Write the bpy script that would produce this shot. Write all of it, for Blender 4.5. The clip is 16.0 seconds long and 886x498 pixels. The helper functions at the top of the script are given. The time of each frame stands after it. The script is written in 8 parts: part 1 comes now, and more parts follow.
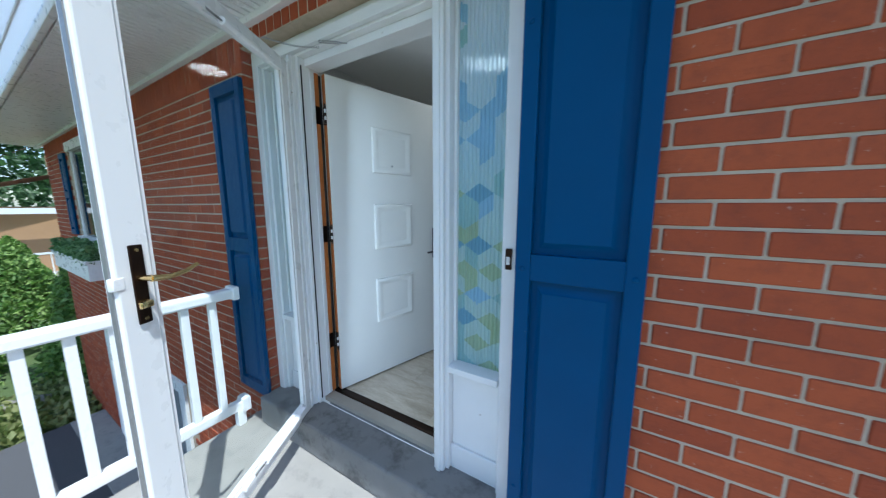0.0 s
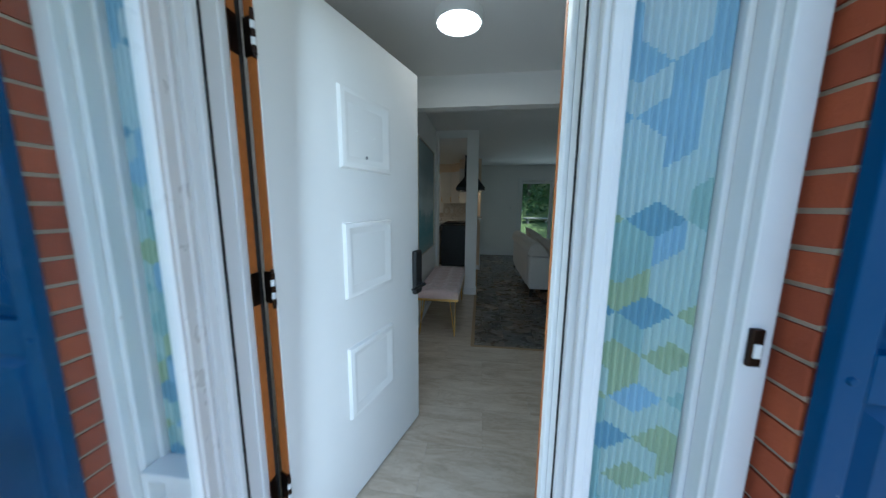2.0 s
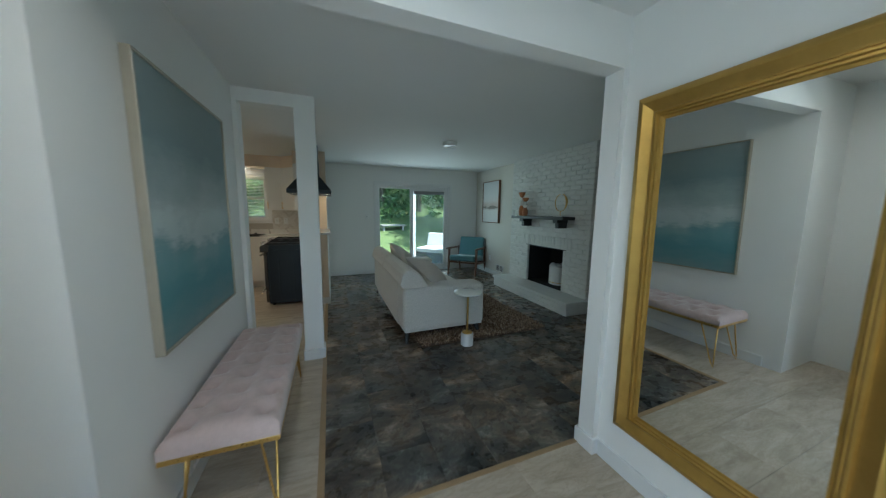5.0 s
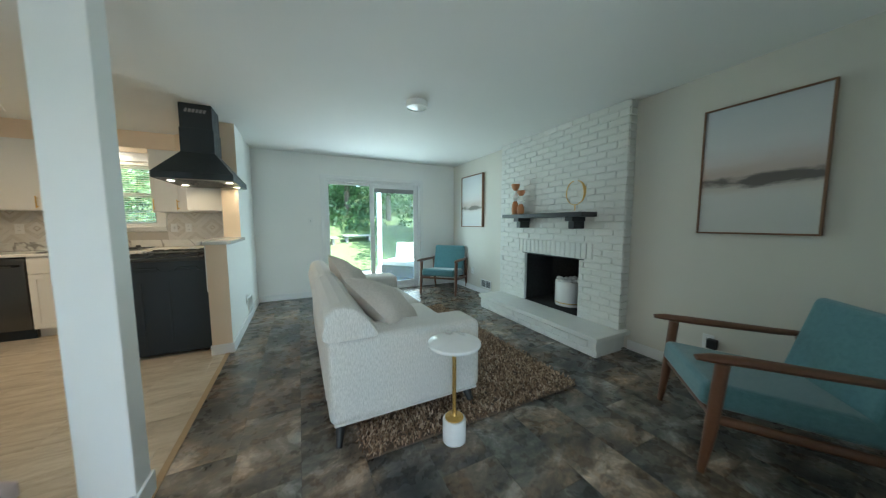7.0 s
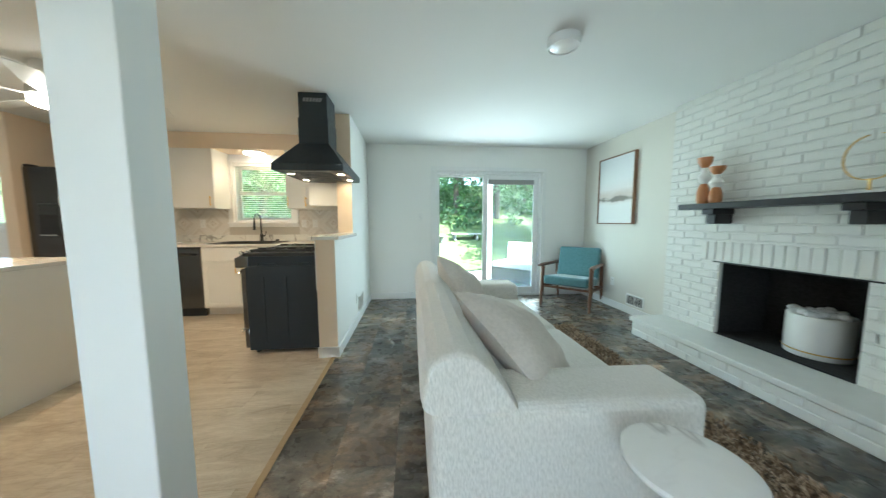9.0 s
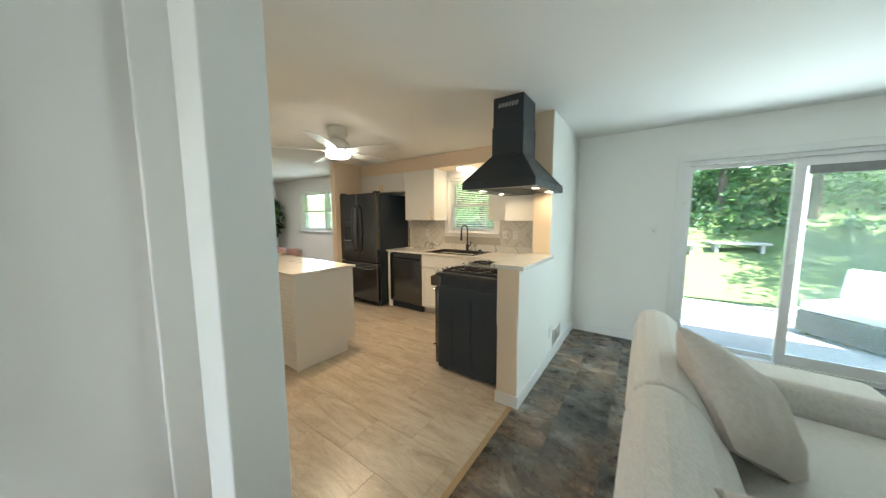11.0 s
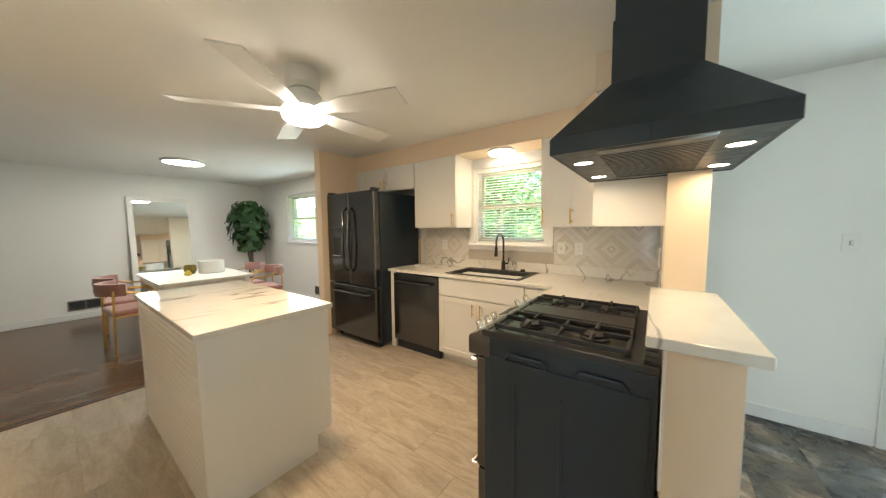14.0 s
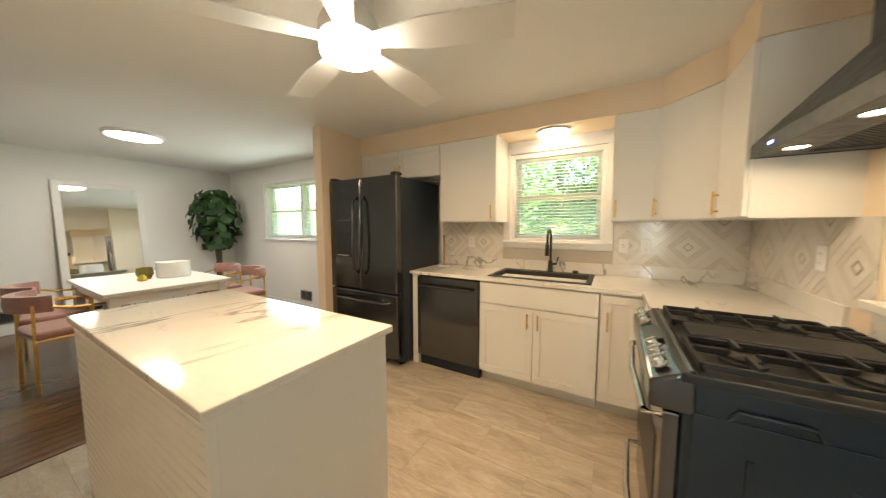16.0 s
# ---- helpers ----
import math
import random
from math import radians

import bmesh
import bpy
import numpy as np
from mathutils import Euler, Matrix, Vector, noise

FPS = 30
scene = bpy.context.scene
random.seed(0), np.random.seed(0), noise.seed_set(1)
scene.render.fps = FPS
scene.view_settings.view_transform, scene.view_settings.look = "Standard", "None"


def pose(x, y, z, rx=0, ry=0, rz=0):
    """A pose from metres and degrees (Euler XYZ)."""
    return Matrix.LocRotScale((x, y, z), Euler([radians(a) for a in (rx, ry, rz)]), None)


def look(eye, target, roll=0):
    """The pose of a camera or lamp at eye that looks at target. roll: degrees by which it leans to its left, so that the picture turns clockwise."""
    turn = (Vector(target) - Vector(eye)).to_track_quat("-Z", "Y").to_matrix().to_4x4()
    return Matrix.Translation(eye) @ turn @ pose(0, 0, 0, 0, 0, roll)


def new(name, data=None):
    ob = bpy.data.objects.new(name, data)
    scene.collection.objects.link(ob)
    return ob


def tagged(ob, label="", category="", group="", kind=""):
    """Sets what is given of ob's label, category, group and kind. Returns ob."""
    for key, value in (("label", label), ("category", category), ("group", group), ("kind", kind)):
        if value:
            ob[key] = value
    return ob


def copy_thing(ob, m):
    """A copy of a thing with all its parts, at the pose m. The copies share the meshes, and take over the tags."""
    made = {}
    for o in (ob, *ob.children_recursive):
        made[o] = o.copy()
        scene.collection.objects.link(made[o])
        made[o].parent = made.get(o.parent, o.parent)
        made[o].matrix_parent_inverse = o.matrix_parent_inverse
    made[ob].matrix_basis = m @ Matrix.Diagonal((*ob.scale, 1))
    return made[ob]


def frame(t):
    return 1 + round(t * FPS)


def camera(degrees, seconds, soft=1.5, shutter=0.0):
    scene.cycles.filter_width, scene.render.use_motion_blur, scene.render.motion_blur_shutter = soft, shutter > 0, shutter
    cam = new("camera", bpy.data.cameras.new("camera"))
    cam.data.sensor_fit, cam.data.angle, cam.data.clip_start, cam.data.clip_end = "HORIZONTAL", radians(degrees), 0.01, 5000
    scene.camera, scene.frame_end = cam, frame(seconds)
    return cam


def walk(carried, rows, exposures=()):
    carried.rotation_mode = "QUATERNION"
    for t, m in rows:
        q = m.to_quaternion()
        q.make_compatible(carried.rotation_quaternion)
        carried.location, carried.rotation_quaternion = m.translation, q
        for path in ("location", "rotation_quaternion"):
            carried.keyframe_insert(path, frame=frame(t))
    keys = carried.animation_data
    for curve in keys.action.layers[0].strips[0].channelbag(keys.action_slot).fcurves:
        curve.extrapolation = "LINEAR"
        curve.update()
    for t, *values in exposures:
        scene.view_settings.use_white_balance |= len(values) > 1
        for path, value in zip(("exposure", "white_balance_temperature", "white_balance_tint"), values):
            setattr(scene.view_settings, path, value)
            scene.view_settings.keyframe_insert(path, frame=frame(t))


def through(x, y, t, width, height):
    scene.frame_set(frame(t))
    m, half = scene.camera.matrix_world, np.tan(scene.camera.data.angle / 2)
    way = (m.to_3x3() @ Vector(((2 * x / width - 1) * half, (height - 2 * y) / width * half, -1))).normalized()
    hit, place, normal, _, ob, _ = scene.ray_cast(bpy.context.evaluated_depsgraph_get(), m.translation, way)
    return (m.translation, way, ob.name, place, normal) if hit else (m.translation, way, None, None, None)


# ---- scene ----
cam = camera(113.5, 16.0, soft=1.2, shutter=0.4)
PATH = [
    (0, (0.107, 0.478, 1.233), (-0.887, 2.188, 0.94), -0.0),
    (0.5, (-0.19, 0.492, 1.246), (-1.033, 2.281, 0.945), -0.2),
    (1, (-0.47, 0.55, 1.284), (-1.123, 2.415, 0.976), 0.3),
    (1.5, (-0.647, 0.698, 1.301), (-1.112, 2.619, 0.996), 0.5),
    (2, (-0.775, 0.906, 1.313), (-1.024, 2.869, 1.016), 0.5),
    (2.5, (-0.907, 1.147, 1.352), (-0.916, 3.127, 1.074), 0.8),
    (3, (-0.99, 1.377, 1.389), (-0.764, 3.346, 1.117), 1.0),
    (3.5, (-0.993, 1.589, 1.412), (-0.584, 3.528, 1.142), 1.2),
    (4, (-0.957, 1.793, 1.414), (-0.405, 3.697, 1.144), 1.4),
    (6.5, (-0.277, 3.221, 1.282), (0.572, 5.02, 1.068), -0.2),
    (7, (-0.168, 3.549, 1.228), (0.716, 5.334, 1.05), -0.1),
    (7.5, (-0.097, 3.81, 1.184), (0.758, 5.61, 1.029), 0.1),
    (8, (-0.085, 4.018, 1.171), (0.648, 5.873, 1.014), 0.0),
    (8.5, (-0.086, 4.174, 1.159), (0.406, 6.105, 0.993), -0.1),
    (9, (-0.109, 4.294, 1.18), (0.095, 6.275, 0.999), -0.1),
    (9.5, (-0.085, 4.395, 1.25), (-0.209, 6.381, 1.051), -0.1),
    (10, (-0.025, 4.506, 1.328), (-0.542, 6.426, 1.119), 0.0),
    (12.5, (-0.355, 5.562, 1.411), (-1.832, 6.898, 1.229), -0.4),
    (13, (-0.535, 5.708, 1.403), (-1.95, 7.111, 1.235), -0.5),
    (13.5, (-0.748, 5.797, 1.388), (-2.054, 7.305, 1.233), -0.5),
    (14, (-0.974, 5.842, 1.375), (-2.15, 7.453, 1.23), -0.5),
    (14.5, (-1.204, 5.85, 1.38), (-2.246, 7.551, 1.229), -0.4),
    (15, (-1.423, 5.866, 1.387), (-2.352, 7.63, 1.228), -0.3),
    (15.5, (-1.617, 5.892, 1.378), (-2.511, 7.673, 1.217), -0.3),
    (16, (-1.788, 5.927, 1.344), (-2.789, 7.651, 1.182), -0.1),
]
EXPOSURES = [(0.0, 0.66, 5450, 4), (1.5, 0.85, 5200, 4), (2.0, 0.97, 5450, 4), (3.0, 0.99, 5600, 4), (3.5, 1.02, 5600, 4), (4.0, 1.30, 5650, 4), (5.2, 2.3, 5600, 2), (6.5, 3.18, 5700, 2), (7.0, 3.36, 5750, 2), (7.5, 3.68, 5800, 2), (8.5, 3.87, 5850, 3), (9.5, 3.75, 5900, 4), (10.0, 3.77, 6000, 5), (12.5, 3.76, 6450, 8), (14.0, 3.95, 6450, 9), (15.0, 3.97, 6600, 10), (16.0, 3.92, 6950, 10)]
walk(cam, [(t, look(eye, target, roll)) for t, eye, target, roll in PATH], EXPOSURES)

# ---- world, sun, lamps ----
world = bpy.data.worlds.new("world")
scene.world = world
world.use_nodes = True
wn = world.node_tree
sky = wn.nodes.new("ShaderNodeTexSky")
sky.sky_type = 'NISHITA'
sky.sun_disc = False
sky.sun_elevation = radians(62)
sky.sun_rotation = radians(117)
wn.links.new(sky.outputs[0], wn.nodes["Background"].inputs[0])
wn.nodes["Background"].inputs[1].default_value = 0.15
sun = new("sun", bpy.data.lights.new("sun", 'SUN'))
sun.data.energy, sun.data.angle, sun.data.color = 3.9, radians(0.5), (1.0, 0.95, 0.88)
sun.matrix_world = look((0, 0, 30), (-12.0, 6.2, 0))


def area_lamp(name, x, y, z, sx, sy, watts, color, target):
    ob = new(name, bpy.data.lights.new(name, 'AREA'))
    ob.data.shape, ob.data.size, ob.data.size_y, ob.data.energy, ob.data.color = 'RECTANGLE', sx, sy, watts, color
    ob.matrix_world = look((x, y, z), target)
    return ob


def disc_lamp(name, x, y, z, r, watts, color):
    ob = new(name, bpy.data.lights.new(name, 'AREA'))
    ob.data.shape, ob.data.size, ob.data.energy, ob.data.color = 'DISK', 2 * r, watts, color
    ob.matrix_world = Matrix.Translation((x, y, z))
    return ob


DAY, WARM = (0.78, 0.95, 0.97), (1.0, 0.64, 0.32)
area_lamp("slider_daylight", 1.08, 8.70, 1.0, 1.6, 1.85, 3.3, DAY, (1.08, 4, 0.9))
area_lamp("dining_window_daylight", -6.05, 8.70, 1.6, 1.7, 0.85, 1.0, DAY, (-6.05, 5, 1.0))
area_lamp("entry_daylight", -0.97, 1.66, 1.0, 0.66, 1.85, 2.0, (0.78, 0.91, 1.0), (-0.2, 4.8, 0.8))
disc_lamp("foyer_lamp", -0.92, 2.66, 2.295, 0.12, 1.2, (1.0, 0.93, 0.84))
disc_lamp("fan_lamp", -2.765, 6.84, 2.03, 0.12, 1.2, WARM)
disc_lamp("dining_lamp", -6.36, 7.06, 2.31, 0.17, 0.9, (1.0, 0.9, 0.76))
disc_lamp("sink_lamp", -2.25, 8.60, 2.065, 0.12, 0.30, WARM)
for hx, hy in ((-1.215, 7.13), (-1.215, 7.48), (-0.80, 7.13), (-0.80, 7.44)):
    disc_lamp("hood_lamp", hx, hy, 1.615, 0.03, 0.032, WARM)
# added fill light for the bathroom, with no fixture of its own
disc_lamp("bath_lamp", 1.6, 2.5, 2.30, 0.12, 0.6, WARM)

# ---- materials ----


class Nodes:
    def __init__(self, name):
        self.m = bpy.data.materials.new(name)
        self.m.use_nodes = True
        self.t = self.m.node_tree
        self.b = self.t.nodes["Principled BSDF"]
        self.co = self.n("ShaderNodeTexCoord").outputs["Object"]

    def n(self, kind, **props):
        node = self.t.nodes.new(kind)
        for k, v in props.items():
            setattr(node, k, v)
        return node

    def link(self, a, b):
        self.t.links.new(a, b)

    def world_co(self):
        self.co = self.n("ShaderNodeNewGeometry").outputs["Position"]
        return self

    def stretch(self, sx, sy, sz, rz=0.0):
        mp = self.n("ShaderNodeMapping")
        mp.inputs["Scale"].default_value = (sx, sy, sz)
        mp.inputs["Rotation"].default_value = (0, 0, rz)
        self.link(self.co, mp.inputs["Vector"])
        return mp.outputs[0]

    def noise(self, scale, detail=4.0, rough=0.55, co=None, dist=0.0):
        t = self.n("ShaderNodeTexNoise")
        t.inputs["Scale"].default_value, t.inputs["Detail"].default_value = scale, detail
        t.inputs["Roughness"].default_value, t.inputs["Distortion"].default_value = rough, dist
        self.link(co or self.co, t.inputs["Vector"])
        return t.outputs["Fac"]

    def ramp(self, fac, stops):
        r = self.n("ShaderNodeValToRGB")
        e = r.color_ramp.elements
        while len(e) < len(stops):
            e.new(0.5)
        for i, (p, c) in enumerate(stops):
            e[i].position = p
            e[i].color = (*c, 1) if len(c) == 3 else c
        self.link(fac, r.inputs[0])
        return r.outputs[0]

    def mix(self, a, b, fac, mode='MIX'):
        x = self.n("ShaderNodeMix", data_type='RGBA', blend_type=mode)
        for sock, v in ((x.inputs[0], fac), (x.inputs[6], a), (x.inputs[7], b)):
            if hasattr(v, "is_linked"):
                self.link(v, sock)
            else:
                sock.default_value = v if isinstance(v, (int, float)) else (*v, 1)
        return x.outputs[2]

    def math(self, op, a, b=0.0):
        x = self.n("ShaderNodeMath", operation=op)
        for sock, v in ((x.inputs[0], a), (x.inputs[1], b)):
            if hasattr(v, "is_linked"):
                self.link(v, sock)
            else:
                sock.default_value = v
        return x.outputs[0]

    def random(self):
        return self.n("ShaderNodeObjectInfo").outputs["Random"]

    def island(self):
        return self.n("ShaderNodeNewGeometry").outputs["Random Per Island"]

    def bump(self, fac, strength=0.2, distance=0.01):
        b = self.n("ShaderNodeBump")
        b.inputs["Strength"].default_value, b.inputs["Distance"].default_value = strength, distance
        self.link(fac, b.inputs["Height"])
        if self.b.inputs["Normal"].is_linked:
            self.link(self.b.inputs["Normal"].links[0].from_socket, b.inputs["Normal"])
        self.link(b.outputs[0], self.b.inputs["Normal"])
        return self

    def done(self, color=None, rough=0.5, metal=0.0, spec=None):
        if color is not None:
            if hasattr(color, "is_linked"):
                self.link(color, self.b.inputs["Base Color"])
            else:
                self.b.inputs["Base Color"].default_value = (*color, 1)
        if hasattr(rough, "is_linked"):
            self.link(rough, self.b.inputs["Roughness"])
        else:
            self.b.inputs["Roughness"].default_value = rough
        self.b.inputs["Metallic"].default_value = metal
        if spec is not None:
            self.b.inputs["Specular IOR Level"].default_value = spec
        return self.m


def paint(name, c, rough=0.5, var=0.06, scale=3.0, bump=0.05, fine=180.0, metal=0.0):
    """Painted or moulded surface: a colour with slow unevenness, fine tooth."""
    k = Nodes(name)
    lo = tuple(v * (1 - var) for v in c)
    hi = tuple(min(1, v * (1 + var)) for v in c)
    col = k.mix(lo, hi, k.noise(scale, 3))
    rg = k.ramp(k.noise(scale * 6, 3), [(0.3, (rough * 0.85,) * 3), (0.7, (min(1, rough * 1.15),) * 3)])
    if bump > 0:
        k.bump(k.noise(fine, 2), bump, 0.002)
    return k.done(col, rg, metal)


def emit(name, c, strength):
    k = Nodes(name)
    k.b.inputs["Emission Color"].default_value = (*c, 1)
    k.b.inputs["Emission Strength"].default_value = strength
    return k.done(c, 0.4)


def brick_mat(name, a, b, dark):
    k = Nodes(name)
    k.world_co()
    base = k.mix(a, b, k.random())
    base = k.mix(base, dark, k.math('MULTIPLY', k.ramp(k.noise(22, 5, 0.65), [(0.45, (0, 0, 0)), (0.75, (1, 1, 1))]), 0.45))
    base = k.mix(base, (0.62, 0.5, 0.42), k.math('MULTIPLY', k.ramp(k.noise(70, 3, 0.6), [(0.68, (0, 0, 0)), (0.74, (1, 1, 1))]), 0.35))
    k.bump(k.noise(120, 4, 0.7), 0.6, 0.005)
    k.bump(k.noise(18, 3, 0.6, k.stretch(1, 1, 4)), 0.25, 0.006)
    return k.done(base, 0.85, spec=0.25)


M = {}
M["brick"] = brick_mat("red_brick", (0.40, 0.092, 0.034), (0.30, 0.064, 0.026), (0.16, 0.045, 0.028))
k = Nodes("red_brick_far").world_co()
base = k.mix((0.44, 0.100, 0.036), (0.31, 0.066, 0.027), k.island())
base = k.mix(base, (0.13, 0.038, 0.028), k.math('MULTIPLY', k.noise(22, 5), 0.4))
k.bump(k.noise(120, 4, 0.7), 0.35, 0.004)
M["brick_far"] = k.done(base, 0.85, spec=0.25)
k = Nodes("mortar").world_co()
k.bump(k.noise(200, 4, 0.7), 0.5, 0.004)
M["mortar"] = k.done(k.mix((0.40, 0.325, 0.24), (0.56, 0.47, 0.365), k.noise(30, 5)), 0.95, spec=0.1)


def chipped(m, c, scale, lo, amount):
    """Adds small chips in a second colour to a painted surface."""
    t, b = m.node_tree, m.node_tree.nodes["Principled BSDF"]
    no, rp, mx = t.nodes.new("ShaderNodeTexNoise"), t.nodes.new("ShaderNodeValToRGB"), t.nodes.new("ShaderNodeMix")
    no.inputs["Scale"].default_value, no.inputs["Detail"].default_value = scale, 6.0
    t.links.new(t.nodes.new("ShaderNodeNewGeometry").outputs["Position"], no.inputs["Vector"])
    rp.color_ramp.elements[0].position, rp.color_ramp.elements[1].position = lo, lo + 0.012
    rp.color_ramp.elements[1].color = (amount, amount, amount, 1)
    t.links.new(no.outputs["Fac"], rp.inputs[0])
    mx.data_type = 'RGBA'
    t.links.new(rp.outputs[0], mx.inputs[0])
    t.links.new(b.inputs["Base Color"].links[0].from_socket, mx.inputs[6])
    mx.inputs[7].default_value = (*c, 1)
    t.links.new(mx.outputs[2], b.inputs["Base Color"])


M["white_brick"] = paint("white_painted_brick", (0.69, 0.685, 0.65), 0.55, 0.07, 9, 0.5, 90)
# wall tone warmed and darkened to carry the dimmer, warmer light on the east wall
M["wall_cream_shaded"] = paint("cream_shaded_wall_paint", (0.665, 0.635, 0.57), 0.7, 0.03, 1.2, 0.10, 240)
M["wall"] = paint("wall_paint", (0.835, 0.83, 0.805), 0.7, 0.025, 1.2, 0.10, 240)
M["ceiling"] = paint("ceiling_paint", (0.80, 0.795, 0.77), 0.85, 0.03, 0.9, 0.16, 160)
M["peach"] = paint("peach_wall_paint", (0.82, 0.675, 0.515), 0.7, 0.025, 1.2, 0.10, 240)
M["trim"] = paint("white_trim_paint", (0.80, 0.80, 0.79), 0.35, 0.03, 5, 0.06, 120)
k = Nodes("weathered_white_paint").world_co()
chip = k.ramp(k.noise(55, 6, 0.7), [(0.76, (0, 0, 0)), (0.79, (1, 1, 1))])
k.bump(k.noise(60, 5, 0.7), 0.15, 0.003)
k.bump(k.noise(30, 3, 0.5, k.stretch(1, 1, 0.08)), 0.12, 0.003)
M["old_trim"] = k.done(k.mix(k.mix((0.70, 0.71, 0.72), (0.82, 0.82, 0.81), k.noise(4, 4)), (0.36, 0.33, 0.29), k.math('MULTIPLY', chip, 0.7)), 0.45)
chipped(M["old_trim"], (0.30, 0.22, 0.16), 24.0, 0.735, 0.7)
M["door_white"] = paint("door_white_paint", (0.78, 0.77, 0.74), 0.72, 0.03, 4, 0.12, 60)
M["blue"] = paint("blue_shutter_paint", (0.0010, 0.052, 0.150), 0.45, 0.10, 6, 0.10, 70)
chipped(M["blue"], (0.50, 0.53, 0.56), 38.0, 0.755, 0.6)
M["blue"].node_tree.nodes["Principled BSDF"].inputs["Specular IOR Level"].default_value = 0.16
M["orange_wood"] = paint("bare_orange_wood", (0.42, 0.14, 0.03), 0.5, 0.25, 30, 0.2, 80)
M["vinyl"] = paint("white_vinyl", (0.82, 0.82, 0.82), 0.3, 0.02, 3, 0.04, 90)
M["black_metal"] = paint("black_metal", (0.015, 0.015, 0.016), 0.38, 0.2, 20, 0.05, 200, 0.0)
M["bronze"] = paint("dark_bronze", (0.035, 0.02, 0.014), 0.35, 0.3, 40, 0.1, 200, 0.9)
M["brass"] = paint("polished_brass", (0.78, 0.58, 0.27), 0.18, 0.05, 20, 0.02, 200, 1.0)
M["gold"] = paint("brushed_gold", (0.72, 0.47, 0.15), 0.30, 0.06, 20, 0.05, 300, 1.0)
M["gold_frame"] = paint("antique_gold_leaf", (0.52, 0.33, 0.085), 0.42, 0.2, 12, 0.15, 120, 0.85)
M["champagne"] = paint("champagne_leaf", (0.50, 0.45, 0.36), 0.4, 0.1, 12, 0.05, 120, 0.6)
M["chrome"] = paint("brushed_steel", (0.62, 0.61, 0.59), 0.22, 0.06, 30, 0.03, 300, 1.0)
M["grey_metal"] = paint("galvanised_metal", (0.35, 0.35, 0.35), 0.45, 0.15, 30, 0.05, 300, 0.9)
k = Nodes("black_stainless").world_co()
k.bump(k.noise(60, 2, 0.5, k.stretch(0.05, 0.05, 6)), 0.03, 0.001)
M["appliance"] = k.done(k.mix((0.115, 0.115, 0.115), (0.145, 0.143, 0.140), k.noise(3, 3)), k.ramp(k.noise(4, 3), [(0.3, (0.15,) * 3), (0.7, (0.20,) * 3)]), 0.92)
k = Nodes("black_enamel_side").world_co()
M["appliance_side"] = k.done(k.mix((0.009, 0.018, 0.028), (0.012, 0.023, 0.034), k.noise(2.5, 3)), k.ramp(k.noise(5, 3), [(0.3, (0.30,) * 3), (0.7, (0.36,) * 3)]))
M["iron"] = paint("cast_iron", (0.010, 0.010, 0.010), 0.5, 0.2, 30, 0.4, 250)
M["hood"] = paint("matt_black_hood", (0.017, 0.026, 0.033), 0.40, 0.10, 4, 0.01, 30)
M["cabinet"] = paint("white_cabinet_lacquer", (0.80, 0.785, 0.745), 0.34, 0.02, 3, 0.0)
M["plastic_white"] = paint("white_plastic", (0.80, 0.80, 0.78), 0.35, 0.02, 8, 0.02, 200)
M["rubber"] = paint("black_rubber", (0.02, 0.02, 0.02), 0.7, 0.1, 20, 0.05, 200)
M["ceramic"] = paint("white_ceramic", (0.82, 0.81, 0.78), 0.12, 0.02, 5, 0.02, 100)
M["soot"] = paint("sooty_firebox", (0.012, 0.011, 0.011), 0.9, 0.4, 9, 0.5, 60)
M["leather_dark"] = paint("dark_slot", (0.01, 0.01, 0.01), 0.8)


def quartz(name, base, vein):
    k = Nodes(name).world_co()
    st = k.stretch(1.5, 0.34, 0.8, radians(38))
    n1 = k.noise(1.25, 5, 0.52, st, 0.35)
    n2 = k.noise(2.1, 5, 0.55, k.stretch(0.4, 1.5, 0.8, radians(20)), 0.4)
    gap = k.ramp(k.noise(1.6, 3, 0.5), [(0.36, (0, 0, 0)), (0.52, (1, 1, 1))])
    line = k.ramp(k.math('ABSOLUTE', k.math('SUBTRACT', n1, 0.5)), [(0.0, (1, 1, 1)), (0.004, (0.7, 0.7, 0.7)), (0.011, (0, 0, 0))])
    thin = k.ramp(k.math('ABSOLUTE', k.math('SUBTRACT', n2, 0.47)), [(0.0, (0.22, 0.22, 0.22)), (0.005, (0, 0, 0))])
    line = k.math('MULTIPLY', k.math('MAXIMUM', line, thin), gap)
    soft = k.ramp(k.noise(3.0, 6, 0.6, None, 1.5), [(0.45, (0, 0, 0)), (0.7, (1, 1, 1))])
    col = k.mix(base, tuple(0.94 * v for v in base), soft)
    return k.done(k.mix(col, vein, k.math('MULTIPLY', line, 0.85)), 0.11)


M["quartz"] = quartz("white_quartz", (0.79, 0.77, 0.72), (0.27, 0.25, 0.23))
M["marble"] = quartz("white_marble", (0.80, 0.79, 0.77), (0.45, 0.43, 0.42))
# pale travertine-look vinyl tile
k = Nodes("pale_stone_tile").world_co()
off = k.n("ShaderNodeVectorMath", operation='ADD')
rnd = k.random()
cmb = k.n("ShaderNodeCombineXYZ")
k.link(k.math('MULTIPLY', rnd, 37.0), cmb.inputs[0])
k.link(k.math('MULTIPLY', rnd, 91.0), cmb.inputs[1])
k.link(k.co, off.inputs[0])
k.link(cmb.outputs[0], off.inputs[1])
k.co = off.outputs[0]
st = k.stretch(1.1, 4.6, 1, -0.18)
v1 = k.ramp(k.noise(2.2, 8, 0.62, st, 1.2), [(0.30, (0.385, 0.315, 0.23)), (0.50, (0.52, 0.445, 0.345)), (0.70, (0.62, 0.555, 0.455))])
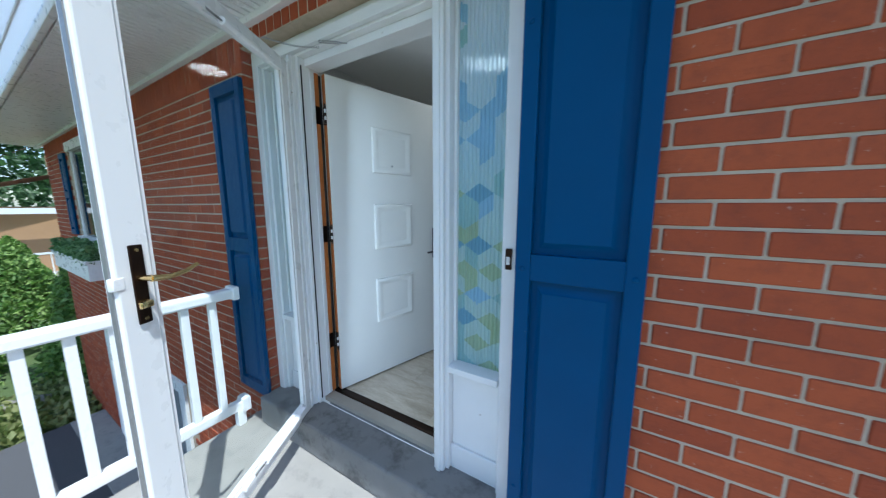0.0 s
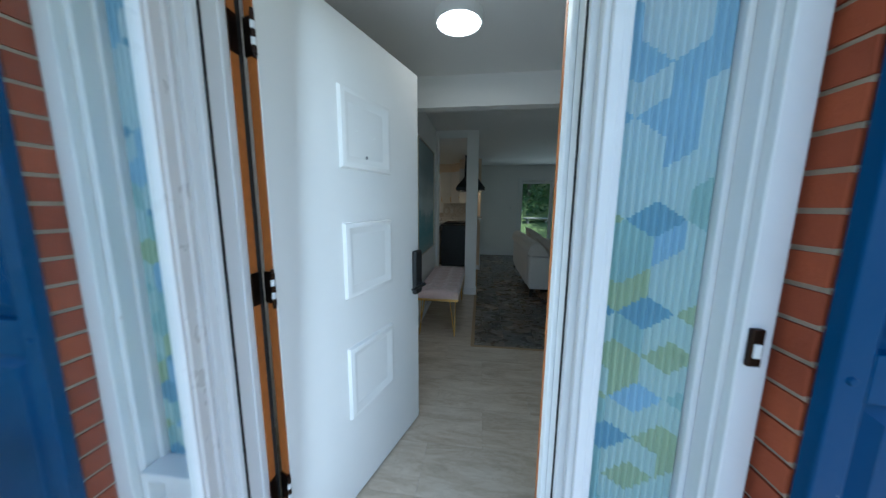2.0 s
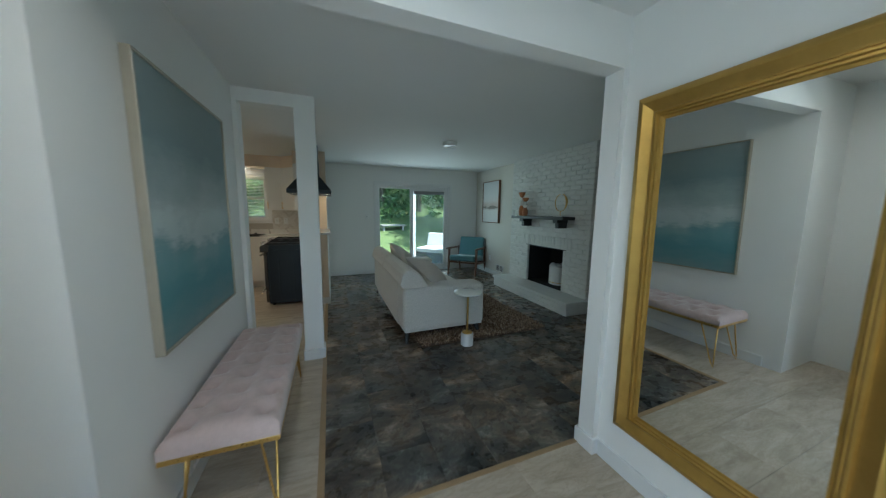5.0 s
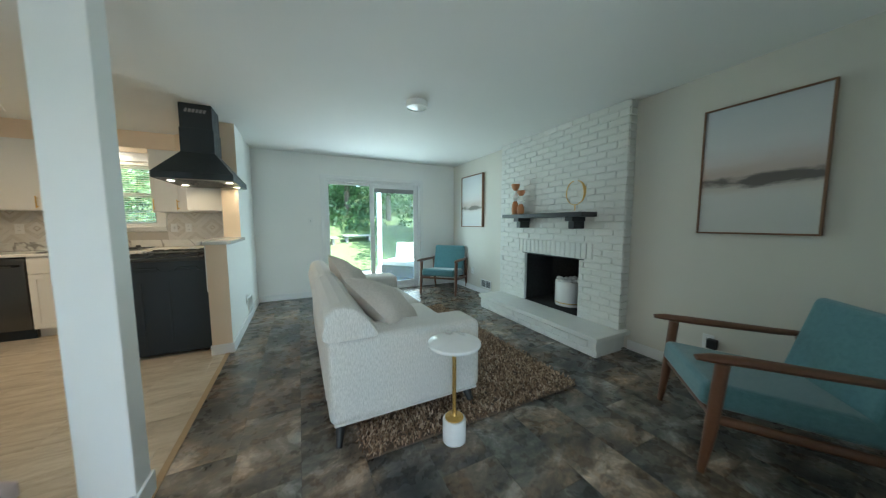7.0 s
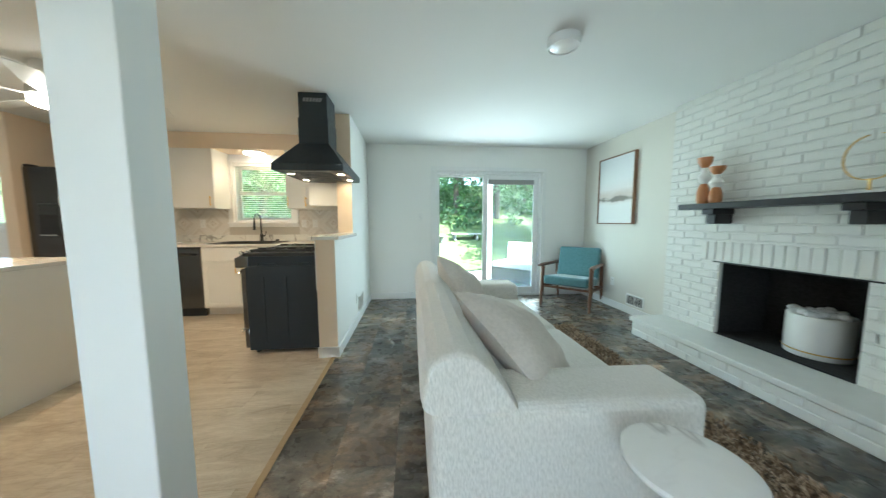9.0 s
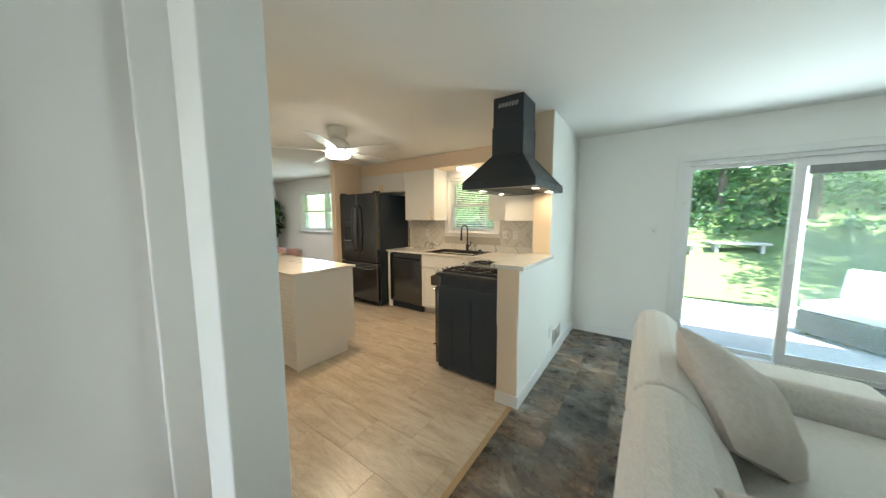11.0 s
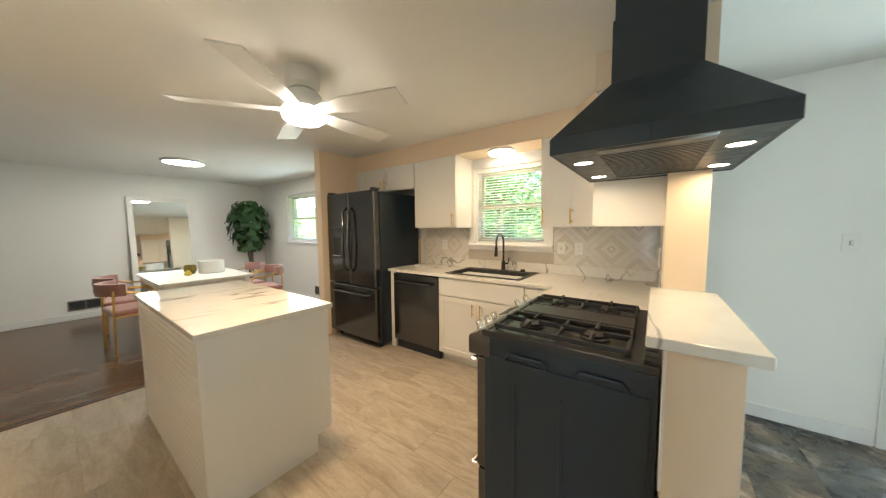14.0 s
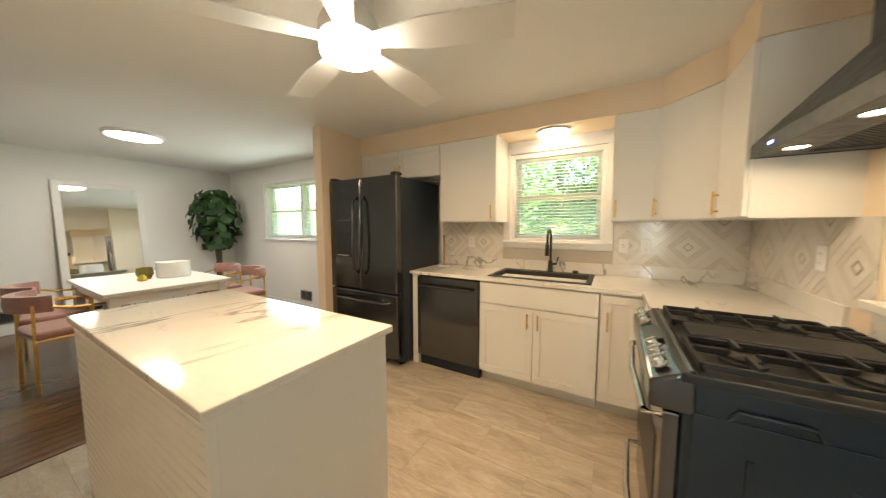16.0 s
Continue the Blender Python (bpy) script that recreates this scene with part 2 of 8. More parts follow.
v2 = k.ramp(k.noise(5.0, 6, 0.6, st, 2.0), [(0.42, (1, 1, 1)), (0.5, (0.86, 0.84, 0.81)), (0.56, (1, 1, 1))])
col = k.mix(v1, v2, 0.8, 'MULTIPLY')
col = k.mix(col, k.mix((0.95, 0.95, 0.95), (1.02, 1.015, 1.01), rnd), 1.0, 'MULTIPLY')
k.bump(k.noise(14, 4, 0.6, st), 0.06, 0.004)
M["pale_tile"] = k.done(col, 0.32)
M["pale_grout"] = paint("pale_grout", (0.36, 0.32, 0.26), 0.9, 0.1, 10)
# dark slate-look vinyl tile
k = Nodes("dark_slate_tile").world_co()
off = k.n("ShaderNodeVectorMath", operation='ADD')
rnd = k.random()
cmb = k.n("ShaderNodeCombineXYZ")
k.link(k.math('MULTIPLY', rnd, 53.0), cmb.inputs[0])
k.link(k.math('MULTIPLY', rnd, 17.0), cmb.inputs[1])
k.link(k.co, off.inputs[0])
k.link(cmb.outputs[0], off.inputs[1])
k.co = off.outputs[0]
st = k.stretch(1.0, 1.5, 1, 0.5)
c1 = k.ramp(k.noise(3.1, 11, 0.72, st, 0.5), [(0.30, (0.020, 0.020, 0.020)), (0.42, (0.060, 0.057, 0.053)), (0.50, (0.130, 0.115, 0.097)), (0.57, (0.215, 0.195, 0.172)), (0.605, (0.36, 0.335, 0.30)), (0.72, (0.46, 0.43, 0.39))])
c2 = k.ramp(k.noise(1.7, 6, 0.6, None, 1.0), [(0.4, (0.74, 0.84, 0.90)), (0.62, (1.30, 1.0, 0.76))])
col = k.mix(c1, c2, 0.8, 'MULTIPLY')
c3 = k.ramp(k.noise(9.0, 12, 0.78, st, 1.2), [(0.36, (0.50,) * 3), (0.48, (0.95,) * 3), (0.56, (1.15,) * 3), (0.64, (1.75, 1.70, 1.62))])
col = k.mix(col, c3, 0.85, 'MULTIPLY')
col = k.mix(col, k.mix((0.58, 0.60, 0.62), (1.18, 1.14, 1.08), rnd), 1.0, 'MULTIPLY')
k.bump(k.noise(16, 8, 0.7, st), 0.35, 0.004)
M["slate"] = k.done(col, k.ramp(k.noise(9, 5), [(0.3, (0.21,) * 3), (0.7, (0.36,) * 3)]))
M["slate_grout"] = paint("dark_grout", (0.03, 0.027, 0.024), 0.9, 0.1, 10)


def wood(name, a, b, scale=6.0, rough=0.4, axis=(1, 12, 12)):
    k = Nodes(name)
    st = k.stretch(*axis)
    g = k.noise(scale, 7, 0.6, st, 0.8)
    col = k.mix(k.mix(a, b, g), tuple(v * 0.8 for v in a), k.ramp(k.noise(scale * 5, 4, 0.6, st), [(0.5, (0, 0, 0)), (0.75, (0.6, 0.6, 0.6))]))
    k.bump(k.noise(scale * 8, 3, 0.6, st), 0.08, 0.002)
    return k.done(col, rough)


M["walnut"] = wood("walnut", (0.085, 0.035, 0.018), (0.19, 0.082, 0.040), 5)
M["candle_wood"] = wood("orange_stained_wood", (0.42, 0.15, 0.05), (0.62, 0.27, 0.11), 10, 0.35, (8, 8, 1.5))
M["oak_strip"] = wood("oak_trim_strip", (0.30, 0.20, 0.10), (0.44, 0.31, 0.17), 6, 0.5)
M["picture_wood"] = wood("walnut_frame", (0.16, 0.075, 0.04), (0.27, 0.14, 0.075), 6, 0.45)
k = Nodes("dining_parquet").world_co()
br = k.n("ShaderNodeTexBrick")
br.offset = 0.43
for nm, v in (("Scale", 1.0), ("Mortar Size", 0.0022), ("Brick Width", 1.1), ("Row Height", 0.083)):
    br.inputs[nm].default_value = v
br.inputs["Color1"].default_value, br.inputs["Color2"].default_value, br.inputs["Mortar"].default_value = (0.145, 0.078, 0.038, 1), (0.10, 0.052, 0.025, 1), (0.02, 0.01, 0.006, 1)
k.link(k.stretch(1, 1, 1, radians(90)), br.inputs["Vector"])
M["parquet"] = k.done(k.mix(br.outputs["Color"], k.ramp(k.noise(5, 6, 0.6, k.stretch(9, 1, 1)), [(0.3, (0.7,) * 3), (0.7, (1.2,) * 3)]), 0.8, 'MULTIPLY'), 0.22)


def fabric(name, a, b, weave=420.0, rough=0.9, streak=(1, 1, 1), fleck=60.0, sheen=0.2):
    k = Nodes(name)
    st = k.stretch(*streak)
    f = k.ramp(k.noise(fleck, 4, 0.7, st), [(0.40, (0, 0, 0)), (0.62, (1, 1, 1))])
    col = k.mix(a, b, f)
    col = k.mix(col, tuple(0.86 * v for v in a), k.ramp(k.noise(3, 3), [(0.45, (0, 0, 0)), (0.8, (0.6,) * 3)]))
    k.bump(k.noise(weave, 2, 0.5, st), 0.35, 0.002)
    k.b.inputs["Sheen Weight"].default_value = sheen
    return k.done(col, rough, spec=0.2)


M["sofa"] = fabric("pale_grey_woven_fabric", (0.745, 0.72, 0.67), (0.555, 0.535, 0.49), 320, 0.95, (1.0, 1.0, 0.26), 175)
M["pillow"] = fabric("taupe_linen", (0.60, 0.545, 0.485), (0.53, 0.48, 0.425), 420)
M["teal"] = fabric("teal_velvet", (0.105, 0.225, 0.25), (0.08, 0.185, 0.21), 380, 0.85, (1, 1, 1), 40, 0.5)
M["blush"] = fabric("blush_velvet", (0.60, 0.46, 0.42), (0.55, 0.42, 0.38), 380, 0.85, (1, 1, 1), 30, 0.5)
M["pink"] = fabric("dusty_pink_velvet", (0.38, 0.20, 0.17), (0.32, 0.165, 0.14), 380, 0.85, (1, 1, 1), 30, 0.5)
k = Nodes("shag_pile")
col = k.ramp(k.island(), [(0.0, (0.12, 0.072, 0.043)), (0.45, (0.28, 0.185, 0.12)), (0.8, (0.44, 0.32, 0.22)), (1.0, (0.56, 0.44, 0.33))])
M["shag"] = k.done(col, 0.95, spec=0.1)
M["shag_base"] = paint("rug_backing", (0.10, 0.068, 0.046), 0.95, 0.3, 60, 0.6, 90)
k = Nodes("clear_glass")
gl, tr, mx, lw = k.n("ShaderNodeBsdfGlossy"), k.n("ShaderNodeBsdfTransparent"), k.n("ShaderNodeMixShader"), k.n("ShaderNodeLayerWeight")
tr.inputs[0].default_value = (0.95, 0.97, 0.96, 1)
gl.inputs["Roughness"].default_value = 0.02
lw.inputs["Blend"].default_value = 0.5
fac = k.math('ADD', k.math('MULTIPLY', k.math('POWER', lw.outputs["Facing"], 5.0), 0.3), 0.015)
k.link(fac, mx.inputs[0])
k.link(tr.outputs[0], mx.inputs[1])
k.link(gl.outputs[0], mx.inputs[2])
k.link(mx.outputs[0], k.t.nodes["Material Output"].inputs[0])
M["glass"] = k.m
# real haze on the slider pane; at the windows, glare put into the glass
k = Nodes("haze_and_glare_glass")
tl, tr, mx = k.n("ShaderNodeBsdfTranslucent"), k.n("ShaderNodeBsdfTransparent"), k.n("ShaderNodeMixShader")
tl.inputs[0].default_value, tr.inputs[0].default_value = (0.75, 0.85, 0.82, 1), (0.95, 0.98, 0.97, 1)
k.link(k.ramp(k.noise(4, 4), [(0.3, (0.06,) * 3), (0.7, (0.15,) * 3)]), mx.inputs[0])
k.link(tr.outputs[0], mx.inputs[1])
k.link(tl.outputs[0], mx.inputs[2])
k.link(mx.outputs[0], k.t.nodes["Material Output"].inputs[0])
M["glass_haze_glare"] = k.m
k = Nodes("mirror_silver")
M["mirror"] = k.done((0.86, 0.89, 0.88), 0.015, 1.0)


def tinted(name, c, rough=0.25):
    k = Nodes(name)
    k.b.inputs["Transmission Weight"].default_value = 0.22
    k.b.inputs["IOR"].default_value = 1.2
    return k.done(k.mix(c, tuple(v * 0.8 for v in c), k.noise(9, 4)), rough)


k = Nodes("fluted_pale_glass").world_co()
k.b.inputs["Transmission Weight"].default_value = 0.22
k.b.inputs["IOR"].default_value = 1.2
zs = k.n("ShaderNodeSeparateXYZ")
k.link(k.co, zs.inputs[0])
M["fluted"] = k.done(k.ramp(k.math('SUBTRACT', k.math('ADD', zs.outputs[2], k.math('MULTIPLY', k.noise(5, 3), 0.3)), 1.15), [(0.0, (0.46, 0.63, 0.61)), (0.45, (0.47, 0.65, 0.70)), (0.95, (0.60, 0.70, 0.76))]), 0.14)
M["fl_blue"] = tinted("fluted_blue_glass", (0.22, 0.43, 0.57), 0.14)
M["fl_sky"] = tinted("fluted_sky_glass", (0.34, 0.57, 0.75), 0.14)
M["fl_teal"] = tinted("fluted_teal_glass", (0.36, 0.58, 0.58), 0.14)
M["fl_green"] = tinted("fluted_green_glass", (0.41, 0.55, 0.37), 0.14)
k = Nodes("porch_concrete").world_co()
k.bump(k.noise(160, 5, 0.7), 0.3, 0.004)
M["concrete"] = k.done(k.mix(k.mix((0.24, 0.23, 0.21), (0.36, 0.34, 0.31), k.noise(3, 6, 0.6)), (0.15, 0.15, 0.15), k.math('MULTIPLY', k.ramp(k.noise(9, 6, 0.65), [(0.52, (0, 0, 0)), (0.7, (1, 1, 1))]), 0.5)), 0.85)
# stained concrete; the darker base also holds the shadow lying on the step
k = Nodes("stained_shadowed_step_concrete").world_co()
k.bump(k.noise(140, 5, 0.7), 0.4, 0.004)
M["step"] = k.done(k.mix(k.mix((0.15, 0.15, 0.145), (0.25, 0.245, 0.235), k.noise(4, 6, 0.6)), (0.06, 0.055, 0.05), k.math('MULTIPLY', k.ramp(k.noise(7, 7, 0.7), [(0.50, (0, 0, 0)), (0.66, (1, 1, 1))]), 0.7)), 0.85)
k = Nodes("asphalt").world_co()
k.bump(k.noise(300, 3, 0.7), 0.6, 0.006)
M["asphalt"] = k.done(k.mix((0.055, 0.055, 0.060), (0.105, 0.104, 0.106), k.noise(90, 5, 0.7)), 0.9)
k = Nodes("lawn").world_co()
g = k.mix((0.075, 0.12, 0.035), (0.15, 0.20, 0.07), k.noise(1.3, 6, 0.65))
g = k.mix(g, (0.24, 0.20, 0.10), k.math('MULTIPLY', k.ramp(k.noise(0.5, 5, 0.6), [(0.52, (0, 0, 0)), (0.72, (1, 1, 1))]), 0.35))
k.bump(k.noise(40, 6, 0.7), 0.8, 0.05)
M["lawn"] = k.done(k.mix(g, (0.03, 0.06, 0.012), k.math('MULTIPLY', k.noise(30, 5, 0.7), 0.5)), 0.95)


def leaf(name, a, b, through=0.35):
    k = Nodes(name)
    col = k.mix(a, b, k.island())
    tl, mx = k.n("ShaderNodeBsdfTranslucent"), k.n("ShaderNodeMixShader")
    k.link(k.mix(col, (0.88, 1.2, 0.70), 1.0, 'MULTIPLY'), tl.inputs[0])
    mx.inputs[0].default_value = through
    m = k.done(col, 0.5, spec=0.3)
    k.link(k.b.outputs[0], mx.inputs[1])
    k.link(tl.outputs[0], mx.inputs[2])
    k.link(mx.outputs[0], k.t.nodes["Material Output"].inputs[0])
    return m


M["leaf"] = leaf("broad_leaves", (0.085, 0.165, 0.07), (0.27, 0.38, 0.21), 0.45)
M["leaf_dark"] = leaf("dark_leaves", (0.060, 0.115, 0.05), (0.18, 0.26, 0.14), 0.45)
M["grass"] = leaf("sunny_grass", (0.16, 0.20, 0.06), (0.36, 0.36, 0.16), 0.4)
M["fig"] = leaf("fig_leaves", (0.012, 0.040, 0.013), (0.060, 0.120, 0.038), 0.15)
M["conifer"] = leaf("conifer_sprays", (0.10, 0.19, 0.05), (0.33, 0.44, 0.13))
M["bark"] = wood("bark", (0.085, 0.06, 0.042), (0.18, 0.14, 0.105), 9, 0.95, (6, 6, 1))

# ---- mesh building ----


def mesh_box(x0, y0, z0, x1, y1, z1, bevel=0.0, seg=2):
    bm = bmesh.new()
    bmesh.ops.create_cube(bm, size=1.0)
    bmesh.ops.scale(bm, vec=(abs(x1 - x0), abs(y1 - y0), abs(z1 - z0)), verts=bm.verts)
    if bevel > 0:
        bevel = min(bevel, 0.49 * min(abs(x1 - x0), abs(y1 - y0), abs(z1 - z0)))
        bmesh.ops.bevel(bm, geom=list(bm.edges), offset=bevel, segments=seg, affect='EDGES', profile=0.5)
    bmesh.ops.translate(bm, vec=((x0 + x1) / 2, (y0 + y1) / 2, (z0 + z1) / 2), verts=bm.verts)
    return bm


def mesh_cyl(p0, p1, r0, r1=None, seg=16, caps=True):
    r1 = r0 if r1 is None else r1
    p0, p1 = Vector(p0), Vector(p1)
    d = p1 - p0
    bm = bmesh.new()
    bmesh.ops.create_cone(bm, cap_ends=caps, segments=seg, radius1=r0, radius2=r1, depth=d.length)
    bmesh.ops.transform(bm, matrix=Matrix.Translation((p0 + p1) / 2) @ d.to_track_quat('Z', 'Y').to_matrix().to_4x4(), verts=bm.verts)
    return bm


def mesh_lathe(profile, seg=24, centre=(0, 0, 0)):
    bm = bmesh.new()
    rings = []
    for r, z in profile:
        if r < 1e-5:
            rings.append([bm.verts.new((centre[0], centre[1], centre[2] + z))])
        else:
            rings.append([bm.verts.new((centre[0] + r * math.cos(2 * math.pi * i / seg), centre[1] + r * math.sin(2 * math.pi * i / seg), centre[2] + z)) for i in range(seg)])
    for a, b in zip(rings, rings[1:]):
        for i in range(seg):
            j = (i + 1) % seg
            q = [a[i % len(a)], a[j % len(a)], b[j % len(b)], b[i % len(b)]]
            q = list(dict.fromkeys(q))
            if len(q) > 2:
                bm.faces.new(q)
    bmesh.ops.recalc_face_normals(bm, faces=bm.faces)
    return bm


def mesh_tube(points, r, seg=10):
    bm = bmesh.new()
    pts = [Vector(p) for p in points]
    rings = []
    for i, p in enumerate(pts):
        d = (pts[min(i + 1, len(pts) - 1)] - pts[max(i - 1, 0)]).normalized()
        q = d.to_track_quat('Z', 'Y')
        rr = r[i] if isinstance(r, (list, tuple)) else r
        rings.append([bm.verts.new(p + q @ Vector((rr * math.cos(2 * math.pi * k / seg), rr * math.sin(2 * math.pi * k / seg), 0))) for k in range(seg)])
    for a, b in zip(rings, rings[1:]):
        best = min(range(seg), key=lambda s: sum((a[k].co - b[(k + s) % seg].co).length for k in range(0, seg, 3)))
        for k in range(seg):
            bm.faces.new((a[k], a[(k + 1) % seg], b[(k + 1 + best) % seg], b[(k + best) % seg]))
    bm.faces.new(rings[0][::-1])
    bm.faces.new(rings[-1])
    bmesh.ops.recalc_face_normals(bm, faces=bm.faces)
    return bm


def mesh_prism(poly, z0, z1, bevel=0.0):
    """An outline in x and y, drawn up from z0 to z1."""
    bm = bmesh.new()
    f = bm.faces.new([bm.verts.new((x, y, z0)) for x, y in poly])
    r = bmesh.ops.extrude_face_region(bm, geom=[f])
    bmesh.ops.translate(bm, vec=(0, 0, z1 - z0), verts=[v for v in r["geom"] if isinstance(v, bmesh.types.BMVert)])
    bmesh.ops.recalc_face_normals(bm, faces=bm.faces)
    if bevel:
        bmesh.ops.bevel(bm, geom=list(bm.edges), offset=bevel, segments=2, affect='EDGES')
    return bm


def moved(bm, m):
    bmesh.ops.transform(bm, matrix=m, verts=bm.verts)
    return bm


def joined(*bms):
    out = bms[0]
    for b in bms[1:]:
        me = bpy.data.meshes.new("joining")
        b.to_mesh(me)
        out.from_mesh(me)
        bpy.data.meshes.remove(me)
        b.free()
    return out


def part(name, bm, material, parent=None, label="", smooth=True):
    me = bpy.data.meshes.new(name)
    bm.to_mesh(me)
    bm.free()
    me.materials.append(material)
    if smooth:
        me.shade_smooth()
        me.set_sharp_from_angle(angle=radians(38))
        areas = [q.area for q in me.polygons]
        limit = 14 * sorted(areas)[len(areas) // 2]
        for q, a in zip(me.polygons, areas):
            if a > limit:
                q.use_smooth = False
    ob = new(name, me)
    if parent is not None:
        ob.parent = parent
    if label:
        ob["label"] = label
    return ob


def thing(name, label, category, m=None, group="", kind=""):
    ob = new(name)
    ob.empty_display_size = 0.1
    if m is not None:
        ob.matrix_world = m
    return tagged(ob, label, category, group, kind)


def solid(name, bm, material, label, category, group="", kind="", smooth=True):
    return tagged(part(name, bm, material, None, "", smooth), label, category, group, kind)


def box(*a, **k):
    return mesh_box(*a, **k)


def wall(name, x0, y0, x1, y1, z0, z1, holes=(), material=None, label="", along=None):
    """A wall with openings that go through it; holes: (a0, a1, z0, z1) along its length."""
    along = along or ('x' if abs(x1 - x0) > abs(y1 - y0) else 'y')
    lo, hi = (x0, x1) if along == 'x' else (y0, y1)
    cuts = sorted({lo, hi, *(h[0] for h in holes), *(h[1] for h in holes)})
    pieces = []
    for a, b in zip(cuts, cuts[1:]):
        mid = (a + b) / 2
        spans, z = [], z0
        for h in sorted((h for h in holes if h[0] < mid < h[1]), key=lambda h: h[2]):
            if h[2] > z:
                spans.append((z, h[2]))
            z = h[3]
        if z < z1:
            spans.append((z, z1))
        for s0, s1 in spans:
            pieces.append(mesh_box(a, y0, s0, b, y1, s1) if along == 'x' else mesh_box(x0, a, s0, x1, b, s1))
    return solid(name, joined(*pieces), material or M["wall"], label or "plain off-white painted interior wall", "wall", kind="structure", smooth=False)


# ---- the large structure ----
CEIL = 2.345
SLIDER = (0.235, 1.935, 0.0, 1.965)
KWIN = (-2.665, -1.845, 1.185, 2.03)
DWIN = (-7.03, -5.10, 1.12, 2.05)
FWIN = (-6.55, -5.05, 0.78, 2.0)
ENTRY = (-1.855, -0.165, -0.03, 2.14)
wall("wall_north", -8.2, 8.79, 2.67, 8.99, -0.3, CEIL + 0.2, (SLIDER, KWIN, DWIN))
wall("wall_east", 2.67, 3.40, 2.87, 8.99, -0.3, CEIL + 0.2, ((5.70, 6.57, 0.18, 0.83),), M["wall_cream_shaded"], label="off-white living room wall beside the chimney, warm shade in its colour")
wall("wall_living_south", -1.42, 3.40, 2.67, 3.505, -0.02, CEIL, ((-1.42, 0.652, -0.02, 2.105),), label="off-white wall with a wide opening and a header beam")
wall("wall_foyer_east", 0.69, 1.72, 0.80, 3.40, -0.02, CEIL, ((1.76, 2.265, -0.02, 2.03),), label="off-white foyer wall beside the gold mirror")
wall("wall_foyer_west", -1.54, 3.40, -1.42, 5.27, -0.02, CEIL, label="off-white foyer wall behind the upholstered bench")
wall("wall_foyer_alcove", -2.07, 1.72, -1.95, 3.53, -0.02, CEIL)
wall("wall_foyer_return", -1.95, 3.40, -1.54, 3.53, -0.02, CEIL)
wall("wall_pantry", -4.57, 5.15, -1.54, 5.27, -0.02, CEIL, ((-2.69, -1.70, -0.02, 2.085),), material=M["peach"], label="peach kitchen wall with the pantry door")
wall("header_passage", -1.42, 5.125, -0.985, 5.245, 2.24, CEIL, label="shallow white header over the narrow passage", along='x')
wall("wall_dining_return", -4.57, 3.9, -4.45, 5.39, -0.02, CEIL, material=M["peach"], label="peach wall end at the dining opening", along='y')
wall("wall_fridge_stub", -4.47, 7.90, -4.355, 8.79, -0.02, CEIL, material=M["peach"], label="short peach wall end beside the refrigerator", along='y')
wall("wall_dining_west", -8.4, 3.7, -8.2, 8.99, -0.3, CEIL + 0.2, label="pale grey-white dining room wall")
wall("wall_dining_south", -8.2, 3.7, -4.45, 3.9, -0.02, CEIL)
wall("wall_front", -8.4, 1.585, 4.2, 1.72, -0.3, CEIL + 0.2, (FWIN, ENTRY))
wall("wall_bath_east", 2.4, 1.72, 2.5, 3.40, -0.02, CEIL)
wall("wall_west_rooms", -8.4, 1.72, -8.2, 3.7, -0.3, CEIL + 0.2)
wall("wall_pony", -0.93, 6.85, -0.775, 8.79, -0.02, CEIL, ((6.85, 7.63, 1.035, CEIL),), label="half-height off-white wall rising to full height", along='y')
solid("wall_pony_kitchen_face", joined(box(-0.934, 7.626, -0.02, -0.93, 8.786, CEIL), box(-0.934, 6.846, -0.02, -0.93, 7.63, 1.034), box(-0.934, 6.846, -0.02, -0.777, 6.85, 1.034), box(-0.934, 7.626, 1.07, -0.777, 7.63, CEIL)), M["peach"], "peach painted kitchen side of the half wall", "wall", kind="structure", smooth=False)
post = thing("post", "square white painted post between foyer and kitchen", "post", kind="structure")
part("post_shaft", box(-0.985, 5.118, 0.0, -0.820, 5.25, CEIL, bevel=0.004), M["wall"], post)
part("post_base", box(-0.997, 5.106, 0.0, -0.808, 5.262, 0.10, bevel=0.006), M["trim"], post)
solid("pilaster", box(-1.42, 5.118, 0.0, -1.385, 5.245, CEIL, bevel=0.004), M["wall"], "shallow white pilaster at the end of the foyer wall", "pilaster", kind="structure")
solid("ceiling", box(-8.4, 1.60, CEIL, 2.87, 8.99, CEIL + 0.25), M["ceiling"], "flat off-white painted ceiling", "ceiling", kind="structure", smooth=False)

# floors
floor = solid("floor", joined(box(-4.57, 1.60, -0.2, 2.5, 3.5, -0.003), box(-4.57, 3.5, -0.2, -0.8152, 8.8, -0.003)), M["pale_grout"], "pale travertine-look vinyl tile floor", "floor", kind="structure", smooth=False)
floor_living = solid("floor_living", box(-0.815, 3.5, -0.2, 2.67, 8.8, -0.003), M["slate_grout"], "dark slate-look vinyl tile floor", "floor", kind="structure", smooth=False)
solid("floor_dining", box(-8.2, 3.9, -0.2, -4.572, 8.8, -0.001), M["parquet"], "dark glossy wooden dining room floor", "floor", kind="structure", smooth=False)
strip = thing("floor_strip", "narrow oak strip where pale and dark floors meet", "floor trim", kind="structure")
part("strip_side", box(-0.835, 3.49, 0.001, -0.80, 6.85, 0.006, bevel=0.002), M["oak_strip"], strip)
part("strip_end", box(-0.80, 3.49, 0.001, 0.64, 3.52, 0.006, bevel=0.002), M["oak_strip"], strip)
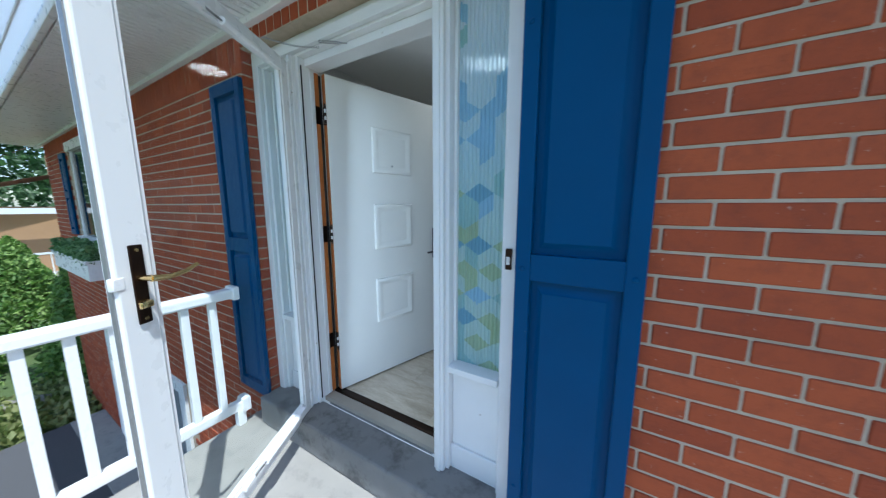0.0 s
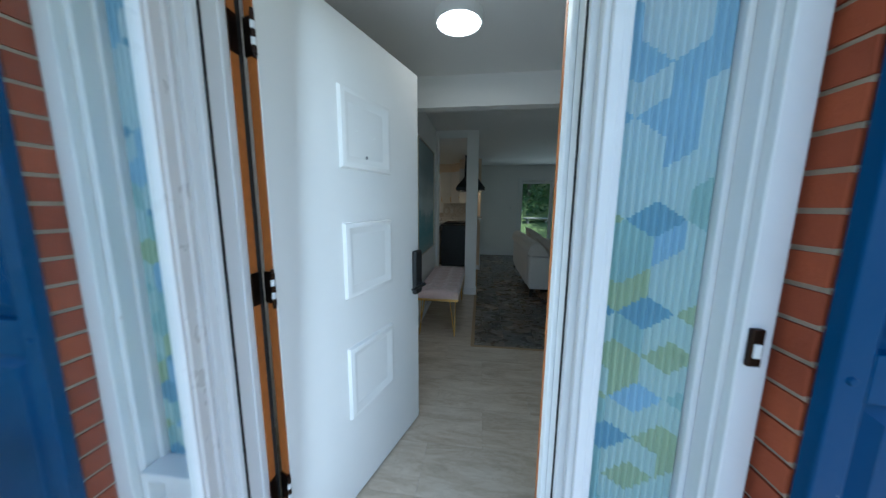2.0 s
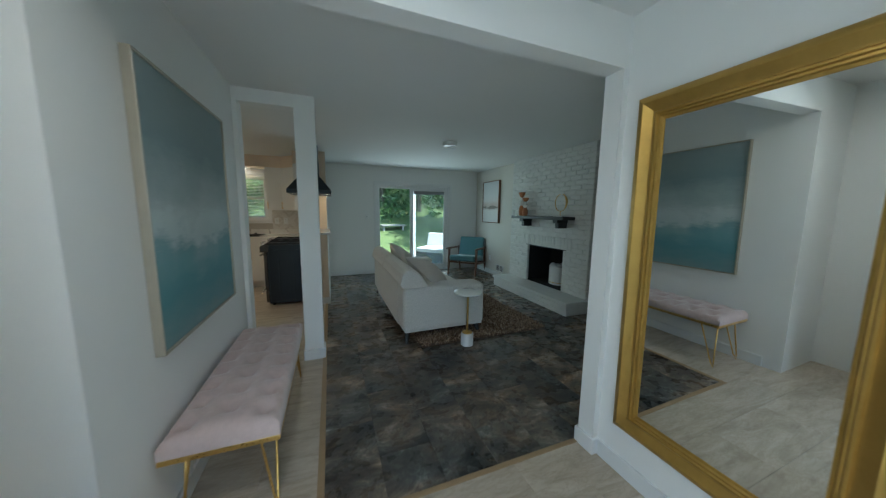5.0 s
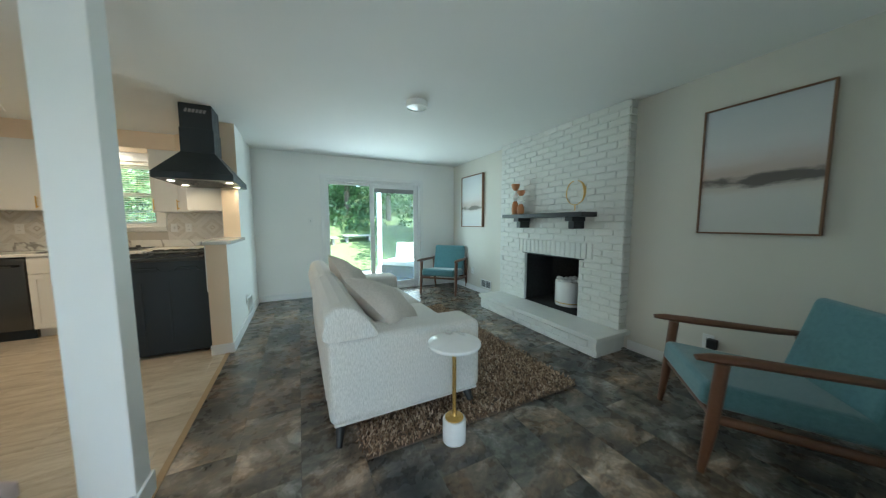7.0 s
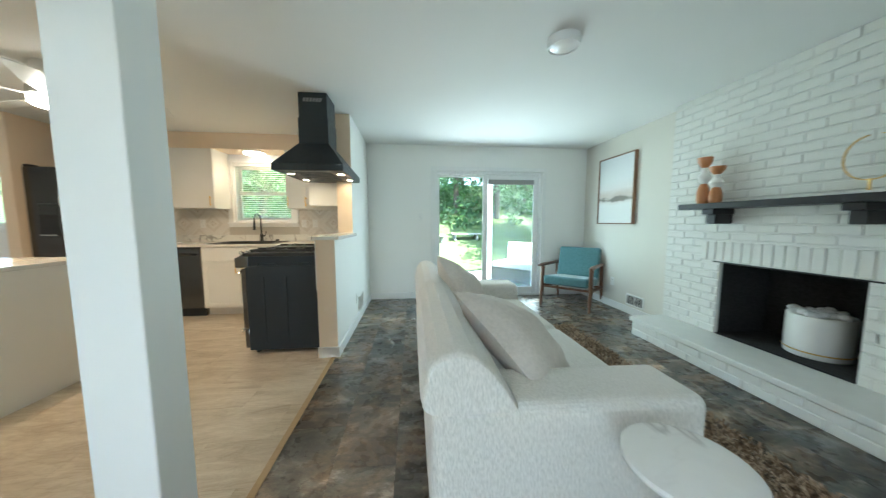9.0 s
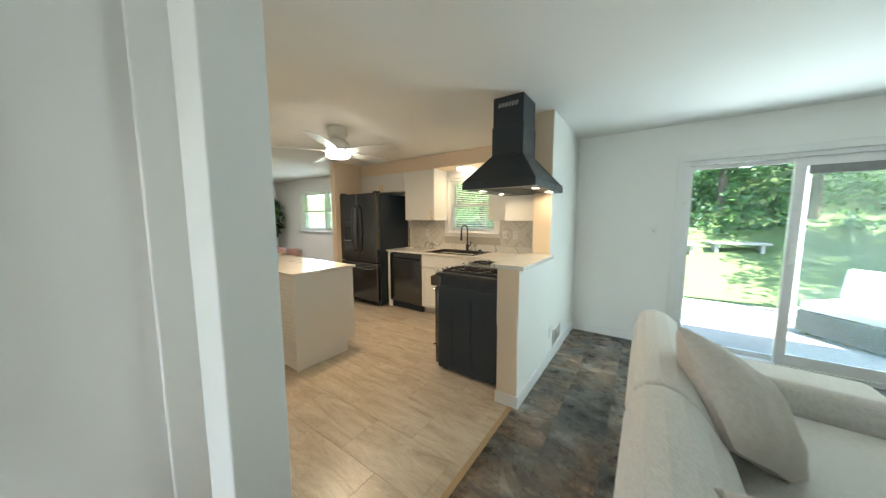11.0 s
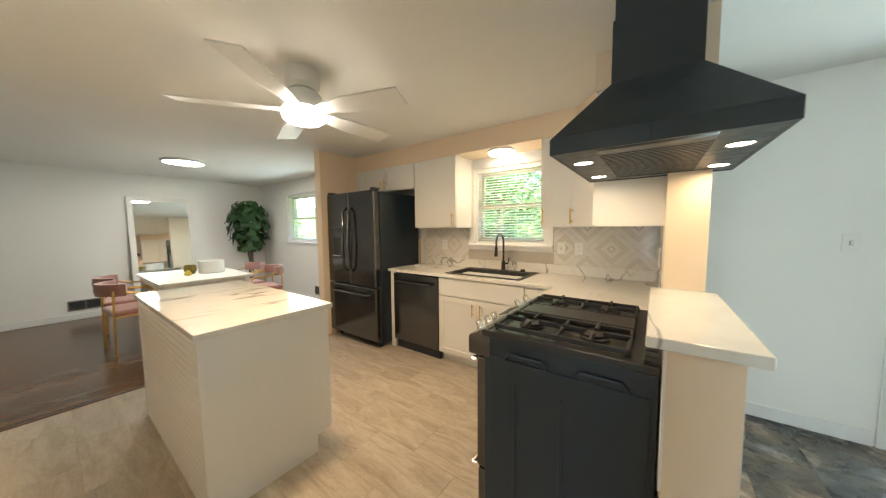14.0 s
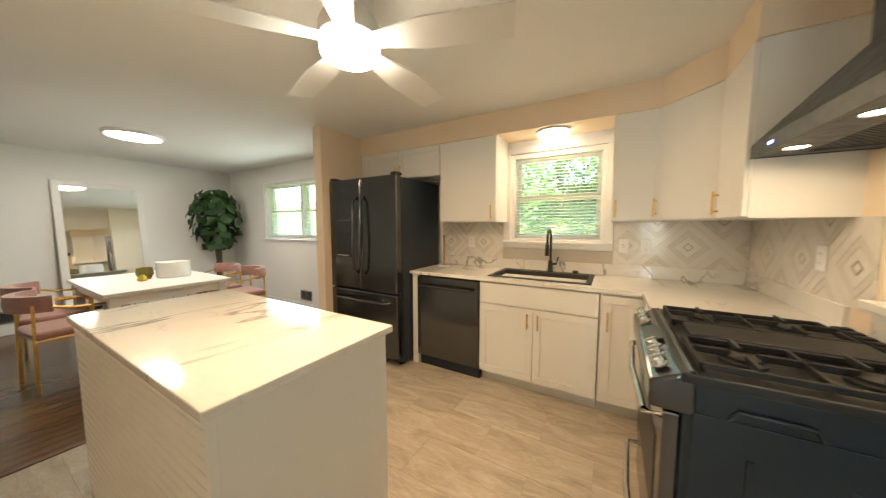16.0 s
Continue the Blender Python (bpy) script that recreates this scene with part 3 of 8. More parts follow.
part("strip_dining", box(-4.60, 5.39, 0.001, -4.56, 7.9, 0.006, bevel=0.002), M["walnut"], strip)


def baseboard(segments):
    for x0, y0, x1, y1 in segments:
        b = joined(box(x0, y0, 0.0, x1, y1, 0.095, bevel=0.003))
        solid("baseboard", b, M["trim"], "white painted baseboard along the wall foot", "baseboard", kind="structure")


T = 0.014
baseboard([(-0.775, 8.79 - T, 0.16, 8.79), (2.01, 8.79 - T, 2.67, 8.79), (2.67 - T, 3.505, 2.67, 5.21), (2.67 - T, 7.11, 2.67, 8.79 - T),
           (0.652, 3.505, 2.67 - T, 3.505 + T), (-0.775, 6.85, -0.775 + T, 8.79 - T), (-0.944, 6.85 - T, -0.761, 6.85),
           (0.69 - T, 2.34, 0.69, 3.386), (0.638, 3.386, 0.70, 3.519), (-1.42, 3.52, -1.42 + T, 5.118), (-1.42, 5.27, -1.625, 5.27 + T), (-4.45, 5.27, -2.765, 5.27 + T),
           (-4.45, 5.284, -4.436, 5.40), (-4.57, 5.39, -4.436, 5.404), (-8.2, 3.9, -8.2 + T, 8.79), (-8.2 + T, 8.79 - T, -4.47, 8.79), (-4.484, 7.89, -4.47, 8.776), (-4.47, 7.886, -4.355, 7.90)])

# outside ground
bm = bmesh.new()
bmesh.ops.create_grid(bm, x_segments=120, y_segments=120, size=60)
for v in bm.verts:
    x, y = v.co.x, v.co.y
    z = -0.32
    if y > 12:
        z += min(4.5, 0.16 * (y - 12) + 0.012 * (y - 12) ** 2 * (y < 25) + (y >= 25) * 2.0)
    front = max(0.0, min(1.0, (3.6 - y) / 1.2))
    z += front * (-2.0)
    side = max(0.0, min(1.0, (-9.0 - x) / 20.0))
    z += side * 1.2 * front
    z += 0.10 * noise.noise((x * 0.3, y * 0.3, 0))
    v.co.z = z
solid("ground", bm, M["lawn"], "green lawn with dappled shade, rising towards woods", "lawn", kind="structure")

# ---- living room ----
rng = random.Random(7)


def sofa():
    t = thing("sofa", "pale grey woven fabric sofa with loose pillows", "sofa", pose(0.415, 6.16, 0))
    x0, x1, y0, y1 = -0.475, 0.475, -1.04, 1.04
    part("base", box(x0 + 0.01, y0 + 0.05, 0.13, x1 - 0.02, y1 - 0.05, 0.36, bevel=0.03, seg=3), M["sofa"], t)
    for ya, yb in ((y0, y0 + 0.27), (y1 - 0.27, y1)):
        b = box(x0, ya, 0.125, x1, yb, 0.612, bevel=0.045, seg=5)
        for v in b.verts:
            if v.co.z > 0.35:
                v.co.z -= 0.02 * max(0.0, v.co.x) / 0.475
        arm = part("arm", b, M["sofa"], t)
        part("piping", box(x0 + 0.02, ya + 0.012, 0.118, x1 - 0.02, yb - 0.012, 0.14, bevel=0.008), M["sofa"], arm)
    part("back_base", box(x0, y0 + 0.27, 0.125, x0 + 0.14, y1 - 0.27, 0.612, bevel=0.012, seg=2), M["sofa"], t)
    part("back_pad", box(x0 + 0.13, y0 + 0.272, 0.35, x0 + 0.262, y1 - 0.272, 0.63, bevel=0.02, seg=2), M["sofa"], t)
    prof = ((-0.006, 0.615), (-0.028, 0.630), (-0.034, 0.66), (-0.022, 0.70), (-0.010, 0.755), (0.025, 0.792), (0.075, 0.803), (0.130, 0.790), (0.185, 0.745), (0.232, 0.68), (0.258, 0.64), (0.270, 0.618), (0.26, 0.611), (0.02, 0.611))
    for ya, yb in ((y0 - 0.022, -0.002), (0.002, y1 + 0.022)):
        b = bmesh.new()
        rows3 = []
        for yy, s in ((ya, 0.93), (ya + 0.006, 0.97), (ya + 0.02, 0.99), (ya + 0.06, 1.0), ((ya + yb) / 2, 1.012), (yb - 0.06, 1.0), (yb - 0.025, 0.99), (yb - 0.008, 0.965), (yb, 0.92)):
            rows3.append([b.verts.new((x0 + 0.12 + (px - 0.12) * s, yy, 0.60 + (pz - 0.60) * s)) for px, pz in prof])
        for p, q in zip(rows3, rows3[1:]):
            for c in range(len(prof)):
                d = (c + 1) % len(prof)
                b.faces.new((p[c], p[d], q[d], q[c]))
        b.faces.new(rows3[0][::-1])
        b.faces.new(rows3[-1])
        bmesh.ops.recalc_face_normals(b, faces=b.faces)
        part("back_cushion", b, M["sofa"], t)
    for ya, yb in ((y0 + 0.275, -0.003), (0.003, y1 - 0.275)):
        b = box(x0 + 0.21, ya, 0.31, x1 + 0.005, yb, 0.46, bevel=0.05, seg=4)
        bmesh.ops.subdivide_edges(b, edges=[e for e in b.edges if e.calc_length() > 0.3], cuts=4, use_grid_fill=True)
        for v in b.verts:
            if v.co.z > 0.4:
                v.co.z += 0.025 * math.cos(min(1.5, abs(v.co.x - 0.1) * 4)) * math.cos(min(1.5, abs(v.co.y - (ya + yb) / 2) * 3.6))
        part("seat_cushion", b, M["sofa"], t)
    for lx, ly in ((x0 + 0.07, y0 + 0.10), (x1 - 0.08, y0 + 0.10), (x0 + 0.07, y1 - 0.10), (x1 - 0.08, y1 - 0.10)):
        s = 1 if lx > 0 else -1
        part("leg", mesh_cyl((lx + 0.03 * s, ly + (-0.085 if ly < 0 else 0.085), 0.0), (lx, ly, 0.14), 0.016, 0.036, 12), M["black_metal"], t, "black tapered metal leg")
    return t


sofa()


def pillow(m, size=0.46, label="soft taupe linen throw pillow slumped on the sofa"):
    bm = bmesh.new()
    bmesh.ops.create_grid(bm, x_segments=18, y_segments=18, size=size / 2)
    top = list(bm.verts)
    r = bmesh.ops.duplicate(bm, geom=bm.verts[:] + bm.edges[:] + bm.faces[:])
    low = [g for g in r["geom"] if isinstance(g, bmesh.types.BMVert)]
    for group, s in ((top, 1), (low, -1)):
        for v in group:
            u, w = 2 * v.co.x / size, 2 * v.co.y / size
            h = max(0.0, (1 - u * u)) ** 0.55 * max(0.0, (1 - w * w)) ** 0.55
            wr = 0.010 * noise.noise((v.co.x * 9, v.co.y * 9, s * 3.0)) + 0.006 * noise.noise((v.co.x * 25, v.co.y * 6, s * 5.0))
            pinch = 1 - 0.10 * (1 - abs(u)) * abs(w) - 0.0
            v.co.x *= 1 - 0.09 * (1 - u * u) * 0 - 0.10 * (1 - abs(w)) ** 2 * abs(u) * 0.5
            v.co.y *= 1 - 0.10 * (1 - abs(u)) ** 2 * abs(w) * 0.5
            v.co.z = s * (0.125 * h + wr * 2.2 * h) * pinch
    bmesh.ops.remove_doubles(bm, verts=bm.verts, dist=0.0012)
    bmesh.ops.recalc_face_normals(bm, faces=bm.faces)
    t = thing("throw_pillow", label, "pillow", m, "pillows on the sofa")
    p = part("cover", bm, M["pillow"], t)
    s = size / 2 - 0.012
    part("piping", mesh_tube([(-s, -s, 0), (0, -s * 0.95, 0), (s, -s, 0), (s * 0.95, 0, 0), (s, s, 0), (0, s * 0.95, 0), (-s, s, 0), (-s * 0.95, 0, 0), (-s, -s, 0)], 0.005, 6), M["pillow"], t)
    return t


pillow(pose(0.385, 5.62, 0.625, 12, 36, 4) @ pose(0, 0, 0, 0, 0, 40), 0.55, "taupe linen throw pillow leaning, near arm of the sofa")
pillow(pose(0.27, 6.45, 0.67, 6, 52, -4) @ pose(0, 0, 0, 0, 0, 42), 0.48, "taupe linen throw pillow leaning on the sofa back")


def side_table():
    t = thing("side_table", "small round white marble side table on a brass pole", "side table", pose(0.575, 4.91, 0))
    part("tabletop", mesh_lathe([(0, 0.555), (0.135, 0.555), (0.145, 0.560), (0.148, 0.568), (0.145, 0.577), (0.135, 0.580), (0, 0.580)], 40), M["marble"], t)
    part("pole", mesh_cyl((0, 0, 0.14), (0, 0, 0.556), 0.011, 0.011, 16), M["gold"], t, "brushed brass pole")
    part("collar", mesh_lathe([(0, 0.135), (0.052, 0.135), (0.052, 0.143), (0.018, 0.150), (0.011, 0.165)], 28), M["gold"], t, "brushed brass collar")
    part("foot", mesh_lathe([(0, 0.0), (0.058, 0.0), (0.066, 0.006), (0.066, 0.128), (0.060, 0.136), (0, 0.136)], 32), M["marble"], t, "white marble cylinder foot")


side_table()


def rug():
    t = thing("shag_rug", "brown and beige shag rug under the sofa", "rug")
    bm = box(0.10, 4.98, 0.001, 1.66, 7.33, 0.016, bevel=0.005)
    part("backing", bm, M["shag_base"], t)
    vs, fs = [], []
    r = random.Random(3)
    for i in range(21000):
        x, y = 0.10 + 1.56 * r.random(), 4.98 + 2.35 * r.random()
        if 0.16 < x < 0.84 and 5.3 < y < 7.1:
            continue
        a, ln, w = r.uniform(0, 6.283), r.uniform(0.025, 0.055), r.uniform(0.003, 0.006)
        dx, dy = math.cos(a), math.sin(a)
        h = r.uniform(0.016, 0.034)
        n = len(vs)
        vs += [(x - dy * w, y + dx * w, 0.012), (x + dy * w, y - dx * w, 0.012), (x + dx * ln * 0.5 + dy * w, y + dy * ln * 0.5 - dx * w, 0.012 + h),
               (x + dx * ln * 0.5 - dy * w, y + dy * ln * 0.5 + dx * w, 0.012 + h), (x + dx * ln, y + dy * ln, 0.010 + h * 0.6)]
        fs += [(n, n + 1, n + 2, n + 3), (n + 3, n + 2, n + 4)]
    me = bpy.data.meshes.new("pile")
    me.from_pydata(vs, [], fs)
    me.materials.append(M["shag"])
    ob = new("pile", me)
    ob.parent = t
    tagged(ob, "long twisted brown and beige yarn pile", kind="stuff")


rug()


def armchair(m, label):
    t = thing("armchair", label, "armchair", m, "pair of teal armchairs")
    for s in (-1, 1):
        x = 0.315 * s
        part("front_leg", joined(mesh_tube([(x, -0.36, 0.0), (x, -0.335, 0.22), (x, -0.31, 0.565)], [0.016, 0.027, 0.028], 12)), M["walnut"], t)
        part("rear_leg", mesh_tube([(x, 0.40, 0.0), (x, 0.34, 0.25), (x, 0.31, 0.55)], [0.015, 0.025, 0.023], 12), M["walnut"], t)
        arm = [(x * 1.06, -0.42, 0.590), (x * 1.04, -0.36, 0.594), (x, -0.22, 0.588), (x, 0.0, 0.574), (x, 0.20, 0.562), (x, 0.36, 0.562)]
        b = mesh_tube(arm, [0.020, 0.033, 0.037, 0.034, 0.031, 0.025], 14)
        for v in b.verts:
            zc = 0.578
            v.co.z = zc + (v.co.z - zc) * 0.62
        part("armrest", b, M["walnut"], t)
        part("side_rail", mesh_tube([(x, -0.325, 0.285), (x, 0.335, 0.225)], 0.024, 10), M["walnut"], t)
    part("front_rail", mesh_tube([(-0.315, -0.325, 0.285), (0.315, -0.325, 0.285)], 0.016, 8), M["walnut"], t)
    part("back_rail", mesh_tube([(-0.315, 0.335, 0.228), (0.315, 0.335, 0.228)], 0.016, 8), M["walnut"], t)
    b = moved(box(-0.29, -0.37, -0.062, 0.29, 0.29, 0.062, bevel=0.035, seg=4), pose(0, 0, 0.347, -6))
    part("seat", b, M["teal"], t, "teal velvet seat cushion")
    b = moved(box(-0.29, -0.055, 0.0, 0.29, 0.055, 0.50, bevel=0.035, seg=4), pose(0, 0.255, 0.315, -15))
    part("backrest", b, M["teal"], t, "teal velvet back cushion")
    for s in (-1, 1):
        part("glide", mesh_cyl((0.315 * s, -0.361, 0.0), (0.315 * s, -0.36, 0.012), 0.015, 0.015, 10), M["chrome"], t, "small metal foot glide")
    return t


armchair(pose(2.045, 4.125, 0, 0, 0, -138), "teal velvet armchair with walnut arms beneath the large painting")
armchair(pose(2.17, 8.22, 0, 0, 0, -45), "teal velvet armchair with walnut arms beside the sliding door")

# fireplace
COURSE, PITCH = 0.0695, 0.209


def brick_mesh(name, lx, ly, lz, material, bevel=0.004):
    bm = mesh_box(-lx / 2, -ly / 2, -lz / 2, lx / 2, ly / 2, lz / 2)
    bmesh.ops.bevel(bm, geom=[e for e in bm.edges], offset=bevel, segments=1, affect='EDGES')
    me = bpy.data.meshes.new(name)
    bm.to_mesh(me)
    bm.free()
    me.materials.append(material)
    return me


def piece(me, name, m, parent):
    ob = new(name, me)
    ob.parent = parent
    ob.matrix_world = m
    return ob


fire = thing("fireplace", "white painted brick chimney breast with open black firebox", "fireplace", kind="structure")
FY0, FY1, FX, HZ = 5.235, 7.105, 2.56, 0.19
fb0, fb1, fbz = 5.715, 6.56, 0.83
core = joined(box(FX + 0.008, FY0 + 0.012, 0.0, 2.67, fb0, CEIL), box(FX + 0.008, fb1, 0.0, 2.67, FY1 - 0.012, CEIL), box(FX + 0.008, fb0, fbz, 2.67, fb1, CEIL), box(FX + 0.008, fb0, 0.0, 2.67, fb1, HZ))
part("chimney_core", core, M["white_brick"], fire, smooth=False)
part("firebox", joined(box(2.665, fb0 - 0.02, HZ - 0.02, 3.10, fb0, fbz + 0.02), box(2.665, fb1, HZ - 0.02, 3.10, fb1 + 0.02, fbz + 0.02), box(3.08, fb0, HZ - 0.02, 3.10, fb1, fbz + 0.02),
                       box(2.66, fb0, fbz, 3.08, fb1, fbz + 0.02), box(2.575, fb0, HZ - 0.004, 3.08, fb1, HZ + 0.006), box(2.60, fb0 - 0.001, HZ, 2.67, fb0 + 0.006, fbz), box(2.60, fb1 - 0.006, HZ, 2.67, fb1 + 0.001, fbz)), M["soot"], fire, "soot-black firebox lining", smooth=False)
part("lintel", box(FX + 0.006, fb0 - 0.06, fbz - 0.005, FX + 0.10, fb1 + 0.06, fbz + 0.006), M["black_metal"], fire)
hearth = part("hearth", box(2.20, FY0 - 0.02, 0.0, FX + 0.02, FY1 - 0.03, 0.135), M["white_brick"], fire, smooth=False)
part("hearth_slab", box(2.175, FY0 - 0.045, 0.145, 2.67, FY1 - 0.01, HZ, bevel=0.006), M["white_brick"], fire, "thick white painted hearth slab")
hb = brick_mesh("hearth_brick", 0.012, PITCH - 0.012, COURSE - 0.010, M["white_brick"], 0.004)
for c in range(2):
    y = FY0 + 0.06 + 0.1 * c
    while y < FY1 - 0.12:
        piece(hb, "brick", pose(2.199, y, 0.036 + 0.069 * c), hearth)
        y += PITCH
br_m = brick_mesh("white_brick", 0.028, PITCH - 0.010, COURSE - 0.009, M["white_brick"], 0.005)
br_h = brick_mesh("white_half_brick", 0.028, PITCH / 2 - 0.010, COURSE - 0.009, M["white_brick"], 0.005)
br_s = brick_mesh("white_soldier_brick", 0.028, COURSE - 0.009, 0.172, M["white_brick"], 0.005)
br_e = brick_mesh("white_end_brick", 0.100, 0.028, COURSE - 0.009, M["white_brick"], 0.005)
ncourse = int((CEIL - HZ) / COURSE)
vj = random.Random(5)
for c in range(ncourse + 1):
    z = HZ + 0.035 + c * COURSE
    if z > CEIL - 0.03:
        continue
    y = FY0
    first = True
    if c % 2:
        spans = [(FY0, PITCH / 2)]
        y = FY0 + PITCH / 2
    else:
        spans = []
    while y < FY1 - 0.02:
        w = min(PITCH, FY1 - y)
        spans.append((y, w))
        y += w
    for a, w in spans:
        lo, hi = a, a + w
        if z < fbz + 0.19:
            in_sold = z > fbz
            b0, b1 = (fb0 - 0.16, fb1 + 0.16) if in_sold else (fb0, fb1)
            if lo < b1 and hi > b0:
                if lo < b0 - 0.03:
                    hi = b0
                elif hi > b1 + 0.03:
                    lo = b1
                else:
                    continue
        w = hi - lo
        me = br_m if w > 0.15 else br_h
        sc = (w - 0.010) / ((PITCH if w > 0.15 else PITCH / 2) - 0.010)
        piece(me, "brick", Matrix.Translation((FX + 0.014 + vj.uniform(-0.0025, 0.0025), (lo + hi) / 2, z)) @ Matrix.Diagonal((1, max(0.2, sc), 1, 1)), fire)
    piece(br_e, "brick", pose(2.62, FY0 + 0.013, z), fire)
y = fb0 - 0.16 + COURSE / 2
while y < fb1 + 0.16:
    piece(br_s, "brick", pose(FX + 0.012 + vj.uniform(-0.002, 0.002), y, fbz + 0.097), fire)
    y += COURSE
mant = thing("mantel_shelf", "black wooden mantel shelf on two corbels", "mantel", group="")
part("shelf", box(2.33, 5.52, 1.29, FX + 0.002, 6.77, 1.338, bevel=0.004), M["black_metal"], mant)
for cy in (5.70, 6.52):
    b = joined(box(2.36, cy - 0.048, 1.245, FX, cy + 0.048, 1.29, bevel=0.004), box(2.40, cy - 0.037, 1.165, FX, cy + 0.037, 1.246, bevel=0.006))
    part("corbel", b, M["black_metal"], mant)


def candle_holder(y, h, label):
    t = thing("candle_holder", label, "candle holder", pose(2.46, y, 1.338), "candle holders on the mantel")
    part("base_turning", mesh_lathe([(0, 0), (0.036, 0), (0.045, h * 0.08), (0.047, h * 0.20), (0.042, h * 0.32), (0.028, h * 0.42), (0.016, h * 0.45)], 24), M["candle_wood"], t)
    part("bead", mesh_lathe([(0.016, h * 0.43), (0.030, h * 0.46), (0.046, h * 0.53), (0.050, h * 0.57), (0.044, h * 0.61), (0.028, h * 0.66), (0.022, h * 0.70), (0.024, h * 0.77), (0.016, h * 0.79)], 24), M["ceramic"], t, "white turned bead")
    part("cup", mesh_lathe([(0.016, h * 0.78), (0.030, h * 0.81), (0.050, h * 0.90), (0.057, h), (0.050, h), (0.040, h * 0.92), (0, h * 0.87)], 24), M["candle_wood"], t)


candle_holder(6.66, 0.405, "tall turned orange wood and white candle holder on the mantel")
candle_holder(6.55, 0.31, "short turned orange wood and white candle holder on the mantel")
ring = thing("ring_sculpture", "gold ribbon ring sculpture on a white marble base", "sculpture", pose(2.45, 5.70, 1.338))
part("base_block", box(-0.05, -0.09, 0, 0.05, 0.09, 0.018, bevel=0.003), M["marble"], ring)
part("stem", mesh_cyl((0, 0, 0.016), (0, 0, 0.085), 0.006, 0.006, 10), M["gold"], ring)
bm = bmesh.new()
N, rows_ = 48, []
for i in range(N + 1):
    a = radians(100) + (i / N) * radians(338)
    rr = 0.128 - 0.012 * math.cos(2 * a)
    w = 0.005 + 0.014 * max(0.0, math.cos(a - radians(380))) ** 2
    rows_.append([bm.verts.new((sx * w, -rr * s * math.cos(a), 0.205 + rr * s * math.sin(a) * 0.92)) for sx, s in ((-1, 1), (1, 1), (1, 0.955), (-1, 0.955))])
for a, b in zip(rows_, rows_[1:]):
    for i in range(4):
        bm.faces.new((a[i], a[(i + 1) % 4], b[(i + 1) % 4], b[i]))
bmesh.ops.recalc_face_normals(bm, faces=bm.faces)
part("ribbon", bm, M["gold"], ring)
drum = thing("storage_drum", "white fabric drum basket with a gold band in the firebox", "basket", pose(2.88, 6.09, HZ + 0.006))
part("body", mesh_lathe([(0, 0), (0.165, 0), (0.170, 0.01), (0.170, 0.30), (0.163, 0.305), (0.160, 0.29), (0, 0.285)], 36), M["ceramic"], drum)
part("band", mesh_lathe([(0.1705, 0.035), (0.1725, 0.037), (0.1725, 0.043), (0.1705, 0.045)], 36), M["gold"], drum, "thin gold band")
vs = random.Random(11)
for i in range(26):
    a, r = vs.uniform(0, 6.28), 0.14 * math.sqrt(vs.random())
    b = bmesh.new()
    bmesh.ops.create_icosphere(b, subdivisions=2, radius=1)
    bmesh.ops.transform(b, matrix=Matrix.Translation((r * math.cos(a), r * math.sin(a), 0.30 + vs.uniform(0, 0.02))) @ Matrix.Diagonal((vs.uniform(0.03, 0.05), vs.uniform(0.02, 0.04), 0.025, 1)), verts=b.verts)
    part("filling", b, M["ceramic"], drum)


def picture_frame(t, w, h, depth, fw, mat_frame, mat_canvas, canvas_label):
    """Centred, lying in y and z, its back at x = 0 and its face towards -x."""
    part("frame_top", box(-depth, -w / 2, h / 2 - fw, 0, w / 2, h / 2, bevel=0.002), mat_frame, t)
    part("frame_bottom", box(-depth, -w / 2, -h / 2, 0, w / 2, -h / 2 + fw, bevel=0.002), mat_frame, t)
    for s in (-1, 1):
        part("frame_side", box(-depth, s * (w / 2 - fw / 2) - fw / 2, -h / 2 + fw, 0, s * (w / 2 - fw / 2) + fw / 2, h / 2 - fw, bevel=0.002), mat_frame, t)
    part("canvas", box(-depth * 0.7, -w / 2 + fw, -h / 2 + fw, -0.002, w / 2 - fw, h / 2 - fw), mat_canvas, t, canvas_label, smooth=False)


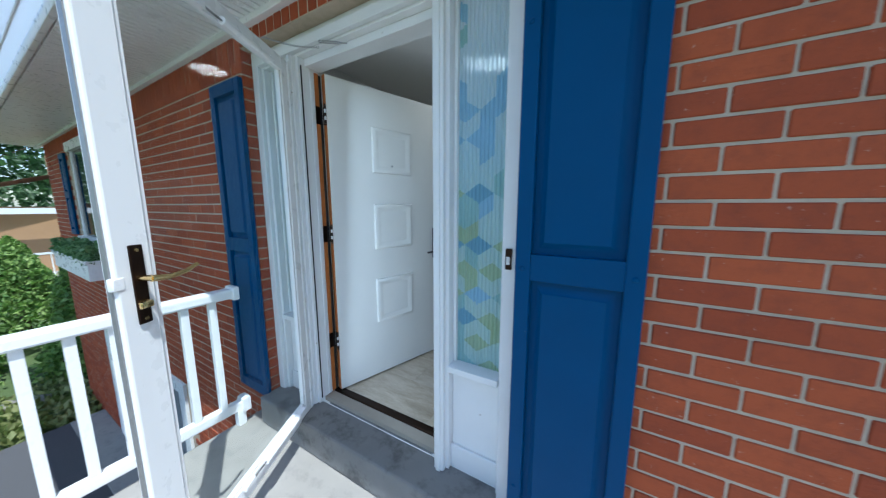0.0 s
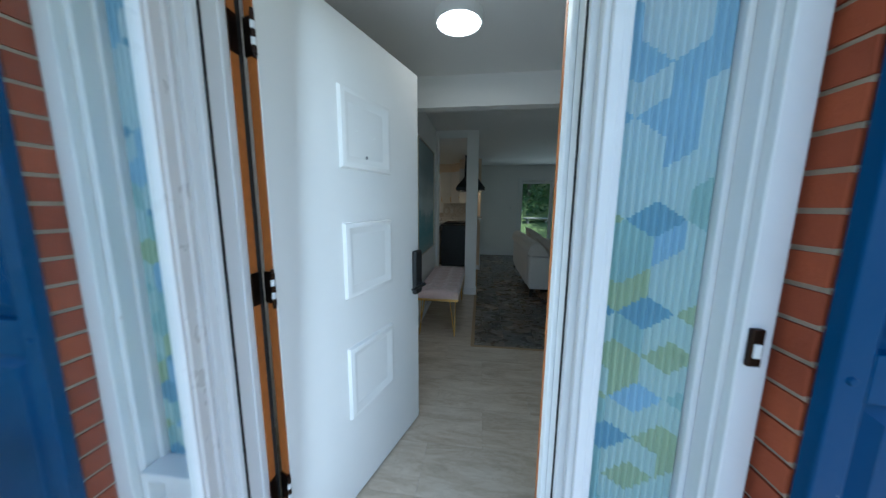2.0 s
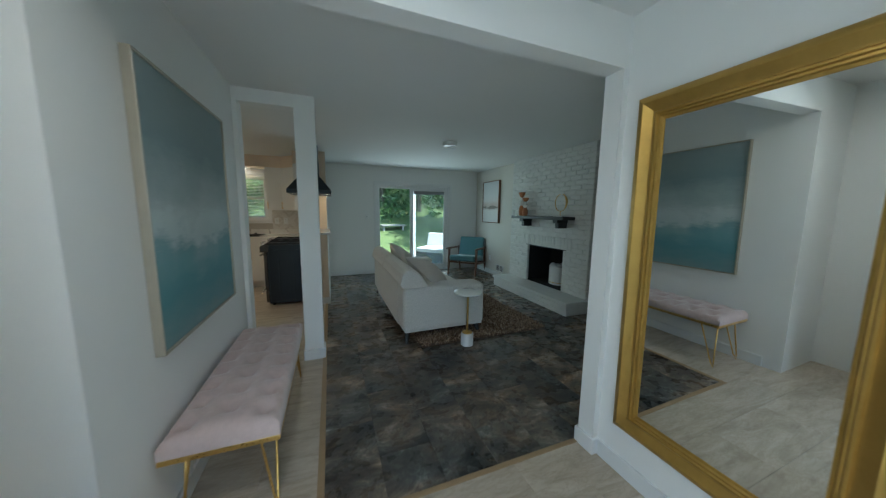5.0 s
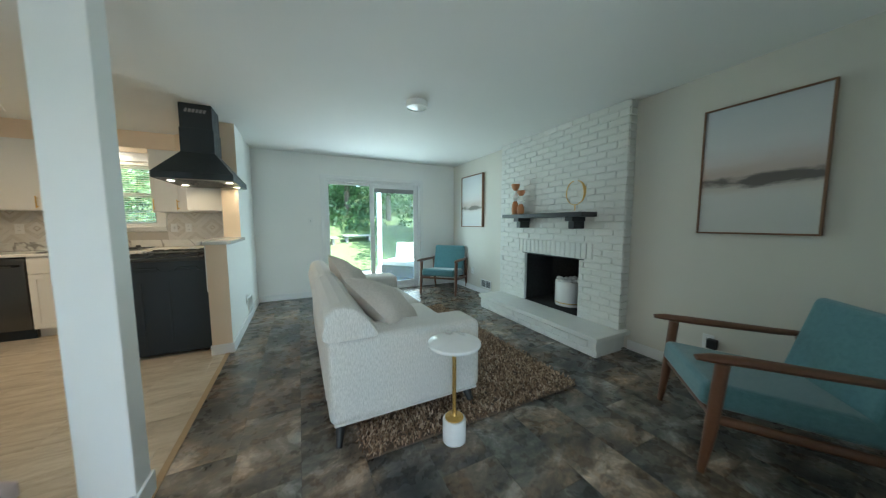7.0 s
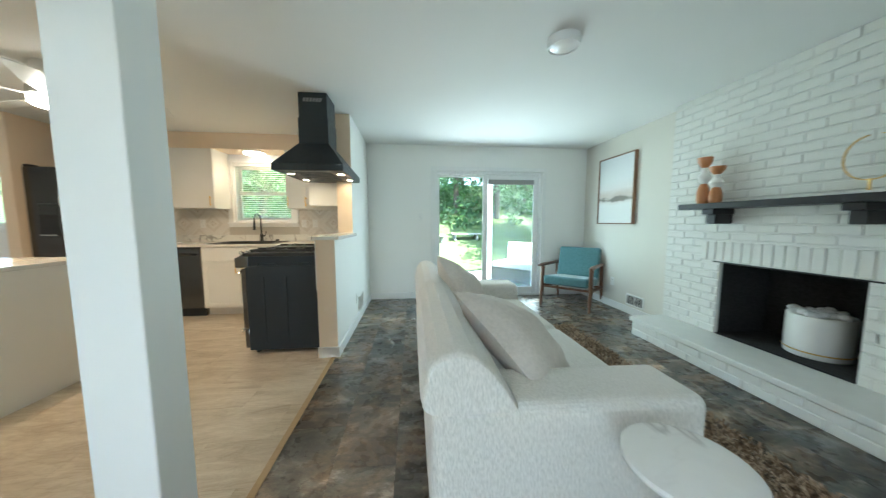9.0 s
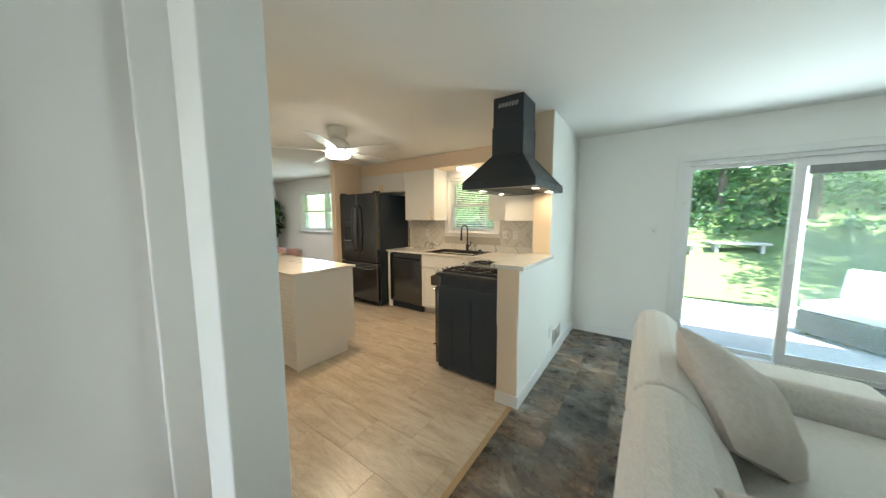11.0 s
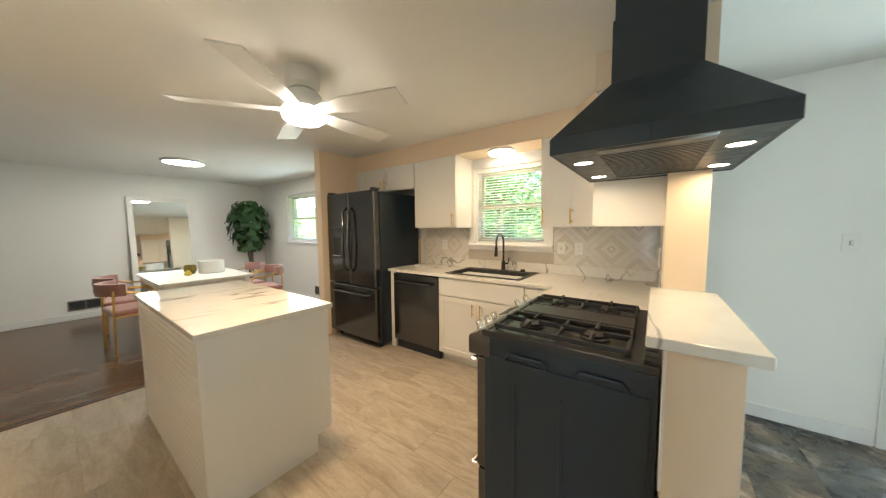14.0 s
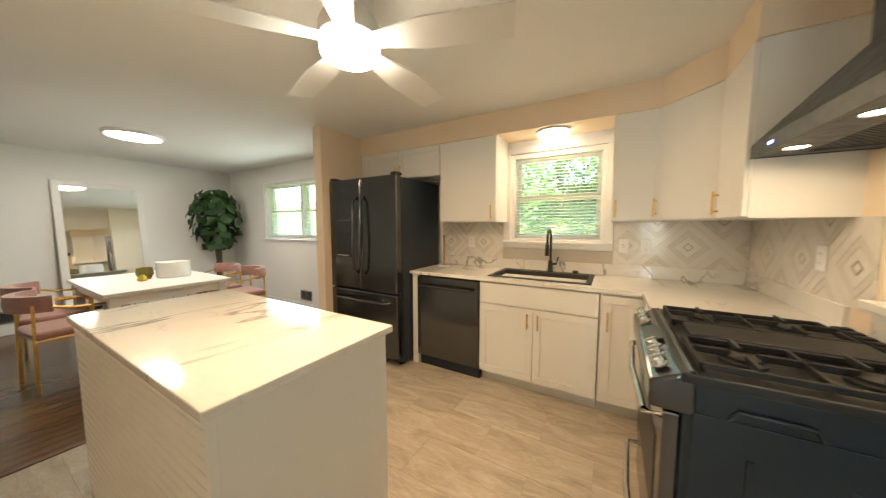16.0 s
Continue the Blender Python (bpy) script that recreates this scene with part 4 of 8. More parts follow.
def landscape(name, h, lift, stops_sky, band, seed, streak=0.10):
    """An abstract landscape painted across y and z."""
    k = Nodes(name)
    sep = k.n("ShaderNodeSeparateXYZ")
    k.link(k.co, sep.inputs[0])
    warp = k.noise(3.0 + seed, 6, 0.65, k.stretch(1, 1, 2.5))
    zz = k.math('ADD', k.math('DIVIDE', k.math('ADD', sep.outputs[2], lift), h), k.math('MULTIPLY', k.math('SUBTRACT', warp, 0.5), streak))
    zz = k.math('ADD', zz, 0.5)
    ground = k.ramp(zz, stops_sky)
    n2 = k.noise(5.0 + seed, 7, 0.7, k.stretch(1, 0.7, 2.2), 0.8)
    patch = k.ramp(k.noise(2.6 + seed, 3, 0.5, k.stretch(1, 1, 0.4)), [(0.38, (0.55,) * 3), (0.60, (1.08,) * 3)])
    n2 = k.math('MULTIPLY', n2, patch)
    stain = k.ramp(k.math('MULTIPLY', k.math('SUBTRACT', 1.0, k.math('MINIMUM', 1.0, k.math('MULTIPLY', k.math('ABSOLUTE', k.math('SUBTRACT', zz, band[0] + 0.04)), band[1] * 0.55))), patch), [(0.2, (0, 0, 0)), (0.8, (0.5,) * 3)])
    ground = k.mix(ground, tuple(0.55 * v for v in ((1.0, 0.80, 0.70) if band[2][0] < 0.3 else (0.9, 1.0, 1.0))), stain)
    near = k.math('SUBTRACT', 1.0, k.math('MINIMUM', 1.0, k.math('MULTIPLY', k.math('ABSOLUTE', k.math('SUBTRACT', zz, band[0])), band[1])))
    dark = k.ramp(k.math('MULTIPLY', near, k.math('ADD', n2, 0.15)), [(0.30, (0, 0, 0)), (0.46, (1, 1, 1))])
    k.bump(k.noise(90, 4, 0.6), 0.12, 0.002)
    return k.done(k.mix(ground, band[2], k.math('MULTIPLY', dark, 0.85)), 0.7)


PALE = [(0.0, (0.58, 0.57, 0.55)), (0.32, (0.64, 0.62, 0.59)), (0.41, (0.50, 0.42, 0.36)), (0.47, (0.52, 0.43, 0.38)), (0.55, (0.64, 0.58, 0.56)), (0.68, (0.66, 0.65, 0.65)), (1.0, (0.55, 0.57, 0.60))]
art = thing("painting", "large abstract misty landscape painting in a thin walnut frame", "painting", pose(2.668, 4.41, 1.603))
picture_frame(art, 0.615, 0.915, 0.035, 0.012, M["picture_wood"], landscape("misty_landscape", 0.9, 0.0, PALE, (0.41, 9.0, (0.085, 0.075, 0.07)), 0.0), "pale abstract landscape with a dark brown horizon")
art2 = thing("painting", "tall abstract pale landscape painting in a walnut frame", "painting", pose(2.668, 8.045, 1.615))
picture_frame(art2, 0.70, 0.915, 0.045, 0.014, M["picture_wood"], landscape("pale_landscape", 0.9, 0.03, [(p, tuple(min(0.72, 0.25 + 0.75 * v) for v in c)) for p, c in PALE], (0.40, 11.0, (0.17, 0.155, 0.13)), 1.3), "pale abstract landscape with a small dark cloud")


def flat_lamp(name, x, y, z_top, r, h, glow, label, rim=True):
    t = thing(name, label, "ceiling lamp", pose(x, y, z_top))
    part("housing", mesh_lathe([(0, 0), (r, 0), (r, -h * 0.75), (r * 0.97, -h), (r * 0.90, -h), (r * 0.90, -h * 0.8)], 40), M["plastic_white"], t)
    part("diffuser", mesh_lathe([(0, -h * 0.98), (r * 0.6, -h * 0.96), (r * 0.91, -h * 0.82)], 40), glow, t, "glowing white diffuser" if glow != M["ceramic"] else "unlit opal diffuser")
    return t


M["glow_cool"] = emit("glowing_diffuser", (1.0, 0.96, 0.90), 3.0)
M["glow_soft"] = emit("soft_glowing_dome", (1.0, 0.90, 0.74), 1.1)
M["glow_warm"] = emit("glowing_warm_diffuser", (1.0, 0.90, 0.74), 3.5)
flat_lamp("ceiling_lamp", 0.86, 6.17, CEIL, 0.10, 0.055, M["ceramic"], "small round white flush ceiling lamp, unlit, living room")
flat_lamp("ceiling_lamp", -0.92, 2.66, CEIL, 0.135, 0.048, M["glow_cool"], "round white flush ceiling lamp, lit, in the foyer")
flat_lamp("ceiling_lamp", -6.36, 7.06, CEIL, 0.245, 0.035, M["glow_cool"], "large flat round ceiling lamp, lit, over the dining table")

# ---- kitchen ----


def shaker_door(parent, axis, a0, a1, z0, z1, face, out, handle=None, name="door", recess=True):
    """A cabinet front: a slab with a raised rim; axis 'x': spans x at y = face, 'y': spans y at x = face; out: -1 or +1, the way it faces."""
    def bx(u0, u1, w0, w1, d0, d1, bev=0.002):
        lo, hi = sorted((face + out * d0, face + out * d1))
        return box(u0, lo, w0, u1, hi, w1, bevel=bev) if axis == 'x' else box(lo, u0, w0, hi, u1, w1, bevel=bev)
    g, rim = 0.002, 0.055
    bms = [bx(a0 + g, a1 - g, z0 + g, z1 - g, 0.0, 0.012)]
    if recess and a1 - a0 > 0.15 and z1 - z0 > 0.2:
        bms += [bx(a0 + g, a1 - g, z1 - g - rim, z1 - g, 0.010, 0.019), bx(a0 + g, a1 - g, z0 + g, z0 + g + rim, 0.010, 0.019),
                bx(a0 + g, a0 + g + rim, z0 + g + rim, z1 - g - rim, 0.010, 0.019), bx(a1 - g - rim, a1 - g, z0 + g + rim, z1 - g - rim, 0.010, 0.019)]
    else:
        bms += [bx(a0 + g, a1 - g, z0 + g, z1 - g, 0.010, 0.019)]
    d = part(name, joined(*bms), M["cabinet"], parent)
    if handle:
        u, w0, w1 = handle
        f = face + out * 0.045
        p = (lambda w, dd: (u, face + out * dd, w)) if axis == 'x' else (lambda w, dd: (face + out * dd, u, w))
        b = joined(mesh_cyl(p(w0, 0.045), p(w1, 0.045), 0.0055, 0.0055, 10), mesh_cyl(p(w0 + 0.02, 0.015), p(w0 + 0.02, 0.045), 0.005, 0.005, 8), mesh_cyl(p(w1 - 0.02, 0.015), p(w1 - 0.02, 0.045), 0.005, 0.005, 8))
        part("handle", b, M["gold"], d, "brushed gold bar handle")
    return d


CY, WY = 8.19, 8.79
cab = thing("base_cabinet", "white shaker sink base cabinet with gold handles", "cabinet", None, "kitchen base cabinets")
part("carcass", box(-2.735, CY, 0.10, -1.845, WY, 0.885), M["cabinet"], cab, smooth=False)
part("toe_kick", box(-2.735, CY + 0.06, 0.0, -1.845, CY + 0.08, 0.10), M["cabinet"], cab)
shaker_door(cab, 'x', -2.735, -1.845, 0.70, 0.875, CY, -1, None, "drawer_front", False)
shaker_door(cab, 'x', -2.735, -2.29, 0.105, 0.695, CY, -1, (-2.33, 0.54, 0.66))
shaker_door(cab, 'x', -2.29, -1.845, 0.105, 0.695, CY, -1, (-2.25, 0.54, 0.66))
cab = thing("base_cabinet", "narrow white corner base cabinet beside the range", "cabinet", None, "kitchen base cabinets")
part("carcass", joined(box(-1.84, CY, 0.10, -0.93, WY, 0.885), box(-1.58, 7.765, 0.10, -0.93, CY, 0.885)), M["cabinet"], cab, smooth=False)
part("toe_kick", box(-1.84, CY + 0.06, 0.0, -1.53, CY + 0.08, 0.10), M["cabinet"], cab)
shaker_door(cab, 'x', -1.825, -1.60, 0.105, 0.865, CY, -1, (-1.79, 0.62, 0.75))
cab = thing("filler_cabinet", "white end panel between dishwasher and refrigerator", "cabinet panel", None, "kitchen base cabinets")
part("panel", box(-3.44, CY - 0.005, 0.0, -3.375, WY, 0.885, bevel=0.002), M["cabinet"], cab)

dw = thing("dishwasher", "black stainless dishwasher built in under the counter", "dishwasher")
part("body", box(-3.37, CY + 0.01, 0.10, -2.742, WY, 0.88), M["appliance_side"], dw, smooth=False)
part("door", box(-3.368, CY - 0.03, 0.11, -2.744, CY + 0.012, 0.868, bevel=0.006), M["appliance"], dw)
part("kick_plate", box(-3.365, CY + 0.02, 0.0, -2.747, CY + 0.04, 0.105), M["appliance_side"], dw)
part("handle", joined(mesh_tube([(-3.31, CY - 0.07, 0.79), (-3.05, CY - 0.082, 0.79), (-2.80, CY - 0.07, 0.79)], 0.011, 10), mesh_cyl((-3.31, CY - 0.07, 0.79), (-3.31, CY - 0.02, 0.79), 0.010), mesh_cyl((-2.80, CY - 0.07, 0.79), (-2.80, CY - 0.02, 0.79), 0.010)), M["appliance"], dw, "curved bar handle")

# worktop, with a hole for the sink
SK = (-2.66, -1.93, 8.255, 8.66)
top = thing("worktop", "white quartz worktop with soft grey veins", "worktop")
wt = joined(box(-3.445, 8.15, 0.885, SK[0], WY, 0.914, bevel=0.002), box(SK[1], 8.15, 0.885, -0.93, WY, 0.914, bevel=0.002), box(SK[0], 8.15, 0.885, SK[1], SK[2], 0.914), box(SK[0], SK[3], 0.885, SK[1], WY, 0.914), box(-1.60, 7.765, 0.885, -0.93, 8.152, 0.914, bevel=0.002))
part("slab", wt, M["quartz"], top, smooth=False)
part("upstand", joined(box(-3.44, WY - 0.02, 0.914, -0.95, WY - 0.002, 1.01, bevel=0.002), box(-0.95, 7.765, 0.914, -0.932, WY - 0.004, 1.01, bevel=0.002)), M["quartz"], top)
bar = thing("bar_top", "white quartz bar ledge on the half wall", "worktop")
part("slab", box(-0.985, 6.82, 1.035, -0.735, 7.624, 1.068, bevel=0.004), M["quartz"], bar)

sink = thing("kitchen_sink", "black composite drop-in sink", "sink")
sx0, sx1, sy0, sy1 = SK
part("rim", joined(box(sx0 - 0.03, sy0 - 0.03, 0.912, sx1 + 0.03, sy0 + 0.01, 0.923, bevel=0.004), box(sx0 - 0.03, sy1 - 0.04, 0.912, sx1 + 0.03, sy1 + 0.06, 0.923, bevel=0.004), box(sx0 - 0.03, sy0, 0.912, sx0 + 0.01, sy1, 0.923, bevel=0.004), box(sx1 - 0.01, sy0, 0.912, sx1 + 0.03, sy1, 0.923, bevel=0.004)), M["iron"], sink)
part("bowl", joined(box(sx0 + 0.004, sy0 + 0.004, 0.70, sx1 - 0.004, sy1 - 0.01, 0.706), box(sx0 + 0.004, sy0 + 0.004, 0.70, sx0 + 0.012, sy1 - 0.01, 0.914), box(sx1 - 0.012, sy0 + 0.004, 0.70, sx1 - 0.004, sy1 - 0.01, 0.914), box(sx0 + 0.01, sy0 + 0.004, 0.70, sx1 - 0.01, sy0 + 0.012, 0.914), box(sx0 + 0.01, sy1 - 0.05, 0.70, sx1 - 0.01, sy1 - 0.04, 0.914)), M["iron"], sink)
part("drain", mesh_lathe([(0, 0), (0.04, 0), (0.045, 0.003), (0.03, 0.004), (0, 0.002)], 20, (-2.3, 8.45, 0.706)), M["chrome"], sink)
fau = thing("faucet", "tall matt black gooseneck faucet", "faucet", pose(-2.26, 8.685, 0.923))
part("base_ring", mesh_lathe([(0, 0), (0.027, 0), (0.027, 0.006), (0.022, 0.012), (0.020, 0.10), (0, 0.10)], 20), M["black_metal"], fau)
neck = [(0, 0, 0.09), (0, 0, 0.28)] + [(0, -0.085 + 0.085 * math.cos(a), 0.30 + 0.085 * math.sin(a)) for a in [i * math.pi / 10 for i in range(0, 11)]] + [(0, -0.172, 0.24)]
part("spout", mesh_tube(neck, 0.0105, 12), M["black_metal"], fau)
part("spray_head", mesh_cyl((0, -0.172, 0.255), (0, -0.176, 0.16), 0.015, 0.018, 14), M["black_metal"], fau)
part("lever", joined(mesh_cyl((0, 0, 0.07), (0.05, 0, 0.075), 0.010), mesh_cyl((0.05, -0.002, 0.07), (0.068, -0.01, 0.14), 0.006, 0.005)), M["black_metal"], fau)
solid("air_gap_cap", mesh_lathe([(0, 0), (0.024, 0), (0.026, 0.01), (0.020, 0.024), (0, 0.027)], 18, (-2.05, 8.69, 0.923)), M["black_metal"], "small black cap beside the faucet", "sink fitting")

# wall cabinets and soffit
UZ0, UZ1, UY = 1.375, 2.145, 8.46
UP = "kitchen wall cabinets"
cab = thing("wall_cabinet", "white wall cabinet over the refrigerator", "cabinet", None, UP)
part("carcass", box(-4.355, UY, 1.845, -3.285, WY, UZ1), M["cabinet"], cab, smooth=False)
shaker_door(cab, 'x', -4.30, -3.80, 1.85, UZ1 - 0.005, UY, -1, (-3.83, 1.87, 1.98))
shaker_door(cab, 'x', -3.80, -3.285, 1.85, UZ1 - 0.005, UY, -1, (-3.77, 1.87, 1.98))
cab = thing("wall_cabinet", "white wall cabinet beside the kitchen window", "cabinet", None, UP)
part("carcass", box(-3.28, UY, UZ0, -2.70, WY, UZ1), M["cabinet"], cab, smooth=False)
shaker_door(cab, 'x', -3.28, -2.70, UZ0 + 0.005, UZ1 - 0.005, UY, -1, (-2.74, 1.40, 1.53), recess=False)
cab = thing("wall_cabinet", "narrow white wall cabinet beside the window", "cabinet", None, UP)
part("carcass", box(-1.80, UY, UZ0, -1.535, WY, UZ1), M["cabinet"], cab, smooth=False)
shaker_door(cab, 'x', -1.80, -1.535, UZ0 + 0.005, UZ1 - 0.005, UY, -1, (-1.775, 1.40, 1.53), recess=False)
cab = thing("wall_cabinet", "white diagonal corner wall cabinet", "cabinet", None, UP)
part("carcass", mesh_prism([(-1.533, WY), (-1.533, UY), (-1.262, 8.165), (-0.932, 8.165), (-0.932, WY)], UZ0, UZ1), M["cabinet"], cab, smooth=False)
L = math.hypot(0.271, 0.295)
dg = shaker_door(cab, 'x', 0.0, L, UZ0 + 0.005, UZ1 - 0.005, 0.0, -1, (0.03, 1.40, 1.53), recess=False)
dg.matrix_world = pose(-1.533, UY, 0, 0, 0, math.degrees(math.atan2(-0.295, 0.271)))
cab = thing("wall_cabinet", "white wall cabinet beside the range hood", "cabinet", None, UP)
part("carcass", box(-1.26, 7.76, UZ0, -0.932, 8.16, UZ1), M["cabinet"], cab, smooth=False)
shaker_door(cab, 'y', 7.765, 8.16, UZ0 + 0.005, UZ1 - 0.005, -1.26, -1, (8.12, 1.40, 1.53), recess=False)
solid("soffit", mesh_prism([(-4.355, WY), (-4.355, UY - 0.012), (-1.53, UY - 0.012), (-1.275, 8.155), (-1.275, 7.745), (-0.93, 7.745), (-0.93, WY)], UZ1, CEIL), M["peach"], "peach boxed soffit above the wall cabinets", "soffit", kind="structure", smooth=False)
lm = thing("ceiling_lamp", "round lit lamp under the soffit over the sink", "ceiling lamp", pose(-2.25, 8.60, UZ1))
part("housing", mesh_lathe([(0, 0), (0.13, 0), (0.14, -0.012), (0.13, -0.02)], 32), M["plastic_white"], lm)
part("diffuser", mesh_lathe([(0.13, -0.018), (0.125, -0.035), (0.08, -0.05), (0, -0.054)], 32), M["glow_soft"], lm, "glowing opal dome")

# refrigerator
fr = thing("refrigerator", "black stainless french-door refrigerator with water dispenser", "refrigerator")
fx0, fx1, fy = -4.345, -3.455, 7.97
part("body", box(fx0, fy + 0.085, 0.04, fx1, 8.70, 1.785, bevel=0.004), M["appliance_side"], fr)
mid = (fx0 + fx1) / 2
dl = part("door", box(fx0 + 0.003, fy, 0.71, mid - 0.003, fy + 0.08, 1.80, bevel=0.015, seg=3), M["appliance"], fr)
drr = part("door", box(mid + 0.003, fy, 0.71, fx1 - 0.003, fy + 0.08, 1.80, bevel=0.015, seg=3), M["appliance"], fr)
dz = part("freezer_drawer", box(fx0 + 0.003, fy, 0.09, fx1 - 0.003, fy + 0.08, 0.70, bevel=0.015, seg=3), M["appliance"], fr)
for dd, hx in ((dl, mid - 0.05), (drr, mid + 0.05)):
    part("handle", mesh_tube([(hx, fy - 0.002, 0.87), (hx, fy - 0.045, 0.92), (hx, fy - 0.065, 1.20), (hx, fy - 0.045, 1.57), (hx, fy - 0.002, 1.62)], 0.013, 10), M["appliance"], dd, "long bowed bar handle")
part("handle", mesh_tube([(fx0 + 0.09, fy - 0.002, 0.62), (fx0 + 0.13, fy - 0.045, 0.62), (mid, fy - 0.06, 0.62), (fx1 - 0.13, fy - 0.045, 0.62), (fx1 - 0.09, fy - 0.002, 0.62)], 0.013, 10), M["appliance"], dz, "long bowed bar handle")
disp = part("dispenser", joined(box(fx0 + 0.12, fy - 0.006, 1.03, fx0 + 0.33, fy + 0.004, 1.40, bevel=0.004)), M["black_metal"], dl, "recessed black water dispenser")
part("control_panel", box(fx0 + 0.135, fy - 0.010, 1.27, fx0 + 0.315, fy - 0.004, 1.385, bevel=0.002), M["appliance"], fr, "grey control panel")
part("drip_tray", box(fx0 + 0.14, fy - 0.03, 1.04, fx0 + 0.31, fy - 0.004, 1.055, bevel=0.003), M["chrome"], fr)
for hx in (fx0 + 0.03, fx1 - 0.05):
    part("hinge_cap", box(hx - 0.02, fy + 0.01, 1.80, hx + 0.04, fy + 0.10, 1.825, bevel=0.004), M["black_metal"], fr)
for hx in (fx0 + 0.06, fx1 - 0.06):
    part("foot", mesh_cyl((hx, fy + 0.12, 0.0), (hx, fy + 0.12, 0.05), 0.02), M["rubber"], fr)

# range: faces -x, back to the half wall
rg = thing("gas_range", "black stainless slide-in gas range with cast iron grates", "range")
rx0, rx1, ry0, ry1 = -1.585, -0.945, 6.995, 7.755
body = part("body", box(rx0, ry0, 0.03, rx1, ry1, 0.885, bevel=0.004), M["appliance_side"], rg)
part("side_panel", box(rx0 + 0.02, ry0 - 0.006, 0.06, rx1 - 0.02, ry0 + 0.002, 0.80, bevel=0.003), M["appliance_side"], rg, "pressed black enamel side panel")
for u0, u1, w0, w1 in ((rx0 + 0.14, rx0 + 0.155, 0.10, 0.70), (rx0 + 0.33, rx0 + 0.345, 0.10, 0.70)):
    part("rib", box(u0, ry0 - 0.010, w0, u1, ry0 - 0.004, w1, bevel=0.002), M["appliance_side"], rg)
for u0 in (rx0 + 0.10, rx0 + 0.38):
    part("embossed_slot", mesh_tube([(u0, ry0 - 0.004, 0.80), (u0 + 0.02, ry0 - 0.007, 0.83), (u0 + 0.16, ry0 - 0.007, 0.83), (u0 + 0.18, ry0 - 0.004, 0.80)], 0.006, 8), M["appliance_side"], rg)
part("cooktop", box(rx0 - 0.01, ry0 - 0.012, 0.885, rx1, ry1 + 0.008, 0.915, bevel=0.006), M["black_metal"], rg)
cp = moved(box(-0.055, ry0 - 0.006, -0.10, 0.06, ry1 + 0.004, 0.035, bevel=0.01), pose(rx0 - 0.03, 0, 0.885, 0, 0, 0))
for v in cp.verts:
    if v.co.x < rx0 - 0.03 and v.co.z > 0.88:
        v.co.z -= 0.045
cpo = part("control_panel", cp, M["appliance"], rg, "sloped control panel")
part("display", moved(box(-0.03, 7.28, 0, 0.03, 7.46, 0.003), pose(rx0 - 0.045, 0, 0.902, 0, -22)), M["black_metal"], rg, "small dark glass display")
for ky in (7.06, 7.14, 7.22, 7.54, 7.68):
    m = pose(rx0 - 0.05, ky, 0.895, 0, -32)
    kb = part("knob", moved(mesh_lathe([(0, 0), (0.024, 0), (0.024, 0.005), (0.019, 0.008), (0.017, 0.027), (0.014, 0.030), (0, 0.030)], 20), m), M["chrome"], rg, "brushed steel burner knob")
    part("knob_grip", moved(box(-0.017, -0.0045, 0.027, 0.017, 0.0045, 0.037, bevel=0.003), m), M["chrome"], kb)
part("oven_door", box(rx0 - 0.045, ry0 + 0.008, 0.235, rx0, ry1 - 0.008, 0.775, bevel=0.008), M["appliance"], rg, "oven door with dark glass")
part("oven_window", box(rx0 - 0.048, ry0 + 0.12, 0.33, rx0 - 0.044, ry1 - 0.12, 0.62, bevel=0.001), M["black_metal"], rg)
part("drawer", box(rx0 - 0.04, ry0 + 0.008, 0.05, rx0, ry1 - 0.008, 0.225, bevel=0.008), M["appliance"], rg)
for hz in (0.735, 0.195):
    part("handle", mesh_tube([(rx0 - 0.04, ry0 + 0.05, hz), (rx0 - 0.09, ry0 + 0.06, hz), (rx0 - 0.105, (ry0 + ry1) / 2, hz), (rx0 - 0.09, ry1 - 0.06, hz), (rx0 - 0.04, ry1 - 0.05, hz)], 0.012, 10), M["chrome"], rg, "bowed steel door handle")
part("griddle", box(-1.52, 7.29, 0.918, -1.03, 7.46, 0.944, bevel=0.008), M["iron"], rg, "flat cast iron griddle plate")
for gy0, gy1 in ((7.02, 7.275), (7.475, 7.73)):
    gm, z = [], 0.950
    for yy in (gy0, gy1 - 0.012):
        gm.append(box(-1.55, yy, z - 0.028, -1.03, yy + 0.012, z - 0.008, bevel=0.003))
    for xx in (-1.55, -1.29, -1.042):
        gm.append(box(xx, gy0, z - 0.028, xx + 0.012, gy1, z - 0.008, bevel=0.003))
    for cx in (-1.42, -1.16):
        cyy = (gy0 + gy1) / 2
        for a in range(4):
            ang = a * math.pi / 2
            gm.append(moved(box(0.03, -0.006, -0.016, 0.125, 0.006, 0.006, bevel=0.003), pose(cx, cyy, z - 0.004, 0, 0, math.degrees(ang))))
        part("burner", joined(mesh_lathe([(0, 0.916), (0.055, 0.916), (0.055, 0.925), (0.040, 0.928), (0.040, 0.936), (0.034, 0.940), (0, 0.940)], 24, (cx, cyy, 0))), M["iron"], rg, "round gas burner cap")
    for xx in (-1.545, -1.04):
        for yy in (gy0 + 0.006, gy1 - 0.006):
            gm.append(mesh_cyl((xx + 0.006, yy, 0.914), (xx + 0.006, yy, z - 0.02), 0.006))
    part("grate", joined(*gm), M["iron"], rg, "cast iron burner grate")
vent = [box(-0.99, 7.0, 0.914, -0.945, 7.75, 0.928, bevel=0.003)]
for i in range(12):
    vent.append(box(-0.985, 7.03 + i * 0.06, 0.926, -0.95, 7.065 + i * 0.06, 0.934, bevel=0.002))
part("rear_vent", joined(*vent), M["iron"], rg)
